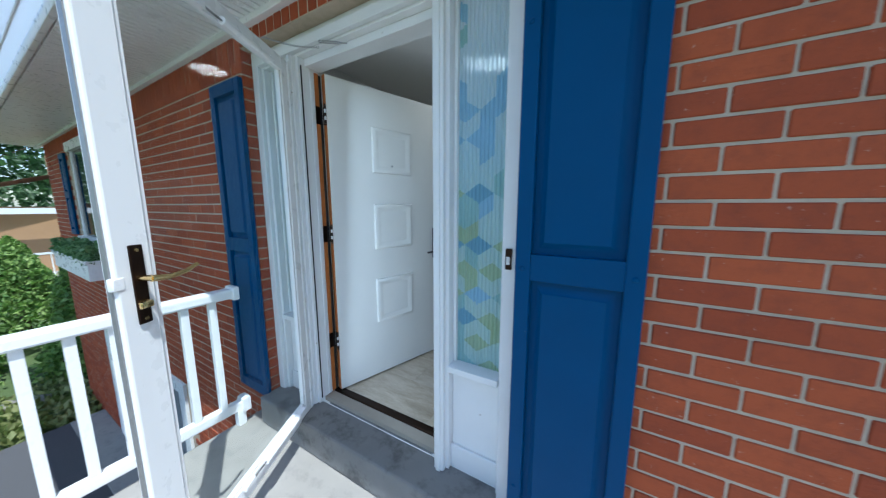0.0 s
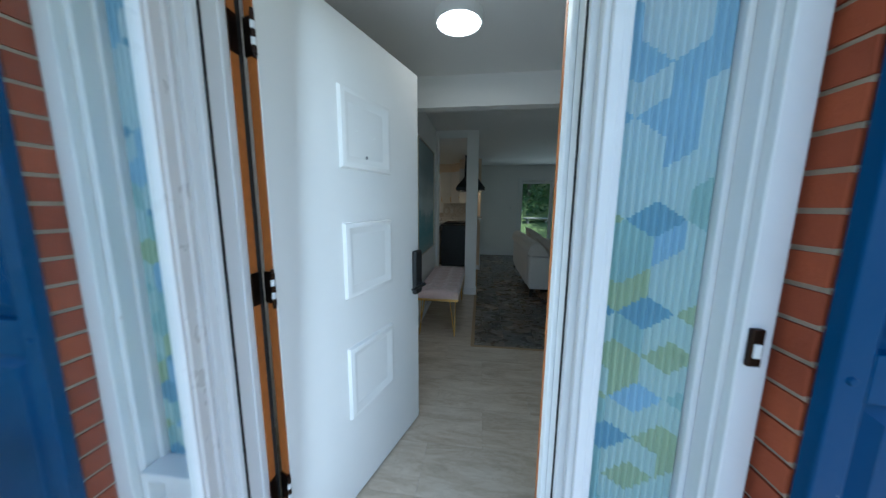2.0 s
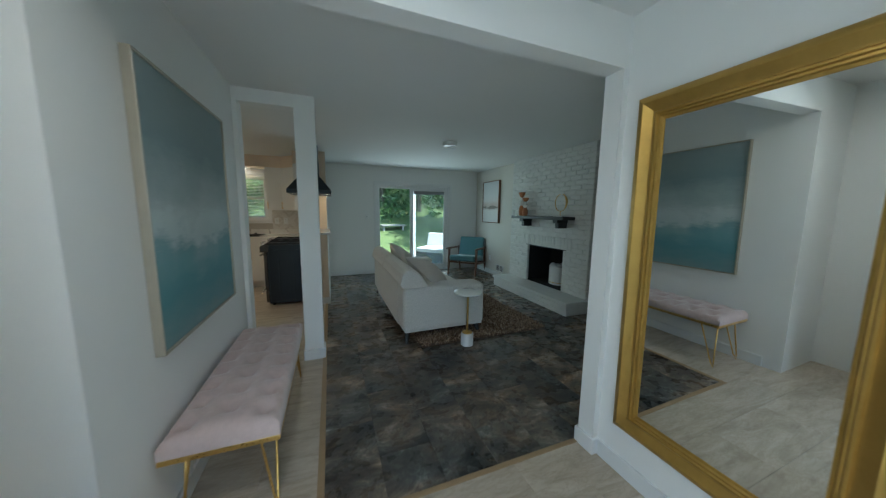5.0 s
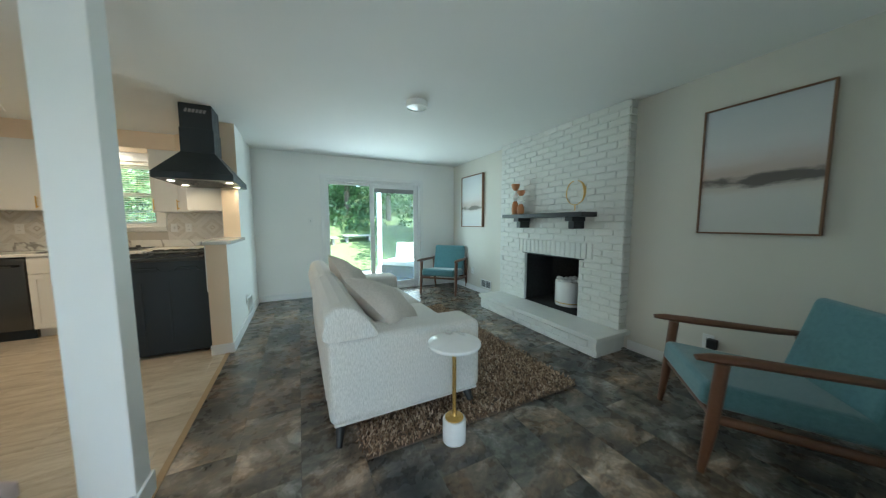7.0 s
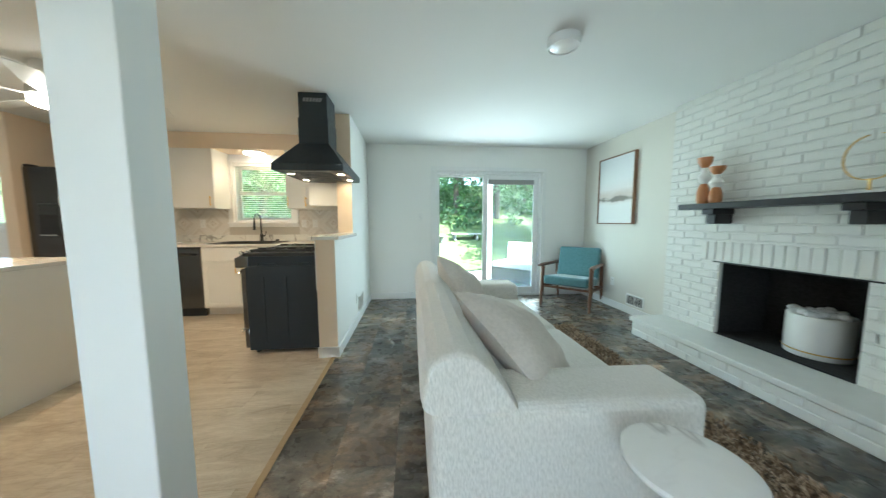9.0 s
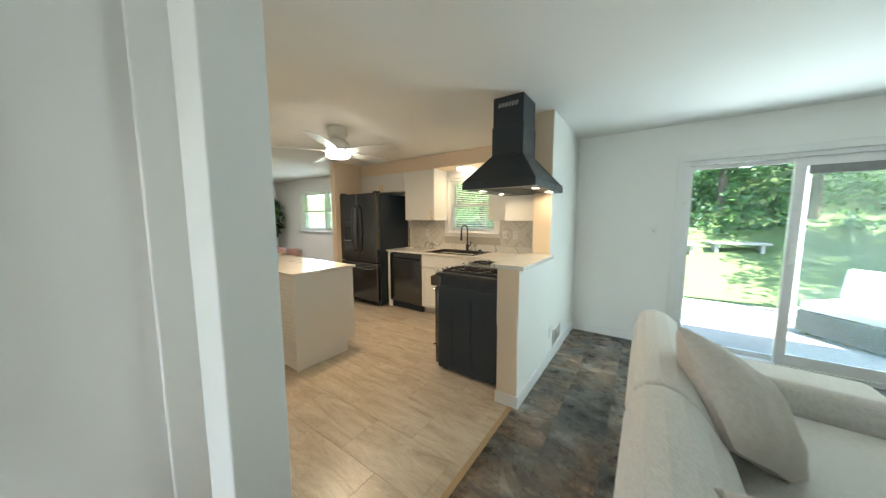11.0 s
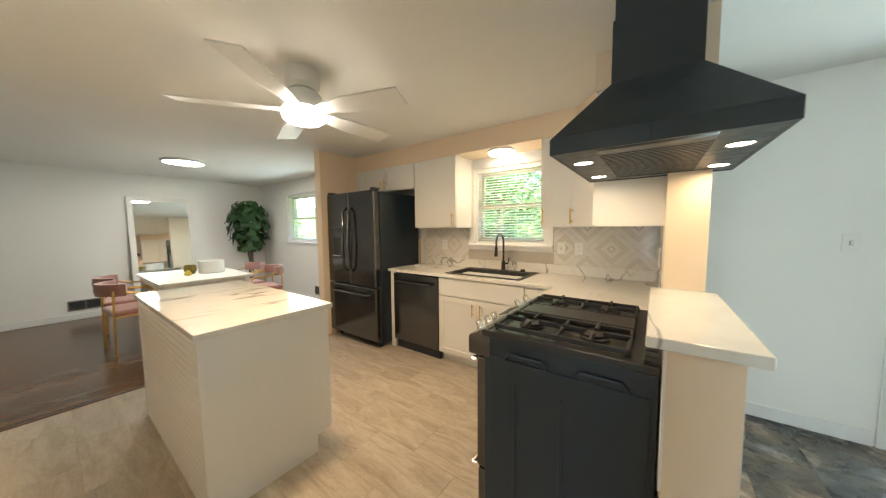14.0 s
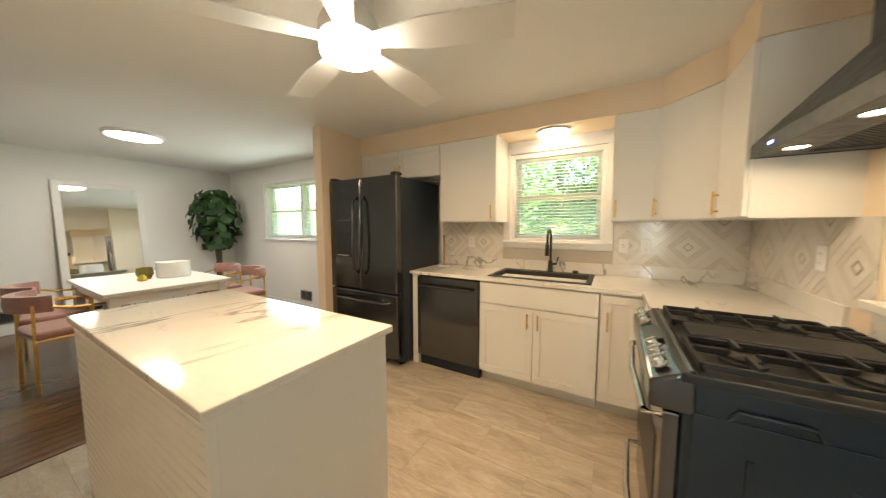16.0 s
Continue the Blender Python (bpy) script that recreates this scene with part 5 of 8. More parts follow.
for xx in (rx0 + 0.05, rx1 - 0.05):
    for yy in (ry0 + 0.05, ry1 - 0.05):
        part("foot", mesh_cyl((xx, yy, 0.0), (xx, yy, 0.035), 0.02), M["rubber"], rg)

# hood
hd = thing("range_hood", "matt black pyramid chimney range hood", "range hood")
hx0, hx1, hy0, hy1 = -1.285, -0.70, 6.91, 7.70
chx0, chx1, chy0, chy1 = -1.125, -0.865, 7.11, 7.40
bm = bmesh.new()
lo = [bm.verts.new(p) for p in ((hx0, hy0, 1.68), (hx1, hy0, 1.68), (hx1, hy1, 1.68), (hx0, hy1, 1.68))]
hi = [bm.verts.new(p) for p in ((chx0, chy0, 1.90), (chx1, chy0, 1.90), (chx1, chy1, 1.90), (chx0, chy1, 1.90))]
for i in range(4):
    bm.faces.new((lo[i], lo[(i + 1) % 4], hi[(i + 1) % 4], hi[i]))
bm.faces.new(lo[::-1])
bm.faces.new(hi)
bmesh.ops.recalc_face_normals(bm, faces=bm.faces)
bmesh.ops.bevel(bm, geom=list(bm.edges), offset=0.003, segments=1, affect='EDGES')
part("canopy", bm, M["hood"], hd)
part("rim", joined(box(hx0, hy0, 1.625, hx1, hy0 + 0.012, 1.68, bevel=0.002), box(hx0, hy1 - 0.012, 1.625, hx1, hy1, 1.68, bevel=0.002), box(hx0, hy0 + 0.012, 1.625, hx0 + 0.012, hy1 - 0.012, 1.68, bevel=0.002), box(hx1 - 0.012, hy0 + 0.012, 1.625, hx1, hy1 - 0.012, 1.68, bevel=0.002)), M["hood"], hd)
part("seam", box(-0.9945, hy0 - 0.0012, 1.626, -0.9925, hy0 + 0.002, 1.679), M["leather_dark"], hd)
part("underside", joined(box(hx0 + 0.012, hy0 + 0.012, 1.628, hx0 + 0.14, hy1 - 0.012, 1.634), box(hx1 - 0.14, hy0 + 0.012, 1.628, hx1 - 0.012, hy1 - 0.012, 1.634), box(hx0 + 0.14, hy0 + 0.012, 1.628, hx1 - 0.14, hy0 + 0.11, 1.634), box(hx0 + 0.14, hy1 - 0.11, 1.628, hx1 - 0.14, hy1 - 0.012, 1.634)), M["hood"], hd)
bf = [box(hx0 + 0.14 + 0.0, hy0 + 0.11 + 0.0255 * i, 1.628, hx1 - 0.14, hy0 + 0.125 + 0.0255 * i, 1.645, bevel=0.002) for i in range(23)]
flt = part("baffle_filter", box(hx0 + 0.13, hy0 + 0.10, 1.650, hx1 - 0.13, hy1 - 0.10, 1.654), M["hood"], hd, "slatted black baffle filter")
for b in bf:
    part("baffle", b, M["hood"], flt)
M["glow_hood"] = emit("hood_lamp_glass", (1.0, 0.82, 0.55), 6.0)
for hx, hy in ((-1.215, 7.13), (-1.215, 7.52), (-0.77, 7.13), (-0.77, 7.52)):
    sp = part("spotlight", mesh_lathe([(0.032, 1.626), (0.036, 1.624), (0.036, 1.630), (0.032, 1.630)], 20, (hx, hy, 0)), M["chrome"], hd)
    part("lens", mesh_lathe([(0, 1.6275), (0.032, 1.6275)], 20, (hx, hy, 0)), M["glow_hood"], sp, "glowing warm spotlight lens")
M["glow_blue"] = emit("blue_indicator", (0.08, 0.18, 1.0), 6.0)
part("indicator", box(hx0 - 0.001, hy1 - 0.20, 1.65, hx0 + 0.002, hy1 - 0.17, 1.658), M["glow_blue"], hd, "small lit blue indicator")
part("flue", joined(box(chx0, chy0, 1.89, chx1, chy1, 2.12, bevel=0.003), box(chx0 + 0.006, chy0 + 0.006, 2.12, chx1 - 0.006, chy1 - 0.006, CEIL, bevel=0.003)), M["hood"], hd)
for i in range(6):
    part("vent_slot", moved(box(-0.010, -0.002, -0.018, 0.010, 0.002, 0.018, bevel=0.002), pose(chx0 + 0.06 + 0.028 * i, chy0 + 0.005, 2.28, 0, 25)), M["grey_metal"], hd)

# island
isl = thing("kitchen_island", "white kitchen island with ribbed side and quartz top", "kitchen island")
ix0, ix1, iy0, iy1 = -4.035, -2.593, 6.197, 6.88
part("slab", box(ix0, iy0, 0.884, ix1, iy1, 0.914, bevel=0.004), M["quartz"], isl, "white quartz top with grey veins")
part("carcass", joined(box(ix0 + 0.02, iy0 + 0.03, 0.0, ix1 - 0.02, iy1 - 0.12, 0.884), box(ix0 + 0.02, iy1 - 0.12, 0.11, ix1 - 0.02, iy1 - 0.04, 0.884)), M["cabinet"], isl, smooth=False)
for i in range(22):
    part("shiplap_board", box(ix0 + 0.022, iy0 + 0.016, 0.004 + i * 0.040, ix1 - 0.022, iy0 + 0.031, 0.041 + i * 0.040, bevel=0.004), M["cabinet"], isl)
part("corner_trim", box(ix1 - 0.028, iy0 + 0.012, 0.0, ix1 - 0.014, iy0 + 0.036, 0.884, bevel=0.002), M["cabinet"], isl)
part("door_edge", box(ix1 - 0.30, iy1 - 0.04, 0.12, ix1 - 0.025, iy1 - 0.02, 0.87, bevel=0.002), M["cabinet"], isl)

# fan
fan = thing("ceiling_fan", "white five-blade ceiling fan with a lit lamp", "ceiling fan", pose(-2.765, 6.84, -0.02))
part("canopy", mesh_lathe([(0, CEIL + 0.02), (0.095, CEIL + 0.02), (0.098, 2.33), (0.098, 2.27), (0.080, 2.25), (0, 2.25)], 32), M["plastic_white"], fan)
part("motor", mesh_lathe([(0.05, 2.26), (0.105, 2.22), (0.125, 2.18), (0.125, 2.13), (0.118, 2.122), (0, 2.122)], 32), M["plastic_white"], fan)
part("lamp", mesh_lathe([(0.118, 2.125), (0.122, 2.115), (0.120, 2.075), (0.10, 2.06), (0, 2.055)], 32), M["glow_warm"], fan, "glowing round fan lamp")
for i in range(5):
    a = 18.5 + 72 * i
    bm = bmesh.new()
    n = 8
    rr = []
    for j in range(n + 1):
        r = 0.11 + (0.67 - 0.11) * j / n
        w = 0.035 + 0.040 * min(1, j / 3)
        rr.append([bm.verts.new((r, s * w, z)) for s, z in ((-1, 0.0), (1, 0.0), (1, 0.008), (-1, 0.008))])
    for p, q in zip(rr, rr[1:]):
        for c in range(4):
            bm.faces.new((p[c], p[(c + 1) % 4], q[(c + 1) % 4], q[c]))
    bm.faces.new(rr[0])
    bm.faces.new(rr[-1][::-1])
    bmesh.ops.recalc_face_normals(bm, faces=bm.faces)
    moved(bm, pose(0, 0, 2.12, 0, 0, a) @ pose(0, 0, 0, -11, 0, 0))
    part("blade", bm, M["plastic_white"], fan)

# ---- entry: frame, doors, shutters ----
DOOR_X0, DOOR_X1 = -1.395, -0.600
ef = thing("door_frame", "weathered white door frame with two sidelights", "door frame", kind="structure")
OT = M["old_trim"]


def bar(name, parent, *a, mat=None, bevel=0.004, label=""):
    return part(name, box(*a, bevel=bevel), mat or OT, parent, label)


for x0, x1 in ((-1.855, -1.765), (-0.255, -0.165)):
    bar("outer_jamb", ef, x0, 1.56, -0.03, x1, 1.70, 2.14)
    xi = x1 if x0 < -1 else x0
    bar("brick_mould", ef, x0 + 0.012, 1.535, -0.03, x1 - 0.02, 1.56, 2.135)
for x0, x1 in ((-1.515, -1.440), (-0.574, -0.492)):
    bar("mullion", ef, x0, 1.56, -0.03, x1, 1.70, 2.04)
    bar("mullion_face", ef, x0 + 0.016, 1.535, -0.03, x1 - 0.016, 1.56, 2.04)
    bar("mullion_bead", ef, (x0 + x1) / 2 - 0.012, 1.525, -0.03, (x0 + x1) / 2 + 0.012, 1.536, 2.04)
bar("head", ef, -1.765, 1.56, 2.04, -0.255, 1.70, 2.14)
bar("head_face", ef, -1.78, 1.53, 2.05, -0.24, 1.56, 2.10)
bar("door_stop", ef, -1.440, 1.628, 0.0, -1.434, 1.650, 2.0)
bar("door_stop", ef, -0.588, 1.635, 0.0, -0.574, 1.6795, 2.0)
bar("door_head", ef, -1.440, 1.60, 2.0, -0.574, 1.70, 2.04)
bar("bare_edge", ef, -1.4398, 1.658, 0.0, -1.436, 1.684, 1.99, mat=M["orange_wood"], label="bare orange wood jamb edge", bevel=0.001)
bar("bare_edge", ef, -0.588, 1.6800, 0.0, -0.5745, 1.7005, 1.99, mat=M["orange_wood"], label="bare orange wood jamb edge", bevel=0.001)
bar("storm_seal", ef, -1.4405, 1.574, 0.0, -1.4370, 1.582, 2.0, mat=M["rubber"], bevel=0.001, label="black rubber storm door seal")
bar("storm_seal", ef, -0.5770, 1.574, 0.0, -0.5735, 1.582, 2.0, mat=M["rubber"], bevel=0.001, label="black rubber storm door seal")
# dark strip on the jamb, drawn for the shade in the hinge gap
bar("weatherstrip", ef, -1.4398, 1.6845, 0.0, -1.4362, 1.7015, 1.985, mat=M["rubber"], label="thin dark strip drawn for the shaded hinge gap", bevel=0.001)
for x0, x1 in ((-1.765, -1.515), (-0.492, -0.255)):
    bar("sidelight_sill", ef, x0, 1.545, 0.485, x1, 1.69, 0.515)
    bar("sidelight_panel", ef, x0, 1.60, -0.03, x1, 1.64, 0.485)
    bar("panel_foot", ef, x0, 1.585, -0.03, x1, 1.60, 0.09)
    bar("glass_stop", ef, x0, 1.60, 0.515, x0 + 0.015, 1.65, 2.04)
    bar("glass_stop", ef, x1 - 0.015, 1.60, 0.515, x1, 1.65, 2.04)
bar("threshold", ef, -1.440, 1.668, -0.03, -0.574, 1.72, 0.006, mat=M["bronze"], bevel=0.006, label="worn dark bronze threshold strip")


def sidelight(x0, x1, seed):
    """Fluted pane with a tumbling-block pattern in tinted glass."""
    r = random.Random(seed)
    cols = {}
    z0, z1 = 0.515, 2.04
    n, nz = 72, 260
    vs, fs, mi = [], [], []
    w, h, s = 0.130, 0.084, 0.068
    pitch = h / 2 + s
    for j in range(nz + 1):
        for i in range(n + 1):
            u = i / n
            bulge = 0.009 * math.sin(math.pi * ((u * 12) % 1.0))
            vs.append((x0 + (x1 - x0) * u, 1.625 - bulge, z0 + (z1 - z0) * j / nz))

    def face_of(x, z):
        k0 = int((z - z0) / pitch)
        for row in (k0 - 1, k0, k0 + 1, k0 + 2):
            cz = z0 + row * pitch
            off = w / 2 if row % 2 else 0.0
            col = round((x - off) / w)
            dx, dz = x - off - col * w, z - cz
            if abs(dx) / (w / 2) + abs(dz) / (h / 2) <= 1:
                return row, col, 0
            top = -(h / 2) * (1 - 2 * abs(dx) / w)
            if top - s <= dz <= top:
                return row, col, 1 if dx < 0 else 2
        return 0, 0, 1

    def tint(row, face):
        zc = z0 + row * pitch
        if face == 0:
            wts = (7, 0, 0, 0, 3) if zc > 1.80 else ((2, 2, 1, 0, 6) if zc > 1.35 else (1, 4, 2, 3, 1))
        else:
            wts = (8, 0, 1, 0, 1) if zc > 1.45 else ((4, 0, 4, 1, 1) if face == 1 else (4, 0, 2, 3, 1))
        return r.choices((0, 1, 2, 3, 4), wts)[0]

    for j in range(nz):
        for i in range(n):
            a = j * (n + 1) + i
            fs.append((a, a + 1, a + n + 2, a + n + 1))
            key = face_of((x1 - x0) * (i + 0.5) / n - 0.035, z0 + (z1 - z0) * (j + 0.5) / nz)
            if key not in cols:
                cols[key] = tint(key[0], key[2])
            mi.append(cols[key])
    base = len(vs)
    vs += [(x0, 1.632, z0), (x1, 1.632, z0), (x1, 1.632, z1), (x0, 1.632, z1)]
    fs.append((base + 3, base + 2, base + 1, base))
    mi.append(0)
    me = bpy.data.meshes.new("pane")
    me.from_pydata(vs, [], fs)
    for mt in ("fluted", "fl_blue", "fl_teal", "fl_green", "fl_sky"):
        me.materials.append(M[mt])
    me.polygons.foreach_set("material_index", mi)
    me.shade_smooth()
    ob = new("sidelight_pane", me)
    ob.parent = ef
    ob["label"] = "fluted sidelight glass with blue and green blocks"


sidelight(-1.75, -1.53, 4)
sidelight(-0.482, -0.27, 9)

# front door, open inwards
fd = thing("front_door", "white front door with three raised panels, standing open", "door", pose(-1.385, 1.69, 0.0, 0, 0, 72.5))
slab = part("slab", box(0.0, 0.0, 0.012, 0.87, 0.044, 1.985, bevel=0.002), M["door_white"], fd)
part("hinge_edge", box(-0.003, 0.004, 0.012, 0.001, 0.040, 1.985), M["orange_wood"], fd, "bare orange wood hinge edge")
for z0, z1 in ((1.45, 1.745), (0.935, 1.245), (0.405, 0.725)):
    u0, u1, w, d = 0.285, 0.600, 0.048, 0.017
    bm = bmesh.new()
    rings = []
    for off, h in ((0.0, 0.0), (0.006, d * 0.75), (0.018, d), (0.026, d * 0.9), (w, 0.003), (w + 0.004, 0.003)):
        rings.append([bm.verts.new((x, -h, z)) for x, z in ((u0 + off, z0 + off), (u1 - off, z0 + off), (u1 - off, z1 - off), (u0 + off, z1 - off))])
    for a, b in zip(rings, rings[1:]):
        for i in range(4):
            bm.faces.new((a[i], a[(i + 1) % 4], b[(i + 1) % 4], b[i]))
    bm.faces.new(rings[-1])
    bmesh.ops.recalc_face_normals(bm, faces=bm.faces)
    part("panel_moulding", bm, M["door_white"], fd)
for u, z, r in ((0.437, 1.505, 0.0065), (0.49, 1.59, 0.0035), (0.38, 1.60, 0.004)):
    part("screw_hole", moved(mesh_lathe([(0, 0.0045), (r * 0.6, 0.0045), (r, 0.006), (r, 0.0)], 14), pose(u, -0.0, z, 90)), M["grey_metal"] if r > 0.005 else M["door_white"], fd, "small leftover screw hole")
for hz in (1.76, 1.06, 0.36):
    hg = part("hinge", box(-0.0065, 0.001, hz - 0.05, -0.003, 0.043, hz + 0.05, bevel=0.001), M["bronze"], fd, "dark bronze butt hinge with paint-spattered knuckles")
    for kz in range(5):
        part("knuckle", mesh_cyl((-0.010, -0.003, hz - 0.05 + 0.02 * kz), (-0.010, -0.003, hz - 0.031 + 0.02 * kz), 0.0065, 0.0065, 10), M["old_trim"] if kz % 2 else M["bronze"], hg)
    part("hinge_leaf", box(-1.4365, 1.655, hz - 0.05, -1.4325, 1.684, hz + 0.05, bevel=0.001), M["bronze"], ef, "dark bronze hinge leaf on the jamb")
    part("pin_cap", joined(mesh_cyl((-0.010, -0.003, hz + 0.051), (-0.010, -0.003, hz + 0.060), 0.005), mesh_cyl((-0.010, -0.003, hz - 0.060), (-0.010, -0.003, hz - 0.051), 0.005)), M["bronze"], hg)
for s, y0, y1 in ((-1, -0.030, 0.0), (1, 0.044, 0.070)):
    lk = part("lock_case", box(0.795, y0, 0.815, 0.868, y1, 1.065, bevel=0.012, seg=3), M["black_metal"], fd, "matt black electronic lock")
    yy = y0 - 0.03 if s < 0 else y1 + 0.03
    part("lever", joined(mesh_cyl((0.83, (y0 + y1) / 2, 0.875), (0.83, yy, 0.875), 0.010), mesh_tube([(0.835, yy, 0.875), (0.78, yy, 0.875), (0.71, yy - 0.004 * s, 0.873)], [0.010, 0.009, 0.007], 10)), M["black_metal"], lk)
part("latch_plate", box(0.8695, 0.010, 0.84, 0.8725, 0.028, 0.90), M["chrome"], fd)

# storm door, open outwards
sdir = math.degrees(math.atan2(-0.884, 0.468))
sd = thing("storm_door", "white aluminium storm door with full glass, standing open", "storm door", pose(-1.475, 1.50, 0, 0, 0, sdir))
S0, S1 = -0.045, 2.0
V = M["vinyl"]
part("hinge_stile", box(0.0, -0.018, S0, 0.055, 0.018, S1, bevel=0.004), V, sd)
ls = part("latch_stile", box(0.825, -0.018, S0, 0.925, 0.018, S1, bevel=0.006), V, sd)
part("top_rail", box(0.055, -0.017, S1 - 0.06, 0.825, 0.017, S1, bevel=0.004), V, sd)
part("bottom_rail", box(0.055, -0.017, S0, 0.825, 0.017, S0 + 0.075, bevel=0.004), V, sd)
for a in ((0.055, S0 + 0.075, 0.068, S1 - 0.06), (0.812, S0 + 0.075, 0.825, S1 - 0.06)):
    part("glass_bead", box(a[0], -0.012, a[1], a[2], 0.012, a[3], bevel=0.002), V, sd)
for a in ((S0 + 0.075, S0 + 0.088), (S1 - 0.073, S1 - 0.06)):
    part("glass_bead", box(0.068, -0.012, a[0], 0.812, 0.012, a[1], bevel=0.002), V, sd)
gp = part("pane", box(0.066, -0.003, S0 + 0.085, 0.814, 0.003, S1 - 0.07), M["glass"], sd, "clear glass pane")
gp.visible_shadow = False
part("weatherstrip", box(0.925, -0.006, S0, 0.930, 0.006, S1), M["grey_metal"], sd, "grey pile weatherstrip")
part("hinge_flange", box(-0.02, -0.010, S0, 0.0, 0.024, S1, bevel=0.002), V, sd)
for s in (-1, 1):
    y = 0.018 * s
    pl = part("handle_plate", box(0.852, min(y, y + 0.007 * s), 0.895, 0.888, max(y, y + 0.007 * s), 1.125, bevel=0.003), M["bronze"] if s > 0 else M["brass"], sd, "tarnished brass handle plate")
    part("lever", joined(mesh_cyl((0.87, y, 1.03), (0.87, y + 0.05 * s, 1.03), 0.009), mesh_tube([(0.875, y + 0.045 * s, 1.03), (0.83, y + 0.052 * s, 1.025), (0.78, y + 0.055 * s, 1.03), (0.735, y + 0.055 * s, 1.045)], [0.010, 0.009, 0.007, 0.006], 10)), M["brass"], pl, "curved brass lever")
    part("thumb_turn", joined(mesh_cyl((0.87, y, 0.955), (0.87, y + 0.018 * s, 0.955), 0.012), box(0.862, min(y + 0.016 * s, y + 0.03 * s), 0.945, 0.895, max(y + 0.016 * s, y + 0.03 * s), 0.965, bevel=0.004)), M["brass"], pl)
    for z in (0.91, 1.11):
        part("screw", mesh_cyl((0.87, y + 0.006 * s, z), (0.87, y + 0.010 * s, z), 0.006, 0.005, 10), M["brass"], pl)
part("strike_box", box(0.905, 0.0, 1.005, 0.934, 0.02, 1.04, bevel=0.003), V, sd)
for z0, yy in ((0.03, 0.032), (1.93, 0.032)):
    cl = part("closer_tube", joined(mesh_cyl((0.16, yy, z0), (0.46, yy, z0), 0.015, 0.015, 14)), V, sd, "white pneumatic door closer")
    part("closer_rod", mesh_cyl((0.46, yy, z0), (0.56, yy, z0), 0.004), M["grey_metal"], cl)
    part("closer_bracket", joined(box(0.10, 0.016, z0 - 0.02, 0.17, 0.045, z0 + 0.02, bevel=0.004), box(0.54, 0.016, z0 - 0.012, 0.60, 0.04, z0 + 0.012, bevel=0.003)), V, cl)
ch = thing("door_chain", "thin steel chain with a coil spring above the door", "door chain")
p0, p1 = Vector((-1.40, 1.36, 2.03)), Vector((-1.08, 1.585, 2.02))
links = []
for i in range(24):
    p = p0.lerp(p1, i / 36)
    p.z -= 0.03 * math.sin(math.pi * i / 36)
    links.append(moved(mesh_tube([(0.008 * math.cos(a), 0.004 * math.sin(a), 0) for a in [k2 * math.pi / 4 for k2 in range(9)]], 0.0012, 5), Matrix.Translation(p) @ pose(0, 0, 0, 90 * (i % 2), 0, 35)))
part("chain", joined(*links), M["grey_metal"], ch)
coil = [p0.lerp(p1, 0.66 + 0.24 * i / 120) + Vector((0.007 * math.cos(i), 0.0, 0.007 * math.sin(i))) for i in range(121)]
part("spring", mesh_tube(coil, 0.0014, 5), M["grey_metal"], ch)
part("eye_screw", mesh_cyl(p0.lerp(p1, 0.90), p1, 0.003), M["grey_metal"], ch)
bell = thing("doorbell", "small brass doorbell button on the white jamb", "doorbell")
part("plate", box(-0.232, 1.525, 0.995, -0.208, 1.537, 1.075, bevel=0.003), M["bronze"], bell)
part("button", box(-0.227, 1.521, 1.015, -0.213, 1.527, 1.045, bevel=0.002), M["ceramic"], bell)
sk = thing("strike_plate", "small rusty strike plate on the door jamb", "strike plate")
part("plate", box(-1.488, 1.521, 0.905, -1.468, 1.5255, 0.965, bevel=0.001), M["gold_frame"], sk)


def shutter(x0, x1, z0, z1, label, mid=None):
    t = thing("shutter", label, "shutter", None, "blue shutters on the brick front")
    yb, yf = 1.472, 1.442
    st = 0.052
    mid = mid or (z0 + z1) / 2
    part("stile", box(x0, yf, z0, x0 + st, yb, z1, bevel=0.004), M["blue"], t)
    part("stile", box(x1 - st, yf, z0, x1, yb, z1, bevel=0.004), M["blue"], t)
    for a, b in ((z0, z0 + 0.07), (mid - 0.045, mid + 0.045), (z1 - 0.07, z1)):
        part("rail", box(x0 + st, yf, a, x1 - st, yb, b, bevel=0.003), M["blue"], t)
    for a, b in ((z0 + 0.07, mid - 0.045), (mid + 0.045, z1 - 0.07)):
        bm = bmesh.new()
        rings = []
        for off, y in ((-0.002, yb - 0.004), (0.016, yb - 0.004), (0.021, yb - 0.006), (0.040, yf + 0.003), (0.046, yf + 0.003)):
            rings.append([bm.verts.new((x, y, z)) for x, z in ((x0 + st + off, a + off), (x1 - st - off, a + off), (x1 - st - off, b - off), (x0 + st + off, b - off))])
        for p, q in zip(rings, rings[1:]):
            for i in range(4):
                bm.faces.new((p[i], p[(i + 1) % 4], q[(i + 1) % 4], q[i]))
        bm.faces.new(rings[-1])
        bmesh.ops.recalc_face_normals(bm, faces=bm.faces)
        part("raised_panel", bm, M["blue"], t)
    for x in (x0 + 0.025, x1 - 0.025):
        for z in (z0 + 0.2, mid - 0.005, z1 - 0.2):
            part("screw_cap", moved(mesh_lathe([(0, 0.005), (0.006, 0.004), (0.009, 0.0)], 12), pose(x, yf, z, 90)), M["blue"], t)


shutter(-0.170, 0.202, -0.02, 1.98, "dark blue panelled shutter on the brick beside the sidelight", 1.03)
shutter(-2.19, -1.835, -0.06, 1.98, "dark blue panelled shutter on the brick behind the storm door", 0.98)
shutter(-6.93, -6.63, 0.82, 1.97, "small dark blue shutter beside the far window")

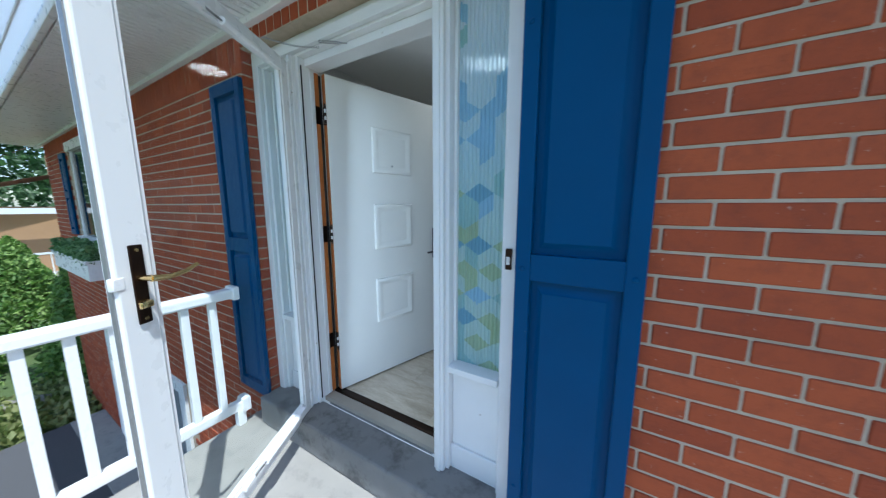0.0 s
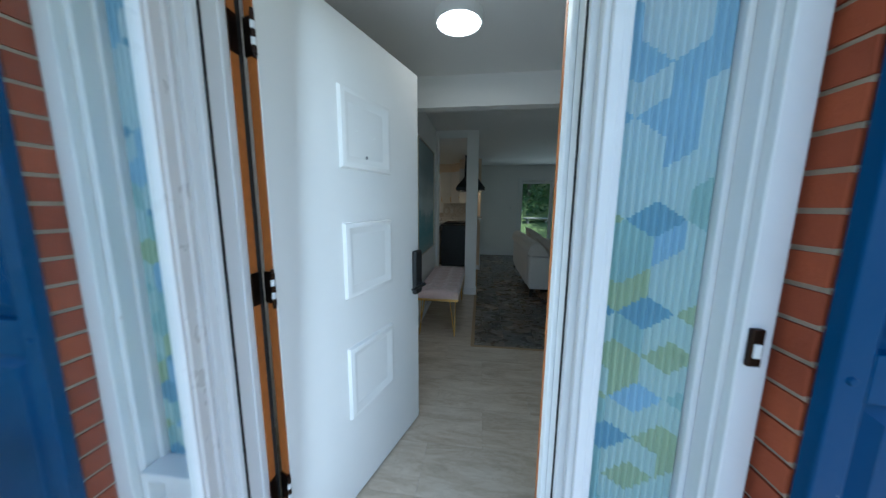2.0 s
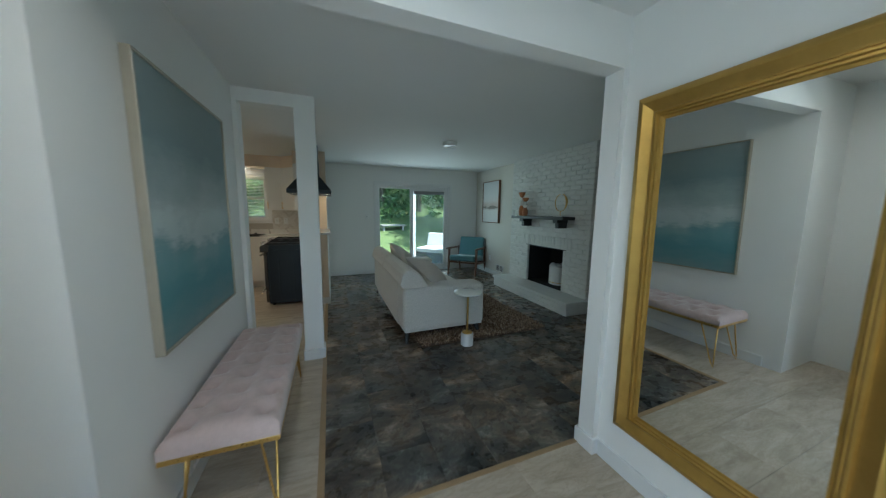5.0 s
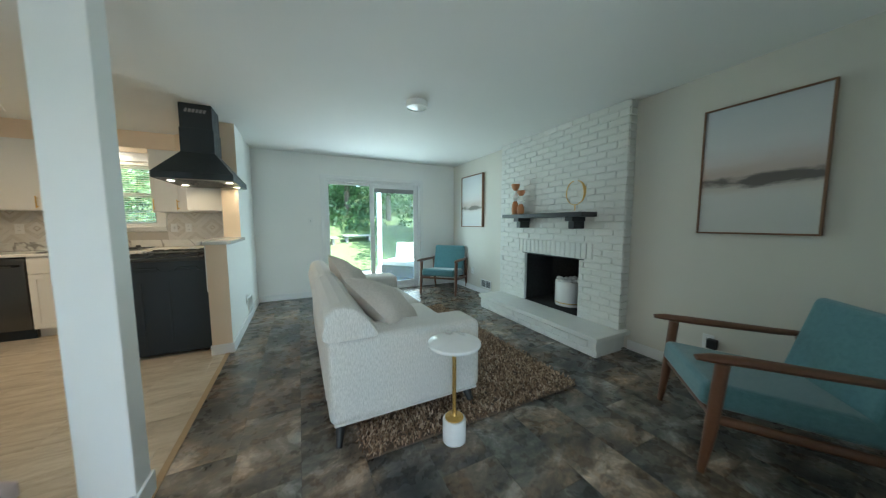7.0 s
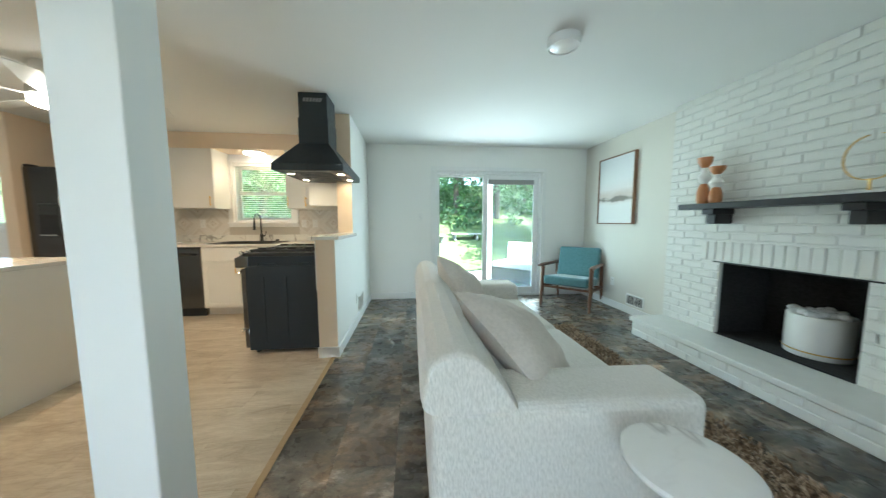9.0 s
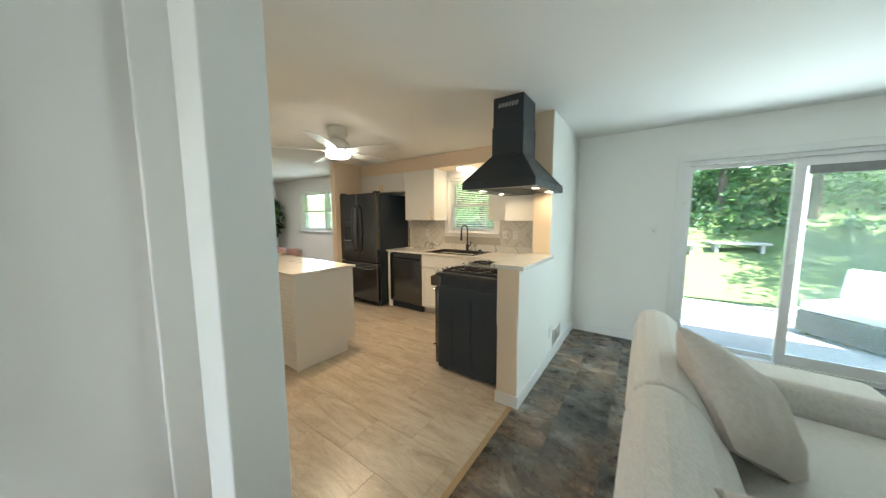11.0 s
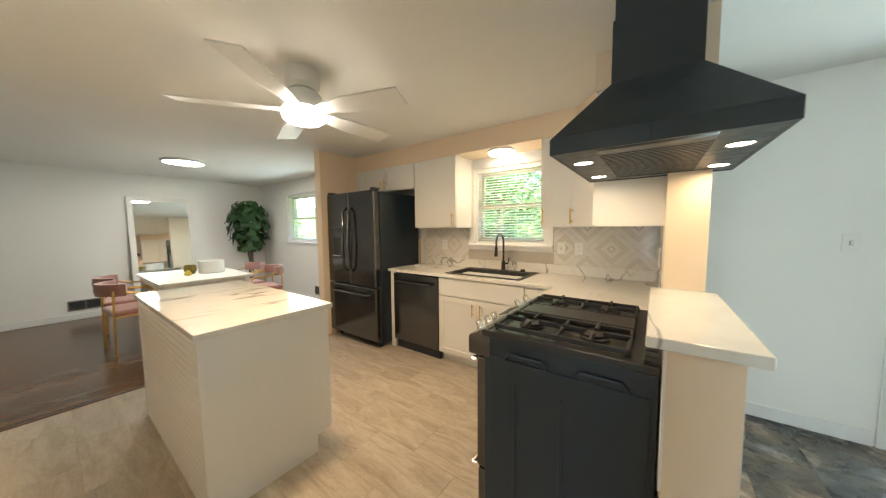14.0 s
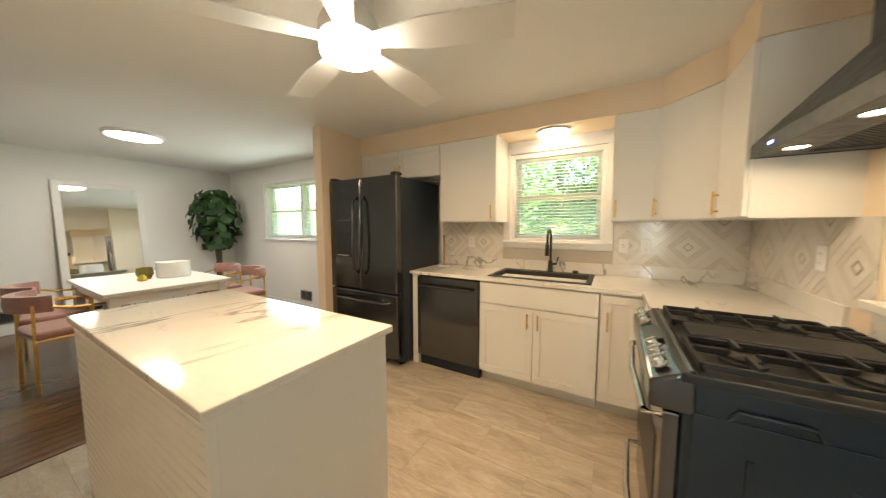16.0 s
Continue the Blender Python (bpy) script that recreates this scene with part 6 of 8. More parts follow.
# brick skin: mortar bed, with openings
skin = wall("brick_front", -8.1, 1.4805, 4.2, 1.583, -2.7, 2.32, (FWIN, (ENTRY[0], ENTRY[1], -0.25, ENTRY[3]), (-6.13, -3.40, -2.19, -0.50)), M["mortar"], "red brick front wall with pale mortar joints")
fw = thing("front_window", "white double window in the brick front", "window", kind="structure")
for x0, x1 in ((FWIN[0], FWIN[0] + 0.09), (FWIN[1] - 0.07, FWIN[1]), (-5.82, -5.78)):
    bar("frame_side", fw, x0, 1.495, FWIN[2], x1, 1.56, FWIN[3], mat=M["vinyl"])
bar("frame_head", fw, FWIN[0] - 0.04, 1.462, FWIN[3] - 0.02, FWIN[1] + 0.04, 1.56, FWIN[3] + 0.10, mat=M["vinyl"])
bar("frame_sill", fw, FWIN[0] - 0.03, 1.44, FWIN[2] - 0.03, FWIN[1] + 0.03, 1.56, FWIN[2] + 0.03, mat=M["vinyl"])
# opaque panes: the darkness of the room behind is put into their colour
k = Nodes("dark_room_pane")
M["dark_room_glass"] = k.done(k.mix((0.012, 0.016, 0.018), (0.03, 0.036, 0.036), k.noise(3, 3)), 0.04)
part("pane", box(FWIN[0] + 0.09, 1.512, FWIN[2] + 0.03, -5.82, 1.52, FWIN[3] - 0.02), M["dark_room_glass"], fw, "opaque glossy pane coloured like the dark room behind")
part("pane", box(-5.78, 1.512, FWIN[2] + 0.03, FWIN[1] - 0.07, 1.52, FWIN[3] - 0.02), M["dark_room_glass"], fw, "opaque glossy pane coloured like the dark room behind")
fbx = thing("flower_box", "white window box full of green plants", "flower box")
FB = (-6.55, -4.72, 1.20, 1.455, 0.42, 0.64)
part("front_board", box(FB[0], FB[2], FB[4], FB[1], FB[2] + 0.02, FB[5], bevel=0.003), M["vinyl"], fbx)
part("back_board", box(FB[0], FB[3] - 0.02, FB[4], FB[1], FB[3], FB[5], bevel=0.003), M["vinyl"], fbx)
for x in (FB[0], FB[1] - 0.02):
    part("end_board", box(x, FB[2] + 0.02, FB[4], x + 0.02, FB[3] - 0.02, FB[5], bevel=0.003), M["vinyl"], fbx)
part("rim", box(FB[0] - 0.015, FB[2] - 0.015, FB[5] - 0.03, FB[1] + 0.015, FB[2], FB[5], bevel=0.003), M["vinyl"], fbx)
part("soil", box(FB[0] + 0.02, FB[2] + 0.02, FB[4], FB[1] - 0.02, FB[3] - 0.02, FB[5] - 0.04), M["bark"], fbx)


def leaves(name, parent, pts, size, material, seed, label="", flat=0.0, kind=""):
    """One mesh of small folded leaves, one at each point."""
    r = random.Random(seed)
    vs, fs = [], []
    for p in pts:
        q = Euler((r.uniform(0, 6.28), r.uniform(-1.2, 1.2) * (1 - flat), r.uniform(0, 6.28))).to_matrix()
        s = size * r.uniform(0.6, 1.35)
        n = len(vs)
        for c in ((-0.5, 0, 0), (0, -0.32, 0.10), (0.55, 0, 0.0), (0, 0.32, 0.10)):
            vs.append(tuple(Vector(p) + q @ (Vector(c) * s)))
        fs += [(n, n + 1, n + 2), (n, n + 2, n + 3)]
    me = bpy.data.meshes.new(name)
    me.from_pydata(vs, [], fs)
    me.materials.append(material)
    ob = new(name, me)
    if parent is not None:
        ob.parent = parent
    return tagged(ob, label, kind=kind)


r = random.Random(21)
leaves("foliage", fbx, [(r.uniform(FB[0], FB[1]), r.uniform(1.19, 1.46), 0.60 + 0.20 * r.random() ** 0.7 * (0.7 + 0.3 * math.sin(i))) for i in range(2600)], 0.06, M["leaf"], 2)

# porch
solid("porch", box(-1.99, -2.2, -0.42, 4.2, 1.49, -0.22, bevel=0.01), M["concrete"], "worn grey concrete porch slab", "porch", kind="structure")
solid("porch_base", box(-1.93, -2.15, -2.6, 4.2, 1.45, -0.42), M["brick_far"], "brick base under the porch", "porch base", kind="structure")
solid("door_step", joined(box(-1.853, 1.40, -0.22, -0.02, 1.60, -0.032, bevel=0.012), box(-1.39, 1.59, -0.10, -0.605, 1.668, -0.026, bevel=0.004)), M["step"], "stained concrete door step with shadow toned into its colour", "step", kind="structure")
rail = thing("railing", "white vinyl porch railing", "railing")
part("top_rail", box(-2.0, -1.9, 0.655, -1.92, 1.34, 0.715, bevel=0.012), M["vinyl"], rail)
part("end_cap", box(-2.012, 1.335, 0.645, -1.908, 1.372, 0.728, bevel=0.006), M["vinyl"], rail)
part("bottom_rail", box(-1.985, -1.9, -0.115, -1.935, 1.36, -0.05, bevel=0.01), M["vinyl"], rail)
part("end_bracket", box(-2.0, 1.33, -0.13, -1.92, 1.38, -0.035, bevel=0.006), M["vinyl"], rail)
part("foot_block", box(-1.985, 1.30, -0.22, -1.935, 1.35, -0.11, bevel=0.004), M["vinyl"], rail)
for i in range(24):
    y = 1.235 - 0.135 * i
    part("baluster", box(-1.979, y - 0.019, -0.055, -1.941, y + 0.019, 0.66, bevel=0.003), M["vinyl"], rail)
# soffit and eave
sof = thing("eave_soffit", "white ribbed vinyl soffit and gutter under the eave", "soffit", kind="structure")
part("backing", box(-8.7, 0.93, 2.268, 4.3, 1.60, 2.30), M["vinyl"], sof, smooth=False)
for i in range(130):
    x = -8.68 + 0.1 * i
    part("soffit_panel", joined(box(x, 0.94, 2.245, x + 0.042, 1.485, 2.268, bevel=0.005), box(x + 0.050, 0.94, 2.245, x + 0.092, 1.485, 2.268, bevel=0.005)), M["vinyl"], sof)
part("wall_trim", box(-8.7, 1.44, 2.215, 4.3, 1.486, 2.252, bevel=0.004), M["vinyl"], sof)
part("fascia", box(-8.7, 0.90, 2.24, 4.3, 0.932, 2.46, bevel=0.004), M["vinyl"], sof)
k = Nodes("translucent_awning_sheet")
tl, mx = k.n("ShaderNodeBsdfTranslucent"), k.n("ShaderNodeMixShader")
tl.inputs[0].default_value = (0.74, 0.80, 0.86, 1)
mx.inputs[0].default_value = 0.6
M["awning"] = k.done((0.75, 0.78, 0.82), 0.4)
k.link(k.b.outputs[0], mx.inputs[1])
k.link(tl.outputs[0], mx.inputs[2])
k.link(mx.outputs[0], k.t.nodes["Material Output"].inputs[0])
aw = thing("awning", "pale translucent ribbed awning beyond the eave", "awning", kind="structure")
for i in range(14):
    y = 0.895 - 0.075 * i
    part("awning_strip", box(-8.75, y - 0.066, 2.30, -2.2, y, 2.306, bevel=0.002), M["awning"], aw)
    part("awning_rib", box(-8.75, y - 0.075, 2.288, -2.2, y - 0.066, 2.304, bevel=0.001), M["vinyl"], aw)
M["shingle_dark"] = paint("dark_shingles", (0.04, 0.04, 0.043), 0.95, 0.3, 12, 0.6, 40)
solid("roof", joined(moved(box(-8.8, 0.0, 0.0, 4.4, 5.2, 0.10), pose(0, 0.88, 2.47, 22)), moved(box(-8.8, -5.2, 0.0, 4.4, 0.0, 0.10), pose(0, 9.75, 2.45, -22))), M["shingle_dark"], "dark shingle roof over the house", "roof", kind="structure")

# outside in front
drive = solid("driveway", box(-7.15, -16.0, -2.62, -2.0, 1.10, -2.20), M["asphalt"], "black asphalt driveway", "driveway", kind="structure")
solid("apron", box(-7.15, 1.10, -2.62, -2.0, 1.475, -2.19, bevel=0.01), M["concrete"], "pale concrete apron before the garage opening", "apron", kind="structure")
garage = thing("garage_door", "grey garage door set back in a white-trimmed opening", "garage door", kind="structure")
bar("jamb", garage, -6.13, 1.455, -2.19, -5.99, 1.60, -0.62, mat=M["vinyl"])
bar("jamb", garage, -3.54, 1.455, -2.19, -3.40, 1.60, -0.62, mat=M["vinyl"])
bar("head_trim", garage, -6.13, 1.455, -0.62, -3.40, 1.60, -0.50, mat=M["vinyl"])
M["garage_grey"] = paint("grey_garage_door_paint", (0.22, 0.23, 0.25), 0.5, 0.08, 4)
for i in range(4):
    part("door_panel", box(-5.99, 1.62, -2.19 + 0.392 * i, -3.54, 1.66, -1.802 + 0.392 * i, bevel=0.008), M["garage_grey"], garage)


def bush(x, y, z, h, rad, label, n=5200, size=0.11):
    t = thing("conifer_bush", label, "bush", pose(x, y, z), "conifers by the driveway")
    part("trunk", mesh_cyl((0, 0, 0), (0, 0, h * 0.8), 0.09, 0.02, 8), M["bark"], t)
    r = random.Random(int(x * 10 + 99))
    pts = []
    for i in range(n):
        u = r.random() ** 0.8
        lay = 0.82 + 0.18 * math.sin(u * 26 + 3 * math.sin(i % 7))
        a = r.uniform(0, 6.283)
        rr = rad * (1 - u) ** 0.75 * lay * (0.72 + 0.28 * r.random()) * (1 + 0.12 * math.sin(3 * a + u * 9))
        pts.append((rr * math.cos(a), rr * math.sin(a), 0.1 + u * h - 0.10 * rr))
    leaves("crown", t, pts, size, M["conifer"], 5)


bush(-9.45, 1.9, -2.3, 2.9, 0.95, "clipped green conifer bush beside the house", 17000)
bush(-10.6, -0.2, -2.2, 1.6, 1.2, "low spreading conifer bush", 10000)
bush(-12.2, 1.2, -2.0, 2.4, 1.3, "dark green conifer bush behind the driveway", 9000)
r = random.Random(31)
gr = []
for i in range(2600):
    gr.append((r.uniform(-9.2, -7.18), r.uniform(-2.0, 1.46), -2.28 + 0.22 * r.random() ** 2))
leaves("grass_tufts", None, gr, 0.13, M["grass"], 8, "tufts of dry green grass beside the driveway", kind="stuff")
for i in range(9):
    rk = random.Random(40 + i)
    b = bmesh.new()
    bmesh.ops.create_icosphere(b, subdivisions=3, radius=1)
    for v in b.verts:
        v.co *= 1 + 0.25 * noise.noise(v.co * 1.4 + Vector((i * 5.0, 0, 0)))
    sx = rk.uniform(0.18, 0.36)
    moved(b, Matrix.Translation((-8.75 - 0.10 * i + rk.uniform(-0.1, 0.1), 0.9 - 0.32 * i, -2.30)) @ Matrix.Diagonal((sx, sx * 0.8, sx * 0.5, 1)))
    solid("rock", b, M["concrete"], "pale rounded garden rock beside the driveway", "rock", "garden rocks")
nb = thing("house", "neighbouring tan house with a brown shingle roof", "house", pose(-22, 3.5, -1.4))
M["tan"] = paint("tan_siding", (0.42, 0.25, 0.13), 0.8, 0.1, 2)
M["shingle"] = paint("brown_shingles", (0.30, 0.19, 0.13), 0.9, 0.3, 12, 0.6, 40)
part("wall_block", box(-5, -4, 0, 4, 5, 2.6), M["tan"], nb)
bm = bmesh.new()
for a, b, c, d in (((-5.5, -4.6, 2.5), (4.6, -4.6, 2.5), (4.6, 0.5, 4.2), (-5.5, 0.5, 4.2)), ((4.6, 5.6, 2.5), (-5.5, 5.6, 2.5), (-5.5, 0.5, 4.2), (4.6, 0.5, 4.2))):
    bm.faces.new([bm.verts.new(p) for p in (a, b, c, d)])
bmesh.ops.solidify(bm, geom=bm.faces[:], thickness=0.18)
roof = part("roof", bm, M["shingle"], nb)
part("chimney", box(-0.5, -0.3, 3.6, 0.2, 0.5, 4.9, bevel=0.02), M["tan"], roof)
part("eave", box(4.45, -4.6, 2.36, 4.62, 5.6, 2.56), M["vinyl"], nb)
part("porch_floor", box(4.0, -4.2, 0.0, 5.6, 5.0, 0.2), M["concrete"], nb)
for yy in (-4.0, 0.0, 4.8):
    part("porch_post", box(5.45, yy - 0.06, 0.2, 5.57, yy + 0.06, 2.45), M["vinyl"], nb)
part("handrail", box(5.47, -4.0, 1.0, 5.53, 4.8, 1.07), M["vinyl"], nb)
for i in range(30):
    part("baluster", box(5.485, -3.9 + 0.29 * i, 0.25, 5.515, -3.87 + 0.29 * i, 1.0), M["vinyl"], nb)


def tree(x, y, z, h, rad, seed, mat="leaf", n=3200, size=0.22, low=0.3, label="tall leafy tree behind the lawn"):
    t = thing("tree", label, "tree", pose(x, y, z), "trees round the house")
    r = random.Random(seed)
    lean = r.uniform(-0.3, 0.3)
    part("trunk", mesh_tube([(0, 0, -0.3), (lean * 0.2, 0.05, h * 0.25), (lean * 0.6, 0.1, h * 0.6), (lean, 0, h * 0.9)], [0.17, 0.12, 0.07, 0.02], 8), M["bark"], t)
    pts, cl = [], []
    for i in range(int(n / 55)):
        u = low + (1 - low) * r.random()
        a = r.uniform(0, 6.283)
        rr = rad * math.sqrt(r.random()) * (0.55 + 0.45 * math.sin(math.pi * min(1, (u - low) / (1 - low) + 0.15)))
        c = Vector((lean * u + rr * math.cos(a), rr * math.sin(a), u * h))
        cl.append(c)
        s = r.uniform(0.25, 0.55) * rad * 0.5
        for k2 in range(55):
            d = Vector((r.gauss(0, 1), r.gauss(0, 1), r.gauss(0, 0.7)))
            pts.append(c + d * s * 0.55)
    for i, c in enumerate(cl[::5]):
        st = Vector((lean * c.z / h * 0.7, 0, c.z * 0.72))
        part("limb", mesh_tube([st, st.lerp(c, 0.5) + Vector((0, 0, 0.1)), c], [0.045, 0.03, 0.012], 5), M["bark"], t)
    leaves("crown", t, pts, size, M[mat], seed)


yard = [(-1.5, 19, 8, 2.6), (0.6, 21.5, 9, 2.8), (2.2, 20, 8.5, 2.5), (4.2, 19, 9, 2.8), (6.5, 21, 9, 3.0), (-4.0, 20.5, 9, 3.0), (-7, 19, 9, 3.2), (-10, 21, 9, 3.2), (3.2, 24, 10, 3.2), (-2.5, 24.5, 10, 3.2), (8.5, 24, 10, 3.4),
        (-13, 19, 9, 3), (10, 18, 8, 3), (5.5, 15.5, 7.5, 2.3), (6.2, 12.4, 8.5, 2.8), (8.0, 14.2, 9, 3.0), (-5.5, 15.5, 7.0, 2.4)]
for i, (x, y, h, rad) in enumerate(yard):
    zz = -0.32 + min(4.5, 0.16 * max(0, y - 12) + 0.012 * max(0, y - 12) ** 2)
    tree(x, y, zz, h, rad, 60 + i, "leaf" if i % 3 else "leaf_dark", 6000, 0.18, 0.16)
for i, (x, y, h, rad) in enumerate(((-30, 8, 9, 4), (-27, -3, 8, 3.5), (-36, 2, 11, 5), (-33, -8, 10, 4.5), (-24, 14, 9, 4), (-40, -2, 12, 6), (-38, 9, 12, 6))):
    tree(x, y, -2.0, h, rad, 90 + i, "leaf" if i % 2 else "leaf_dark", 3200, 0.45, 0.15, "leafy tree beyond the neighbouring house")
r = random.Random(77)
und = []
for i in range(420):
    cx, cy = r.uniform(-14, 12), r.uniform(17.2, 26)
    s = r.uniform(0.3, 0.9)
    zz = -0.32 + min(4.5, 0.16 * (cy - 12) + 0.012 * (cy - 12) ** 2)
    for k2 in range(26):
        und.append((cx + r.gauss(0, s * 0.5), cy + r.gauss(0, s * 0.5), zz + abs(r.gauss(0, s * 0.6))))
leaves("undergrowth", None, und, 0.24, M["leaf_dark"], 15, "thick green undergrowth at the edge of the woods", kind="stuff")
solid("patio", box(-0.6, 9.0, -0.33, 4.6, 12.2, -0.16, bevel=0.01), M["concrete"], "sunlit concrete patio behind the sliding door", "patio", kind="structure")
pp = thing("patio_post", "white square patio post", "post")
part("shaft", box(1.86, 11.86, -0.16, 1.98, 11.98, 2.6, bevel=0.006), M["vinyl"], pp)
part("base", box(1.83, 11.83, -0.16, 2.01, 12.01, -0.02, bevel=0.006), M["vinyl"], pp)
pr = thing("patio_roof", "white patio roof on a post", "patio roof", kind="structure")
part("beam", box(-0.6, 11.84, 2.6, 4.6, 12.0, 2.75), M["vinyl"], pr)
os_ = thing("patio_sofa", "dark wicker outdoor sofa with white cushions", "outdoor sofa", pose(2.40, 10.60, -0.16, 0, 0, -48))
M["wicker"] = paint("dark_wicker", (0.05, 0.045, 0.042), 0.7, 0.3, 40, 0.6, 60)
M["cushion_white"] = fabric("white_canvas", (0.78, 0.78, 0.76), (0.70, 0.70, 0.68), 300)
part("base", box(-0.62, -0.42, 0.04, 0.62, 0.42, 0.33, bevel=0.01), M["wicker"], os_)
part("seat_cushion", box(-0.60, -0.42, 0.33, 0.60, 0.30, 0.46, bevel=0.04, seg=3), M["cushion_white"], os_)
part("back_frame", moved(box(-0.62, -0.03, 0, 0.62, 0.03, 0.42, bevel=0.01), pose(0, 0.38, 0.33, -8)), M["wicker"], os_)
part("back_cushion", moved(box(-0.60, -0.08, 0, 0.60, 0.06, 0.42, bevel=0.045, seg=3), pose(0, 0.28, 0.45, -12)), M["cushion_white"], os_)
for sx in (-0.55, 0.55):
    for sy in (-0.36, 0.36):
        part("foot", box(sx - 0.03, sy - 0.03, 0.0, sx + 0.03, sy + 0.03, 0.05), M["wicker"], os_)


def garden_bench(x, y, z):
    t = thing("garden_bench", "weathered garden bench on the lawn", "bench", pose(x, y, z, 0, 0, 5), "benches on the lawn")
    for sx in (-0.45, 0.45):
        part("leg", box(sx - 0.04, -0.18, 0, sx + 0.04, 0.18, 0.24, bevel=0.006), M["concrete"], t)
    part("seat", box(-0.6, -0.22, 0.24, 0.6, 0.22, 0.30, bevel=0.01), M["concrete"], t)


garden_bench(0.55, 15.6, 0.38)
garden_bench(2.0, 15.9, 0.45)

# ---- windows and sliding door inside ----


def casing(parent, x0, x1, z0, z1, y, w=0.07, d=0.018, sill=False, floor_gap=False):
    bar("casing_head", parent, x0 - w, y - d, z1, x1 + w, y, z1 + w, mat=M["trim"])
    zb = 0.0 if floor_gap else z0
    bar("casing_side", parent, x0 - w, y - d, zb, x0, y, z1, mat=M["trim"])
    bar("casing_side", parent, x1, y - d, zb, x1 + w, y, z1, mat=M["trim"])
    if not floor_gap:
        bar("casing_apron", parent, x0 - w, y - d, z0 - 0.06, x1 + w, y, z0 - 0.018, mat=M["trim"])
        bar("window_sill", parent, x0 - w, y - 0.05, z0 - 0.018, x1 + w, y + 0.02, z0 + 0.004, mat=M["trim"])


k = Nodes("translucent_blind_slat")
tl, mx = k.n("ShaderNodeBsdfTranslucent"), k.n("ShaderNodeMixShader")
tl.inputs[0].default_value = (0.86, 0.86, 0.83, 1)
mx.inputs[0].default_value = 0.55
M["slat"] = k.done((0.84, 0.83, 0.80), 0.4)
k.link(k.b.outputs[0], mx.inputs[1])
k.link(tl.outputs[0], mx.inputs[2])
k.link(mx.outputs[0], k.t.nodes["Material Output"].inputs[0])


def blinds(x0, x1, z0, z1, y, label, tilt=22):
    t = thing("window_blind", label, "blind", None, "white window blinds")
    part("head_rail", box(x0, y - 0.02, z1 - 0.04, x1, y + 0.02, z1, bevel=0.003), M["plastic_white"], t)
    n = int((z1 - z0 - 0.07) / 0.028)
    me = None
    for i in range(n):
        ob = part("slat", moved(box(x0 + 0.006, -0.012, -0.0009, x1 - 0.006, 0.012, 0.0009), pose(0, y, z1 - 0.06 - 0.028 * i, tilt)), M["slat"], t) if me is None else None
        if ob is not None:
            me = ob.data
        else:
            o2 = new("slat", me)
            o2.parent = t
            o2.location = (0, 0, -0.028 * i)
    part("bottom_rail", box(x0 + 0.004, y - 0.013, z0 + 0.004, x1 - 0.004, y + 0.013, z0 + 0.022, bevel=0.003), M["plastic_white"], t)
    for x in (x0 + 0.12, x1 - 0.12):
        part("cord", mesh_cyl((x, y - 0.014, z0 + 0.01), (x, y - 0.014, z1 - 0.03), 0.0012, 0.0012, 5), M["plastic_white"], t)


def hung_window(name, hole, label, parts=1):
    t = thing(name, label, "window", kind="structure")
    x0, x1, z0, z1 = hole
    casing(t, x0, x1, z0, z1, 8.79)
    ya, yb = 8.86, 8.93
    bar("frame_side", t, x0, 8.80, z0, x0 + 0.035, 8.97, z1, mat=M["vinyl"])
    bar("frame_side", t, x1 - 0.035, 8.80, z0, x1, 8.97, z1, mat=M["vinyl"])
    bar("frame_head", t, x0 + 0.035, 8.80, z1 - 0.035, x1 - 0.035, 8.97, z1, mat=M["vinyl"])
    bar("frame_sill", t, x0 + 0.035, 8.80, z0, x1 - 0.035, 8.97, z0 + 0.03, mat=M["vinyl"])
    w = (x1 - x0 - 0.07) / parts
    for i in range(parts):
        a, b = x0 + 0.035 + w * i, x0 + 0.035 + w * (i + 1)
        zm = (z0 + z1) / 2
        if i:
            bar("mullion", t, a - 0.03, 8.83, z0 + 0.03, a + 0.03, 8.96, z1 - 0.035, mat=M["vinyl"])
        for s0, s1, y in ((z0 + 0.03, zm + 0.02, ya), (zm - 0.02, z1 - 0.035, ya + 0.035)):
            for u0, u1, v0, v1 in ((a, b, s0, s0 + 0.04), (a, b, s1 - 0.04, s1), (a, a + 0.035, s0 + 0.04, s1 - 0.04), (b - 0.035, b, s0 + 0.04, s1 - 0.04)):
                bar("sash_bar", t, u0, y, v0, u1, y + 0.03, v1, mat=M["vinyl"], bevel=0.003)
            # whitish glass pales the view, standing for the glare of the bright outside
            p = part("pane", box(a + 0.03, y + 0.012, s0 + 0.035, b - 0.03, y + 0.016, s1 - 0.035), M["glass_haze_glare"], t)
            p.visible_shadow = False
    return t


hung_window("window_1", KWIN, "white double-hung kitchen window over the sink")
hung_window("window_2", DWIN, "white twin double-hung dining room window", 2)
blinds(KWIN[0] + 0.01, KWIN[1] - 0.01, KWIN[2] + 0.01, KWIN[3] - 0.005, 8.815, "white slatted blind, lowered and open, over the sink")
blinds(DWIN[0] + 0.01, -6.06, DWIN[2] + 0.01, DWIN[3] - 0.005, 8.815, "white slatted blind, lowered and open, dining room")
blinds(-6.05, DWIN[1] - 0.01, DWIN[2] + 0.01, DWIN[3] - 0.005, 8.815, "white slatted blind, lowered and open, dining room")

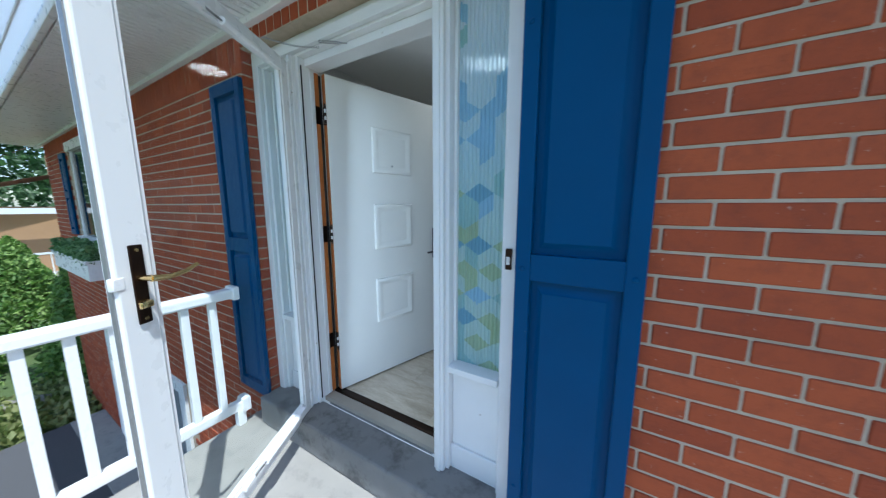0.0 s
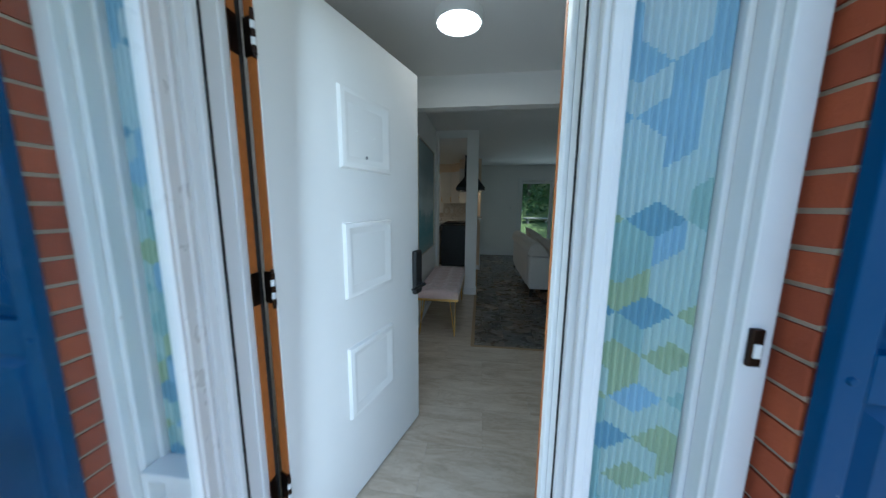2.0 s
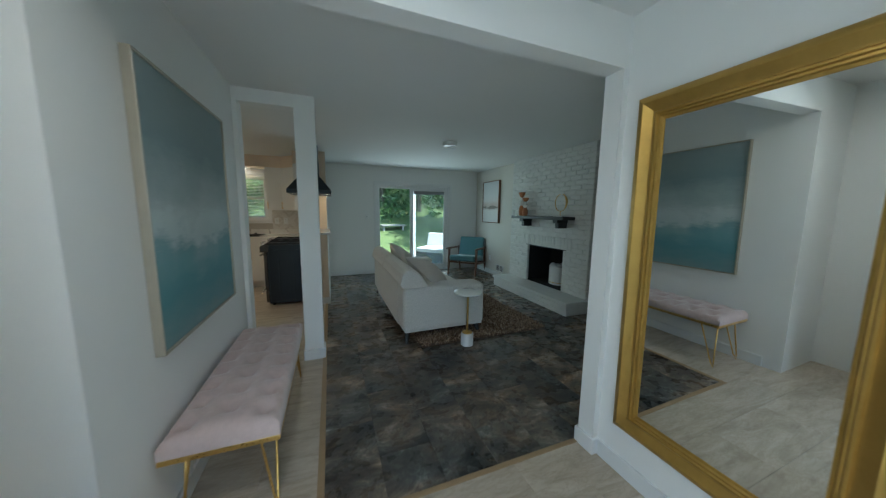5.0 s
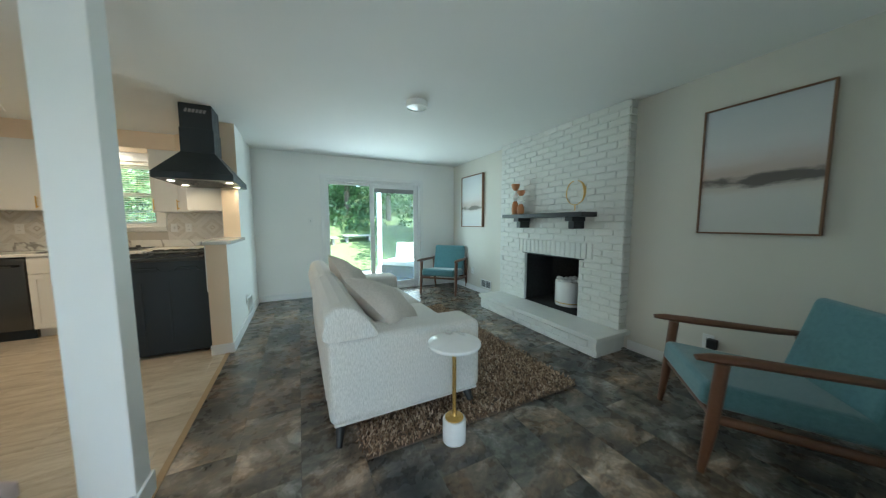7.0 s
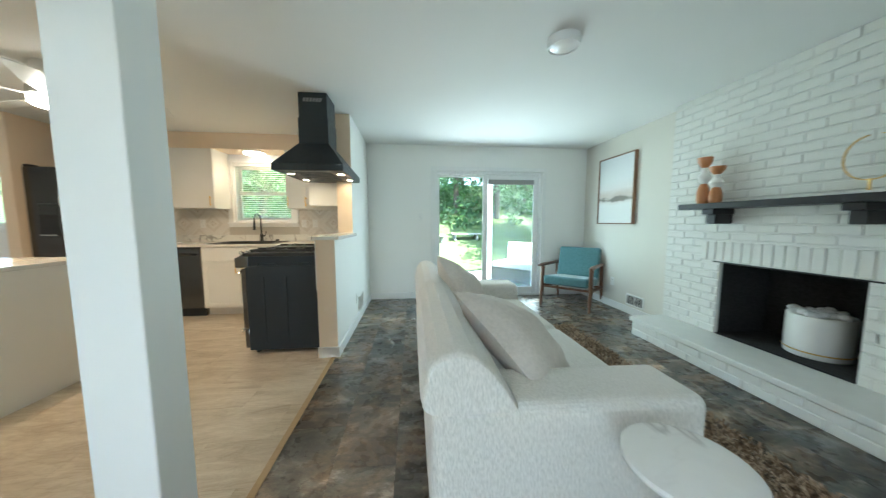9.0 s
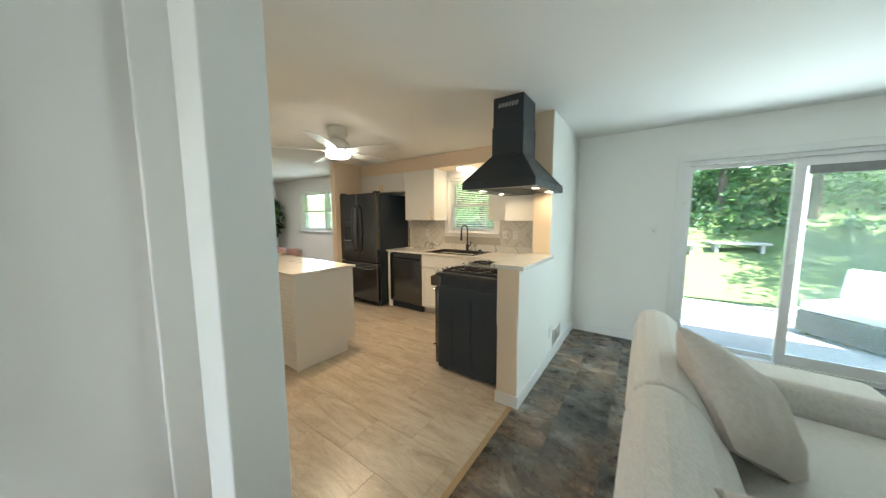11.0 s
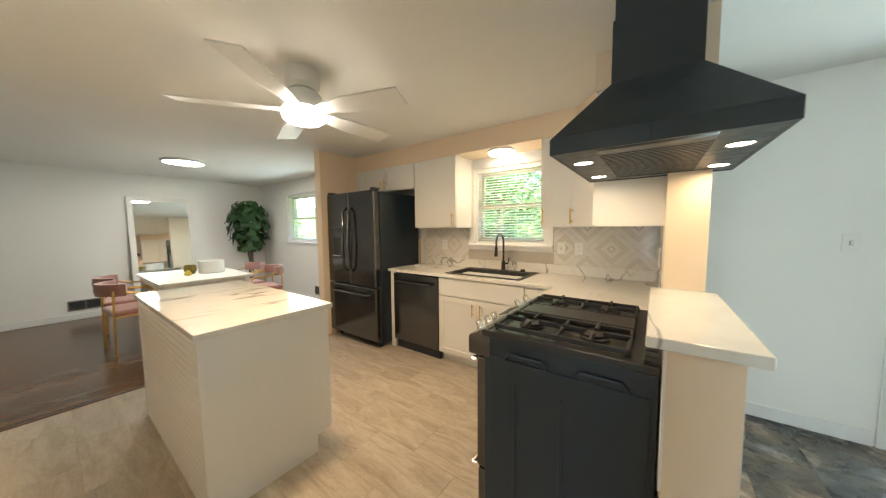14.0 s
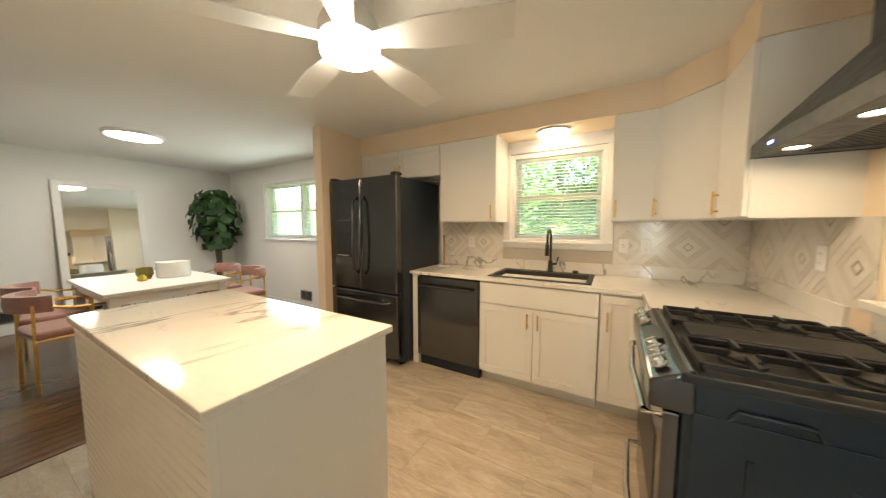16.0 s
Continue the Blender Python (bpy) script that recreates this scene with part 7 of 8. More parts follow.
sl = thing("sliding_door", "white sliding glass door to the patio", "sliding door", kind="structure")
x0, x1, z0, z1 = SLIDER
casing(sl, x0, x1, z0, z1, 8.79, 0.065, 0.016, floor_gap=True)
for a, b in ((x0, x0 + 0.04), (x1 - 0.04, x1)):
    bar("frame_side", sl, a, 8.80, 0.0, b, 8.98, z1, mat=M["vinyl"])
bar("frame_head", sl, x0 + 0.04, 8.80, z1 - 0.04, x1 - 0.04, 8.98, z1, mat=M["vinyl"])
bar("frame_sill", sl, x0 + 0.04, 8.80, 0.0, x1 - 0.04, 8.98, 0.035, mat=M["vinyl"])
xm = 1.03


def leafpanel(a, b, y, w):
    for u0, u1, v0, v1 in ((a, a + w, 0.035, z1 - 0.04), (b - w, b, 0.035, z1 - 0.04), (a + w, b - w, 0.035, 0.035 + w * 1.3), (a + w, b - w, z1 - 0.04 - w, z1 - 0.04)):
        bar("panel_bar", sl, u0, y, v0, u1, y + 0.035, v1, mat=M["vinyl"], bevel=0.004)
    p = part("pane", box(a + w - 0.005, y + 0.014, 0.035 + w, b - w + 0.005, y + 0.02, z1 - 0.04 - w + 0.005), M["glass_haze_glare" if y < 8.85 else "glass"], sl)
    p.visible_shadow = False


leafpanel(xm - 0.04, x1 - 0.04, 8.83, 0.075)
leafpanel(x0 + 0.04, xm + 0.04, 8.89, 0.035)
bar("handle", sl, xm - 0.012, 8.80, 0.98, xm + 0.012, 8.835, 1.16, mat=M["vinyl"], bevel=0.006)
bc = thing("blind_cassette", "grey folded blind at the top of the sliding door", "blind")
part("cassette", box(xm + 0.04, 8.815, z1 - 0.19, x1 - 0.12, 8.828, z1 - 0.115, bevel=0.003), M["grey_metal"], bc)
for i in range(4):
    part("slat", box(xm + 0.042, 8.811, z1 - 0.185 + 0.017 * i, x1 - 0.122, 8.815, z1 - 0.174 + 0.017 * i, bevel=0.001), M["grey_metal"], bc)

# ---- wall fittings ----


def plate(kind, m, label):
    """A wall plate, lying in x and z, facing -y."""
    t = thing("light_switch" if kind == "switch" else "wall_outlet", label, "switch" if kind == "switch" else "outlet", m)
    part("cover", box(-0.036, -0.007, -0.058, 0.036, 0.0, 0.058, bevel=0.003), M["plastic_white"], t)
    if kind == "switch":
        part("toggle", box(-0.005, -0.018, -0.010, 0.005, -0.006, 0.012, bevel=0.002), M["plastic_white"], t)
        part("slot", box(-0.008, -0.0085, -0.014, 0.008, -0.006, 0.014), M["grey_metal"], t)
    else:
        for z in (-0.022, 0.022):
            part("socket", box(-0.016, -0.009, z - 0.014, 0.016, -0.006, z + 0.014, bevel=0.003), M["plastic_white"], t)
            for x in (-0.006, 0.006):
                part("slot", box(x - 0.0012, -0.0095, z - 0.005, x + 0.0012, -0.0088, z + 0.005), M["leather_dark"], t)
    return t


plate("switch", pose(0.01, 8.79, 1.26), "white toggle switch beside the sliding door")
plate("outlet", pose(2.67, 4.60, 0.30, 0, 0, -90), "white outlet low on the wall behind the armchair")
plate("outlet", pose(2.67, 8.05, 0.36, 0, 0, -90), "white outlet behind the armchair by the sliding door")
plate("outlet", pose(-3.60, 5.27, 0.34, 0, 0, 180), "white outlet low on the peach pantry wall")
plate("outlet", pose(-0.775, 7.72, 0.30, 0, 0, 90), "white outlet on the half wall")
plate("outlet", pose(-3.08, 8.775, 1.17), "white outlet on the tiled backsplash beside the dishwasher")
plate("switch", pose(-1.70, 8.775, 1.17), "white switch on the tiled backsplash")
plate("outlet", pose(-1.545, 8.775, 1.17), "white outlet on the tiled backsplash")
plate("outlet", pose(-0.945, 7.95, 1.19, 0, 0, -90), "white outlet on the tiled side wall")
ad = thing("plug_adapter", "black plug-in power adapter in the outlet", "adapter")
part("block", box(2.615, 4.535, 0.262, 2.662, 4.595, 0.335, bevel=0.006), M["black_metal"], ad)
part("cord", mesh_tube([(2.62, 4.565, 0.265), (2.60, 4.56, 0.15), (2.63, 4.52, 0.03), (2.60, 4.40, 0.008)], 0.003, 6), M["black_metal"], ad)


def register(m, w, h, label, mat="plastic_white"):
    """A wall register, lying in x and z, facing -y."""
    t = thing("wall_register", label, "vent", m)
    part("frame_top", box(-w / 2, -0.012, h / 2 - 0.02, w / 2, 0, h / 2, bevel=0.003), M[mat], t)
    part("frame_bottom", box(-w / 2, -0.012, -h / 2, w / 2, 0, -h / 2 + 0.02, bevel=0.003), M[mat], t)
    for s in (-1, 1):
        part("frame_side", box(s * (w / 2 - 0.01) - 0.01, -0.012, -h / 2 + 0.02, s * (w / 2 - 0.01) + 0.01, 0, h / 2 - 0.02, bevel=0.003), M[mat], t)
    part("backing", box(-w / 2 + 0.02, -0.003, -h / 2 + 0.02, w / 2 - 0.02, -0.001, h / 2 - 0.02), M["leather_dark"], t)
    part("divider", box(-0.006, -0.010, -h / 2 + 0.02, 0.006, -0.002, h / 2 - 0.02), M[mat], t)
    n = int(w / 0.022)
    for i in range(n):
        x = -w / 2 + 0.03 + i * (w - 0.06) / max(1, n - 1)
        part("slat", moved(box(-0.0015, -0.008, -h / 2 + 0.022, 0.0015, 0.0, h / 2 - 0.022), pose(x, -0.003, 0, 0, 0, 30)), M[mat], t)


register(pose(2.67, 7.62, 0.185, 0, 0, -90), 0.30, 0.15, "beige floor-level wall register beside the hearth")
register(pose(-0.775, 7.97, 0.20, 0, 0, 90), 0.30, 0.19, "white wall register on the half wall")
register(pose(-8.2, 6.16, 0.22, 0, 0, -90) @ pose(0, 0, 0, 0, 0, 180), 0.36, 0.16, "grey wall register in the dining room wall", "grey_metal")
register(pose(-5.98, 8.79, 0.23), 0.28, 0.16, "grey wall register under the dining window", "grey_metal")

# ---- foyer ----


def bench():
    t = thing("bench", "tufted blush velvet bench on gold hairpin legs", "bench")
    x0, x1, y0, y1 = -1.40, -0.968, 3.64, 4.86
    part("frame", box(x0, y0, 0.375, x1, y1, 0.40, bevel=0.003), M["gold"], t, "brushed gold metal frame")
    bm = bmesh.new()
    nx, ny = 30, 72
    grid = [[None] * (ny + 1) for _ in range(nx + 1)]
    tufts = []
    for a in range(3):
        for b in range(8):
            tufts.append((x0 + 0.07 + a * 0.147, y0 + 0.09 + b * 0.15 + (0.0 if a % 2 == 0 else 0.07)))
    for i in range(nx + 1):
        for j in range(ny + 1):
            x, y = x0 + (x1 - x0) * i / nx, y0 + (y1 - y0) * j / ny
            e = min(x - x0, x1 - x, y - y0, y1 - y)
            z = 0.445 + 0.045 * min(1.0, math.sqrt(max(0, e) / 0.05))
            for tx, ty in tufts:
                d2 = ((x - tx) ** 2 + (y - ty) ** 2) / 0.0017
                z -= 0.034 * math.exp(-d2)
            for tx, ty in tufts:
                for sx in (-1, 1):
                    lx, ly = tx + sx * 0.0735, ty + 0.07 * sx
                    dd = abs((x - tx) * 0.69 - sx * (y - ty) * 0.72)
                    if (x - tx) ** 2 + (y - ty) ** 2 < 0.009:
                        z -= 0.006 * math.exp(-(dd / 0.010) ** 2)
            grid[i][j] = bm.verts.new((x, y, z))
    for i in range(nx):
        for j in range(ny):
            bm.faces.new((grid[i][j], grid[i + 1][j], grid[i + 1][j + 1], grid[i][j + 1]))
    edge = [g[0] for g in grid] + grid[nx][1:] + [g[ny] for g in grid[::-1]][1:] + grid[0][::-1][1:-1]
    low = [bm.verts.new((v.co.x, v.co.y, 0.40)) for v in edge]
    for i in range(len(edge)):
        k2 = (i + 1) % len(edge)
        bm.faces.new((edge[i], low[i], low[k2], edge[k2]))
    bm.faces.new(low[::-1])
    bmesh.ops.recalc_face_normals(bm, faces=bm.faces)
    part("cushion", bm, M["blush"], t, "button-tufted blush velvet cushion")
    for tx, ty in tufts:
        part("button", mesh_lathe([(0, 0.006), (0.006, 0.004), (0.009, 0)], 10, (tx, ty, 0.455)), M["blush"], t)
    for x, y, sx, sy in ((x0 + 0.04, y0 + 0.05, -1, -1), (x1 - 0.04, y0 + 0.05, 1, -1), (x0 + 0.04, y1 - 0.05, -1, 1), (x1 - 0.04, y1 - 0.05, 1, 1)):
        part("hairpin_leg", mesh_tube([(x - 0.05 * sx, y, 0.38), (x + 0.0 * sx, y + 0.02 * sy, 0.05), (x + 0.004 * sx, y + 0.022 * sy, 0.004), (x + 0.006, y - 0.0 * sy, 0.05), (x, y - 0.10 * sy, 0.38)], 0.0055, 8), M["gold"], t)


bench()
SEA = [(0.0, (0.22, 0.33, 0.34)), (0.16, (0.12, 0.30, 0.33)), (0.30, (0.15, 0.34, 0.37)), (0.40, (0.11, 0.27, 0.31)), (0.46, (0.50, 0.58, 0.57)), (0.56, (0.34, 0.42, 0.42)), (0.75, (0.23, 0.31, 0.32)), (1.0, (0.30, 0.36, 0.36))]
sea = thing("painting", "large teal and grey seascape painting in a thin champagne frame", "painting", pose(-1.418, 4.25, 1.38, 0, 0, 180))
picture_frame(sea, 0.98, 1.20, 0.035, 0.010, M["champagne"], landscape("teal_seascape", 1.18, 0.0, SEA, (0.43, 5.0, (0.55, 0.63, 0.62)), 0.4, 0.22), "teal sea under a streaked grey sky")
gm = thing("wall_mirror", "large wall mirror in a wide antique gold frame", "mirror", pose(0.676, 2.888, 1.095, 0, -0.95))
W2, H2 = 0.405, 0.825
prof = [(0.0, 0.0), (0.0, 0.028), (0.012, 0.040), (0.030, 0.044), (0.062, 0.026), (0.072, 0.024), (0.078, 0.030), (0.086, 0.030), (0.090, 0.022), (0.098, 0.022), (0.103, 0.014), (0.112, 0.012), (0.115, 0.006)]
corners = [(-W2, -H2), (W2, -H2), (W2, H2), (-W2, H2)]
for i in range(4):
    (ya, za), (yb, zb) = corners[i], corners[(i + 1) % 4]
    bm = bmesh.new()
    ends = []
    for (yy, zz) in ((ya, za), (yb, zb)):
        ends.append([bm.verts.new((-h, yy - math.copysign(o, yy), zz - math.copysign(o, zz))) for o, h in prof])
    for j in range(len(prof) - 1):
        bm.faces.new((ends[0][j], ends[0][j + 1], ends[1][j + 1], ends[1][j]))
    bmesh.ops.recalc_face_normals(bm, faces=bm.faces)
    part("frame_moulding", bm, M["gold_frame"], gm)
part("mirror_glass", box(-0.009, -W2 + 0.11, -H2 + 0.11, -0.004, W2 - 0.11, H2 - 0.11), M["mirror"], gm, smooth=False)
part("backing", box(-0.004, -W2 + 0.005, -H2 + 0.005, -0.001, W2 - 0.005, H2 - 0.005), M["black_metal"], gm)

bd = thing("bathroom_doorway", "white cased doorway to a small bathroom", "doorway", kind="structure")
for xf, xb in ((0.672, 0.69), (0.80, 0.818)):
    bar("casing_side", bd, xf, 2.265, 0.0, xb, 2.335, 2.03, mat=M["trim"])
    bar("casing_head", bd, xf, 1.74, 2.03, xb, 2.335, 2.10, mat=M["trim"])
bar("jamb", bd, 0.69, 2.245, 0.0, 0.80, 2.265, 2.03, mat=M["trim"])
bar("jamb_stop", bd, 0.735, 2.232, 0.0, 0.765, 2.246, 2.01, mat=M["trim"])
bar("jamb_head", bd, 0.69, 1.76, 2.012, 0.80, 2.245, 2.03, mat=M["trim"])
for z in (0.28, 1.75):
    bar("hinge", bd, 0.765, 2.225, z - 0.045, 0.80, 2.247, z + 0.045, mat=M["black_metal"], label="black butt hinge")
solid("floor_bath", box(0.80, 1.72, 0.001, 2.4, 3.40, 0.006), M["slate"], "dark tile bathroom floor", "floor", kind="structure")
wc = thing("toilet", "white ceramic toilet with closed lid", "toilet", pose(1.75, 2.75, 0.006, 0, 0, -90))
part("foot", mesh_lathe([(0, 0), (0.13, 0), (0.125, 0.03), (0.10, 0.12), (0.13, 0.26), (0.17, 0.36), (0, 0.36)], 28), M["ceramic"], wc)
part("bowl", moved(mesh_lathe([(0.10, 0.20), (0.17, 0.28), (0.20, 0.37), (0.19, 0.385), (0, 0.385)], 32), Matrix.Diagonal((0.92, 1.2, 1, 1))), M["ceramic"], wc)
part("lid", moved(mesh_lathe([(0, 0.390), (0.195, 0.388), (0.20, 0.400), (0.185, 0.415), (0, 0.42)], 32), Matrix.Diagonal((0.92, 1.2, 1, 1))), M["ceramic"], wc)
part("tank", box(-0.20, 0.20, 0.36, 0.20, 0.38, 0.74, bevel=0.02, seg=3), M["ceramic"], wc)
part("tank_lid", box(-0.21, 0.19, 0.74, 0.21, 0.39, 0.77, bevel=0.01), M["ceramic"], wc)

# pantry door
pd = thing("pantry_door", "white flat pantry door with black knob and hinges", "door")
part("slab", box(-2.683, 5.222, 0.012, -1.707, 5.262, 2.078, bevel=0.002), M["door_white"], pd)
kb = part("knob", moved(mesh_lathe([(0, 0), (0.030, 0), (0.030, 0.008), (0.012, 0.014), (0.011, 0.028), (0.024, 0.044), (0.028, 0.056), (0.020, 0.068), (0, 0.070)], 24), pose(-1.765, 5.262, 0.94, -90)), M["black_metal"], pd, "round black door knob")
for z in (1.88, 1.06, 0.235):
    part("hinge", box(-2.692, 5.258, z - 0.045, -2.660, 5.278, z + 0.045, bevel=0.003), M["black_metal"], pd, "black butt hinge")
pc = thing("pantry_casing", "white door casing around the pantry door", "door casing", kind="structure")
bar("casing_side", pc, -2.76, 5.27, 0.0, -2.69, 5.288, 2.085, mat=M["trim"])
bar("casing_side", pc, -1.70, 5.27, 0.0, -1.63, 5.288, 2.085, mat=M["trim"])
bar("casing_head", pc, -2.76, 5.27, 2.085, -1.63, 5.288, 2.155, mat=M["trim"])

# ---- dining room ----
tb = thing("dining_table", "white rectangular dining table", "table")
part("tabletop", box(-6.94, 6.57, 0.725, -5.49, 7.54, 0.76, bevel=0.004), M["cabinet"], tb)
for x in (-6.90, -5.60):
    for y in (6.61, 7.43):
        part("leg", box(x, y, 0.0, x + 0.07, y + 0.07, 0.725, bevel=0.004), M["cabinet"], tb)
for a in ((-6.83, 6.62, -5.60, 6.64), (-6.83, 7.47, -5.60, 7.49), (-6.88, 6.68, -6.86, 7.43), (-5.57, 6.68, -5.55, 7.43)):
    part("apron", box(a[0], a[1], 0.64, a[2], a[3], 0.725), M["cabinet"], tb)


def dining_chair(m):
    t = thing("dining_chair", "dusty pink velvet dining chair with brass frame", "chair", m, "chairs round the dining table")
    part("seat", box(-0.24, -0.24, 0.42, 0.24, 0.22, 0.50, bevel=0.035, seg=3), M["pink"], t)
    bm = bmesh.new()
    n = 16
    rows2 = []
    for i in range(n + 1):
        a = math.radians(200 + 140 * i / n)
        rows2.append([bm.verts.new((r * math.cos(a) * 1.02, 0.02 - r * math.sin(a), z)) for r, z in ((0.275, 0.66), (0.285, 0.72), (0.275, 0.79), (0.225, 0.79), (0.215, 0.72), (0.225, 0.66))])
    for p, q in zip(rows2, rows2[1:]):
        for c in range(6):
            bm.faces.new((p[c], p[(c + 1) % 6], q[(c + 1) % 6], q[c]))
    bm.faces.new(rows2[0])
    bm.faces.new(rows2[-1][::-1])
    bmesh.ops.recalc_face_normals(bm, faces=bm.faces)
    part("backrest", bm, M["pink"], t, "curved padded pink backrest")
    for s in (-1, 1):
        part("side_frame", mesh_tube([(0.26 * s, -0.22, 0.0), (0.26 * s, -0.22, 0.62), (0.262 * s, -0.18, 0.66), (0.272 * s, 0.0, 0.665), (0.262 * s, 0.12, 0.70)], 0.011, 8), M["gold"], t, "brass tube arm and front leg")
        part("rear_leg", mesh_tube([(0.22 * s, 0.22, 0.0), (0.22 * s, 0.205, 0.72)], 0.011, 8), M["gold"], t)
        part("seat_rail", mesh_cyl((0.25 * s, -0.22, 0.43), (0.225 * s, 0.21, 0.43), 0.009), M["gold"], t)
    return t


c1 = dining_chair(pose(-6.55, 6.45, 0, 0, 0, 172))
for m in (pose(-5.92, 6.42, 0, 0, 0, 186), pose(-6.62, 7.83, 0, 0, 0, 4), pose(-5.98, 7.84, 0, 0, 0, -6)):
    copy_thing(c1, m)
pot = thing("planter", "round white ceramic bowl on the dining table", "bowl", pose(-6.18, 7.25, 0.76))
part("body", mesh_lathe([(0, 0), (0.14, 0), (0.15, 0.01), (0.15, 0.17), (0.145, 0.175), (0.14, 0.165), (0.135, 0.02), (0, 0.02)], 36), M["ceramic"], pot)
M["olive"] = paint("olive_gold_glaze", (0.20, 0.17, 0.045), 0.25, 0.2, 12)
M["yellow"] = paint("yellow_glaze", (0.55, 0.42, 0.03), 0.4, 0.1, 12)
vz = thing("vase", "faceted olive gold vase on the dining table", "vase", pose(-6.22, 7.02, 0.76))
part("body", mesh_lathe([(0, 0), (0.045, 0), (0.078, 0.06), (0.066, 0.125), (0.055, 0.125), (0.06, 0.06), (0, 0.015)], 7), M["olive"], vz, smooth=False)
pe = thing("pear_ornament", "small yellow faceted ornament on the dining table", "ornament", pose(-6.08, 6.96, 0.76))
part("body", mesh_lathe([(0, 0), (0.032, 0.0), (0.044, 0.02), (0.035, 0.045), (0.012, 0.07), (0, 0.072)], 7), M["yellow"], pe, smooth=False)
mr = thing("leaning_mirror", "tall white-framed mirror leaning on the dining wall", "mirror", pose(-8.02, 7.115, 0.0, 0, -4.6))
mw, mh, mf = 0.435, 1.96, 0.075
for s in (-1, 1):
    part("frame_side", box(-0.03, s * (mw - mf / 2) - mf / 2, 0, 0.0, s * (mw - mf / 2) + mf / 2, mh, bevel=0.004), M["cabinet"], mr)
part("frame_top", box(-0.03, -mw + mf, mh - mf, 0.0, mw - mf, mh, bevel=0.004), M["cabinet"], mr)
part("frame_bottom", box(-0.03, -mw + mf, 0, 0.0, mw - mf, mf, bevel=0.004), M["cabinet"], mr)
part("mirror_glass", box(-0.014, -mw + mf - 0.005, mf - 0.005, -0.009, mw - mf + 0.005, mh - mf + 0.005), M["mirror"], mr, smooth=False)


def fig_tree():
    t = thing("fig_tree", "fiddle-leaf fig tree in a pot in the dining corner", "potted plant", pose(-7.72, 8.33, 0))
    part("pot", mesh_lathe([(0, 0), (0.13, 0), (0.16, 0.30), (0.15, 0.30), (0.13, 0.26), (0, 0.26)], 28), M["ceramic"], t)
    for i in range(3):
        a = i * 2.1
        part("trunk", mesh_tube([(0.02 * math.cos(a), 0.02 * math.sin(a), 0.25), (0.025 * math.cos(a + 1), 0.025 * math.sin(a + 1), 0.7), (0.05 * math.cos(a + 2), 0.05 * math.sin(a + 2), 1.1), (0.10 * math.cos(a), 0.10 * math.sin(a), 1.5)], [0.028, 0.024, 0.018, 0.008], 8), M["bark"], t)
    r = random.Random(6)
    vs, fs = [], []
    for i in range(300):
        z = 0.98 + 0.92 * r.random()
        rad = 0.40 * math.sin(math.pi * min(1, max(0.12, (z - 0.90) / 1.12))) ** 0.6
        a = r.uniform(0, 6.283)
        rr = rad * (0.45 + 0.55 * r.random())
        c = Vector((rr * math.cos(a), rr * math.sin(a), z))
        q = (Vector((math.cos(a), math.sin(a), r.uniform(-0.1, 0.9)))).to_track_quat('Z', 'Y') @ Euler((0, 0, r.uniform(0, 6.28))).to_quaternion()
        L, Wd = r.uniform(0.12, 0.19), r.uniform(0.085, 0.13)
        n = len(vs)
        for u, w in ((-0.5, 0.0), (-0.2, 0.36), (0.2, 0.5), (0.45, 0.32), (0.55, 0.0), (0.45, -0.32), (0.2, -0.5), (-0.2, -0.36), (0.05, 0.0)):
            vs.append(tuple(c + q @ Vector((u * L, w * Wd, 0.02 * abs(w) - 0.03 * u * u))))
        fs += [(n + 8, n + k2, n + (k2 + 1) % 8) for k2 in range(8)]
    me = bpy.data.meshes.new("foliage")
    me.from_pydata(vs, [], fs)
    me.materials.append(M["fig"])
    me.shade_smooth()
    ob = new("foliage", me)
    ob.parent = t


fig_tree()
ph = thing("paper_towel_holder", "wooden paper towel holder with a white base", "towel holder", pose(-3.30, 8.55, 0.914))
part("foot", mesh_lathe([(0, 0), (0.07, 0), (0.07, 0.014), (0.06, 0.018), (0, 0.018)], 28), M["ceramic"], ph)
part("rod", mesh_cyl((0, 0, 0.016), (0, 0, 0.33), 0.010, 0.010, 14), M["oak_strip"], ph)

# ---- pieces of walls and floors ----
# backsplash: nested diamonds in marble and taupe
M["tile_white"] = paint("polished_marble_tile", (0.74, 0.71, 0.66), 0.12, 0.06, 20, 0.02, 90)
M["tile_taupe"] = paint("taupe_marble_tile", (0.675, 0.635, 0.575), 0.14, 0.12, 25, 0.02, 90)
M["tile_line"] = paint("bronze_tile_line", (0.42, 0.34, 0.24), 0.3, 0.2, 30)
M["tile_grout"] = paint("cream_grout", (0.55, 0.51, 0.45), 0.9, 0.05, 20)


def clip(poly, x0, x1, y0, y1):
    for ax, lim, keep in ((0, x0, 1), (0, x1, -1), (1, y0, 1), (1, y1, -1)):
        out = []
        for i in range(len(poly)):
            a, b = poly[i], poly[(i + 1) % len(poly)]
            ia, ib = (a[ax] - lim) * keep >= 0, (b[ax] - lim) * keep >= 0
            if ia:
                out.append(a)
            if ia != ib:
                f = (lim - a[ax]) / (b[ax] - a[ax])
                out.append((a[0] + f * (b[0] - a[0]), a[1] + f * (b[1] - a[1])))
        poly = out
        if len(poly) < 3:
            return []
    return poly


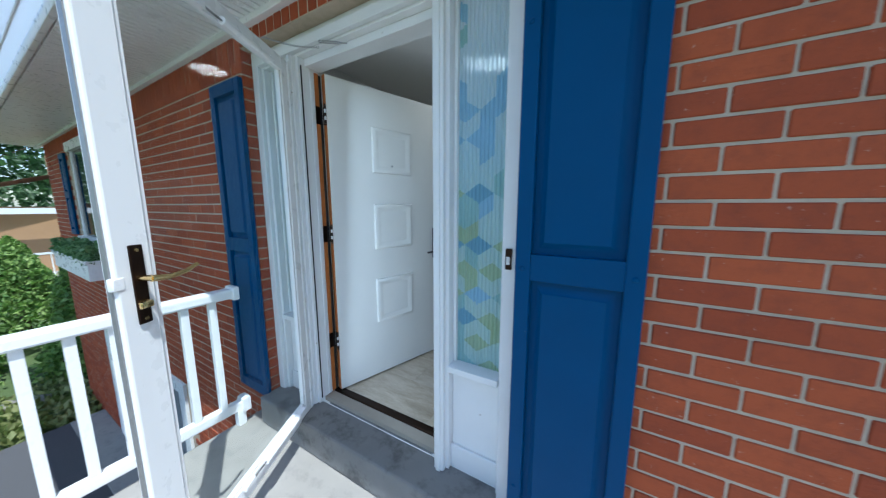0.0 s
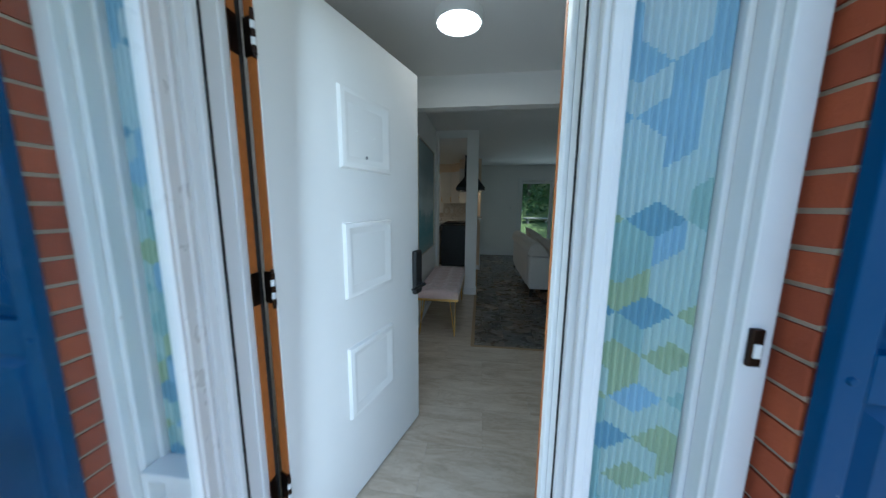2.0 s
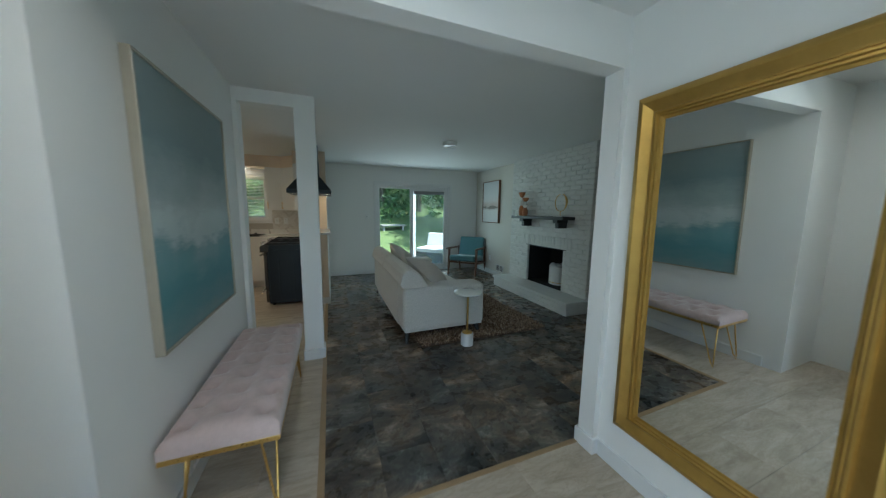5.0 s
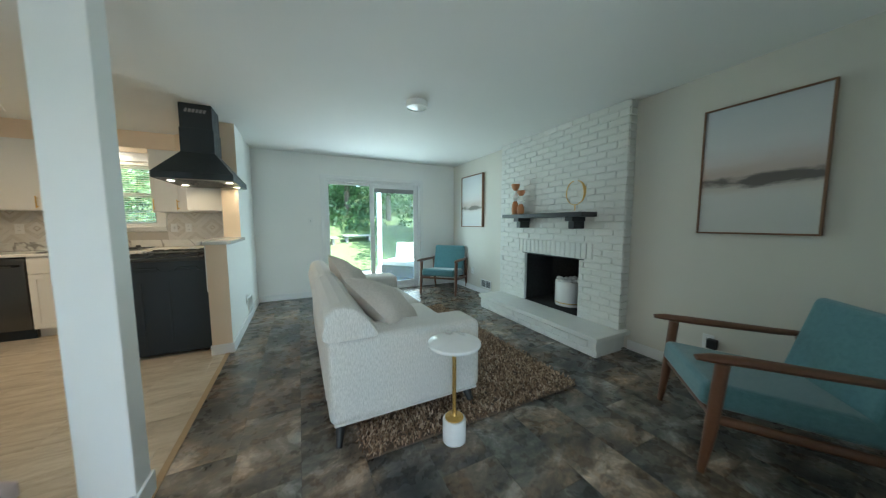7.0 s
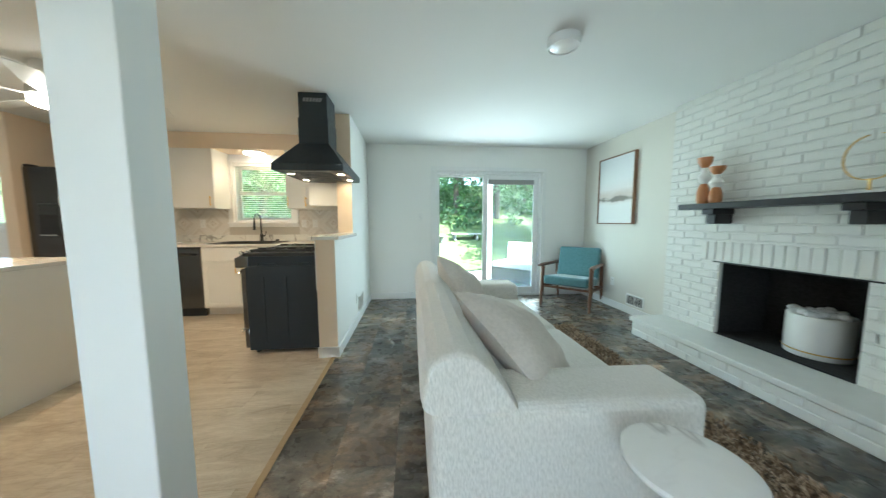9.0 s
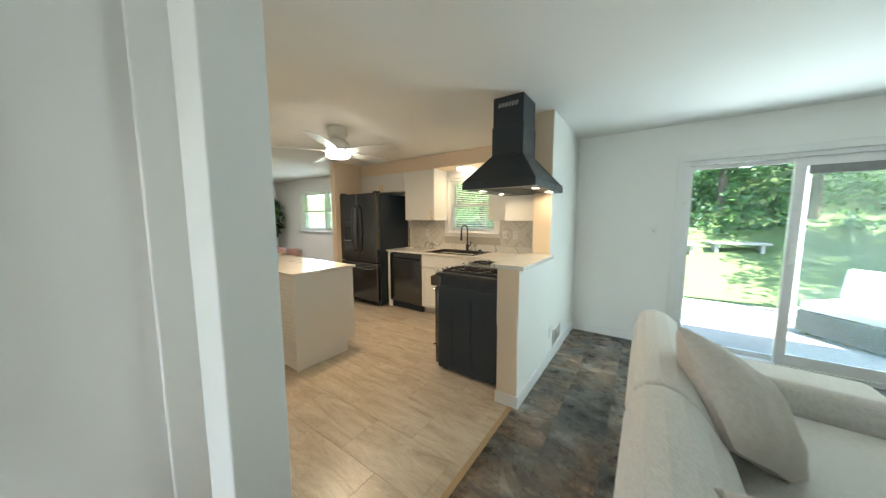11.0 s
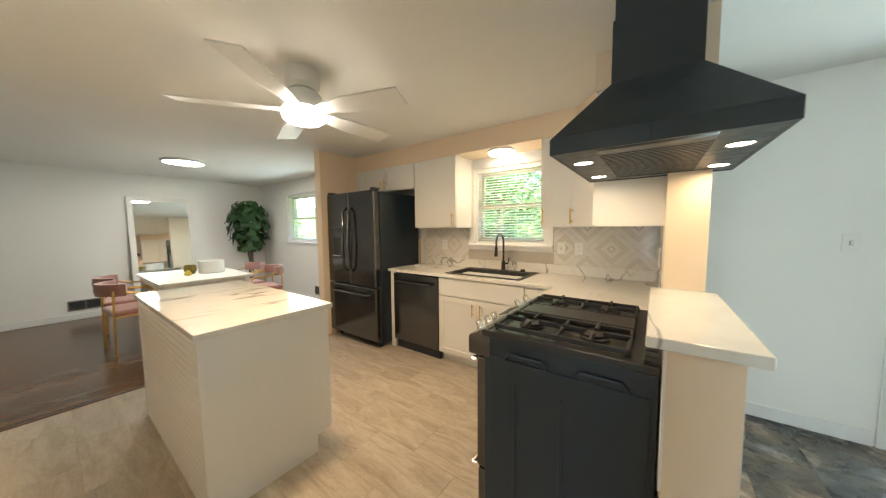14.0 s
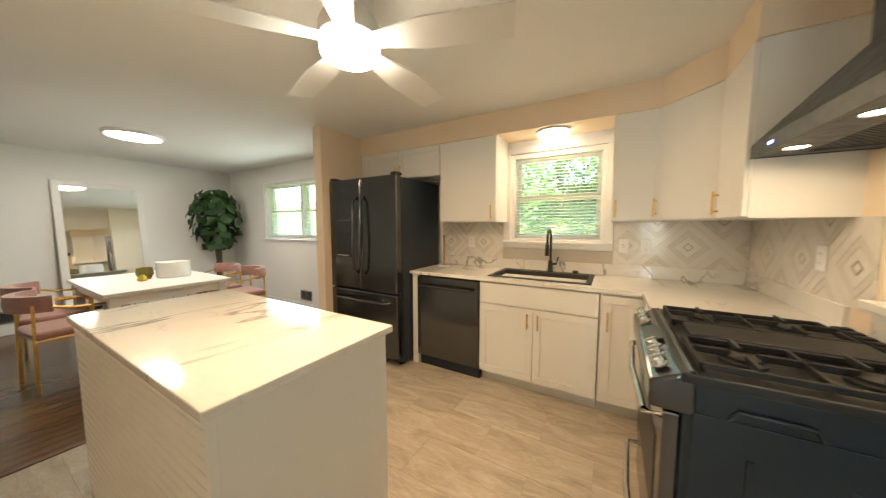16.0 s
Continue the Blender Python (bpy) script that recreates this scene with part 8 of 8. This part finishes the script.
def diamonds(parent, u0, u1, v0, v1, place, holes=()):
    R = 0.195
    bands = ((0.0, 0.026, "tile_white"), (0.026, 0.033, "tile_line"), (0.033, 0.085, "tile_white"), (0.085, 0.130, "tile_taupe"), (0.130, R, "tile_white"))
    zc = (v0 + v1) / 2 - 0.02
    centres = []
    n = int((u1 - u0) / (2 * R)) + 2
    for i in range(-1, n + 1):
        centres += [(u0 + 0.10 + 2 * R * i, zc), (u0 + 0.10 + R + 2 * R * i, zc + R), (u0 + 0.10 + R + 2 * R * i, zc - R)]
    g = 0.0014
    for cu, cv in centres:
        for r0, r1, mt in bands:
            if r0 == 0.0:
                polys = [[(cu + r1 - g, cv), (cu, cv + r1 - g), (cu - r1 + g, cv), (cu, cv - r1 + g)]]
            else:
                polys = []
                for (ax, ay), (bx, by) in (((1, 0), (0, 1)), ((0, 1), (-1, 0)), ((-1, 0), (0, -1)), ((0, -1), (1, 0))):
                    polys.append([(cu + ax * (r0 + g), cv + ay * (r0 + g)), (cu + ax * (r1 - g), cv + ay * (r1 - g)), (cu + bx * (r1 - g), cv + by * (r1 - g)), (cu + bx * (r0 + g), cv + by * (r0 + g))])
            for p in polys:
                p = clip(p, u0, u1, v0, v1)
                for h in holes:
                    mu, mv = (sum(q[i] for q in p) / len(p) for i in (0, 1)) if p else (0, 0)
                    if p and h[0] < mu < h[1] and mv > h[2]:
                        p = []
                if len(p) < 3:
                    continue
                bm = bmesh.new()
                lo = [bm.verts.new(place(u, v, 0.0)) for u, v in p]
                hi = [bm.verts.new(place(u, v, 0.006 if mt != "tile_line" else 0.0066)) for u, v in p]
                bm.faces.new(hi)
                for i in range(len(p)):
                    j = (i + 1) % len(p)
                    bm.faces.new((lo[i], lo[j], hi[j], hi[i]))
                bmesh.ops.recalc_face_normals(bm, faces=bm.faces)
                part("tile", bm, M[mt], parent, smooth=False)


bs = thing("backsplash", "marble mosaic backsplash of nested diamonds", "backsplash", kind="structure")
part("bed", joined(box(-3.44, 8.785, 1.01, -2.74, 8.7895, 1.375), box(-1.77, 8.785, 1.01, -0.935, 8.7895, 1.375), box(-2.74, 8.785, 1.01, -1.77, 8.7895, 1.12)), M["tile_grout"], bs, smooth=False)
part("bed_side", joined(box(-0.935, 7.64, 1.01, -0.9305, 8.785, 1.375), box(-0.935, 6.86, 0.92, -0.9305, 7.64, 1.034)), M["tile_grout"], bs, smooth=False)
diamonds(bs, -3.44, -2.74, 1.01, 1.375, lambda u, v, d: (u, 8.785 - d, v))
diamonds(bs, -1.77, -0.942, 1.01, 1.375, lambda u, v, d: (u, 8.785 - d, v))
diamonds(bs, 7.64, 8.779, 1.01, 1.375, lambda u, v, d: (-0.935 - d, u, v))
diamonds(bs, 6.86, 7.64, 0.92, 1.034, lambda u, v, d: (-0.935 - d, u, v))
part("edge_trim", box(-0.943, 6.852, 0.60, -0.9305, 6.862, 1.034, bevel=0.002), M["plastic_white"], bs, "white edge strip")


def tiles(parent, x0, x1, y0, y1, lx, ly, material, name, along_x=True, skip=None, gap=0.0016):
    base = mesh_box(-0.5, -0.5, -1, 0.5, 0.5, 0)
    me = bpy.data.meshes.new(name)
    base.to_mesh(me)
    base.free()
    me.materials.append(material)
    if along_x:
        rows3 = int(math.ceil((y1 - y0) / ly))
        for rj in range(rows3):
            a, b = y0 + rj * ly, min(y1, y0 + (rj + 1) * ly)
            x = x0 - (lx * 0.5 if rj % 2 else 0.0)
            while x < x1:
                u0, u1 = max(x, x0), min(x + lx, x1)
                x += lx
                if u1 - u0 < 0.02 or b - a < 0.02 or (skip and skip((u0 + u1) / 2, (a + b) / 2)):
                    continue
                ob = new(name, me)
                ob.parent = parent
                ob.matrix_world = Matrix.Translation(((u0 + u1) / 2, (a + b) / 2, 0.0)) @ Matrix.Diagonal((u1 - u0 - gap, b - a - gap, 0.004, 1))
    else:
        cols3 = int(math.ceil((x1 - x0) / lx))
        for ci in range(cols3):
            a, b = x0 + ci * lx, min(x1, x0 + (ci + 1) * lx)
            y = y0 - (ly * 0.5 if ci % 2 else 0.0)
            while y < y1:
                u0, u1 = max(y, y0), min(y + ly, y1)
                y += ly
                if u1 - u0 < 0.02 or b - a < 0.02:
                    continue
                ob = new(name, me)
                ob.parent = parent
                ob.matrix_world = Matrix.Translation(((a + b) / 2, (u0 + u1) / 2, 0.0)) @ Matrix.Diagonal((b - a - gap, u1 - u0 - gap, 0.004, 1))


tiles(floor_living, -0.815, 2.67, 3.5, 8.79, 0.305, 0.61, M["slate"], "tile", along_x=False)
tiles(floor, -1.95, 0.69, 1.72, 3.5, 0.61, 0.305, M["pale_tile"], "tile")
tiles(floor, -1.42, -0.815, 3.5, 5.27, 0.61, 0.305, M["pale_tile"], "tile")
tiles(floor, -4.57, -0.815, 5.27, 8.79, 0.61, 0.305, M["pale_tile"], "tile", skip=lambda x, y: (x > -0.9 and y > 6.9))

# red bricks of the front
full = brick_mesh("red_brick", PITCH - 0.0085, 0.03, COURSE - 0.0090, M["brick"], 0.0030)
rb = random.Random(12)


def courses(x0, x1, z0, z1, skipper, phase):
    c = 0
    z = z0
    while z < z1 - 0.03:
        x = phase + (PITCH / 2 if c % 2 else 0.0)
        x -= PITCH * math.ceil((x - x0) / PITCH)
        while x < x1:
            a, b = max(x, x0), min(x + PITCH, x1)
            x += PITCH
            if b - a > 0.04 and not skipper((a + b) / 2, z + COURSE / 2, a, b):
                yield a, b, z + COURSE / 2
        z += COURSE
        c += 1


def no(x, z, a, b):
    return False


for a, b, z in courses(-0.165 + 0.0, 1.66, -0.22 + 0.006, 2.20, no, 0.331):
    ob = new("brick", full)
    ob.parent = skin
    ob.matrix_world = Matrix.Translation(((a + b) / 2, 1.490 + rb.uniform(-0.002, 0.002), z)) @ Matrix.Diagonal(((b - a - 0.0085) / (PITCH - 0.0085), 1, 1, 1))
vs, fs = [], []


def add_brick(x0, x1, y0, y1, z0, z1):
    n = len(vs)
    e = 0.003
    vs.extend([(x0, y1, z0), (x1, y1, z0), (x1, y1, z1), (x0, y1, z1), (x0, y0 + e, z0), (x1, y0 + e, z0), (x1, y0 + e, z1), (x0, y0 + e, z1),
               (x0 + e, y0, z0 + e), (x1 - e, y0, z0 + e), (x1 - e, y0, z1 - e), (x0 + e, y0, z1 - e)])
    fs.extend([(n + 8, n + 9, n + 10, n + 11), (n + 4, n + 5, n + 9, n + 8), (n + 5, n + 6, n + 10, n + 9), (n + 6, n + 7, n + 11, n + 10), (n + 7, n + 4, n + 8, n + 11),
               (n, n + 1, n + 5, n + 4), (n + 1, n + 2, n + 6, n + 5), (n + 2, n + 3, n + 7, n + 6), (n + 3, n, n + 4, n + 7)])


def in_window(x, z, a, b):
    if b > -6.13 and a < -3.40 and z < -0.50:
        return True
    return FWIN[0] - 0.06 < x < FWIN[1] + 0.06 and FWIN[2] - 0.03 < z < FWIN[3] + 0.10


for lo, hi, zz0, zz1 in ((-8.1, -1.855, -0.214 - 34 * COURSE, 2.06), (1.66, 4.2, -0.214, 2.2)):
    for a, b, z in courses(lo, hi, zz0, zz1, in_window, 0.331):
        yy = 1.476 + rb.uniform(-0.002, 0.002)
        add_brick(a + 0.0055, b - 0.0055, yy, 1.492, z - COURSE / 2 + 0.0050, z + COURSE / 2 - 0.0050)
x = -8.1
while x < -0.17:
    add_brick(x + 0.005, x + COURSE - 0.005, 1.476 + rb.uniform(-0.002, 0.002), 1.492, 2.145 if x > -1.9 else 2.07, 2.245)
    x += COURSE
# returns beside the entry
z = -0.22
c = 0
while z < 2.13:
    for xx0, xx1 in ((-1.862, -1.848), (-0.172, -0.158)):
        add_brick(xx0, xx1, 1.478, 1.556, z + 0.0055, z + COURSE - 0.0055)
    z += COURSE
me = bpy.data.meshes.new("brick_rest")
me.from_pydata(vs, [], fs)
me.materials.append(M["brick_far"])
ob = new("brickwork", me)
ob.parent = skin
tagged(ob, "red bricks of the farther front", kind="stuff")
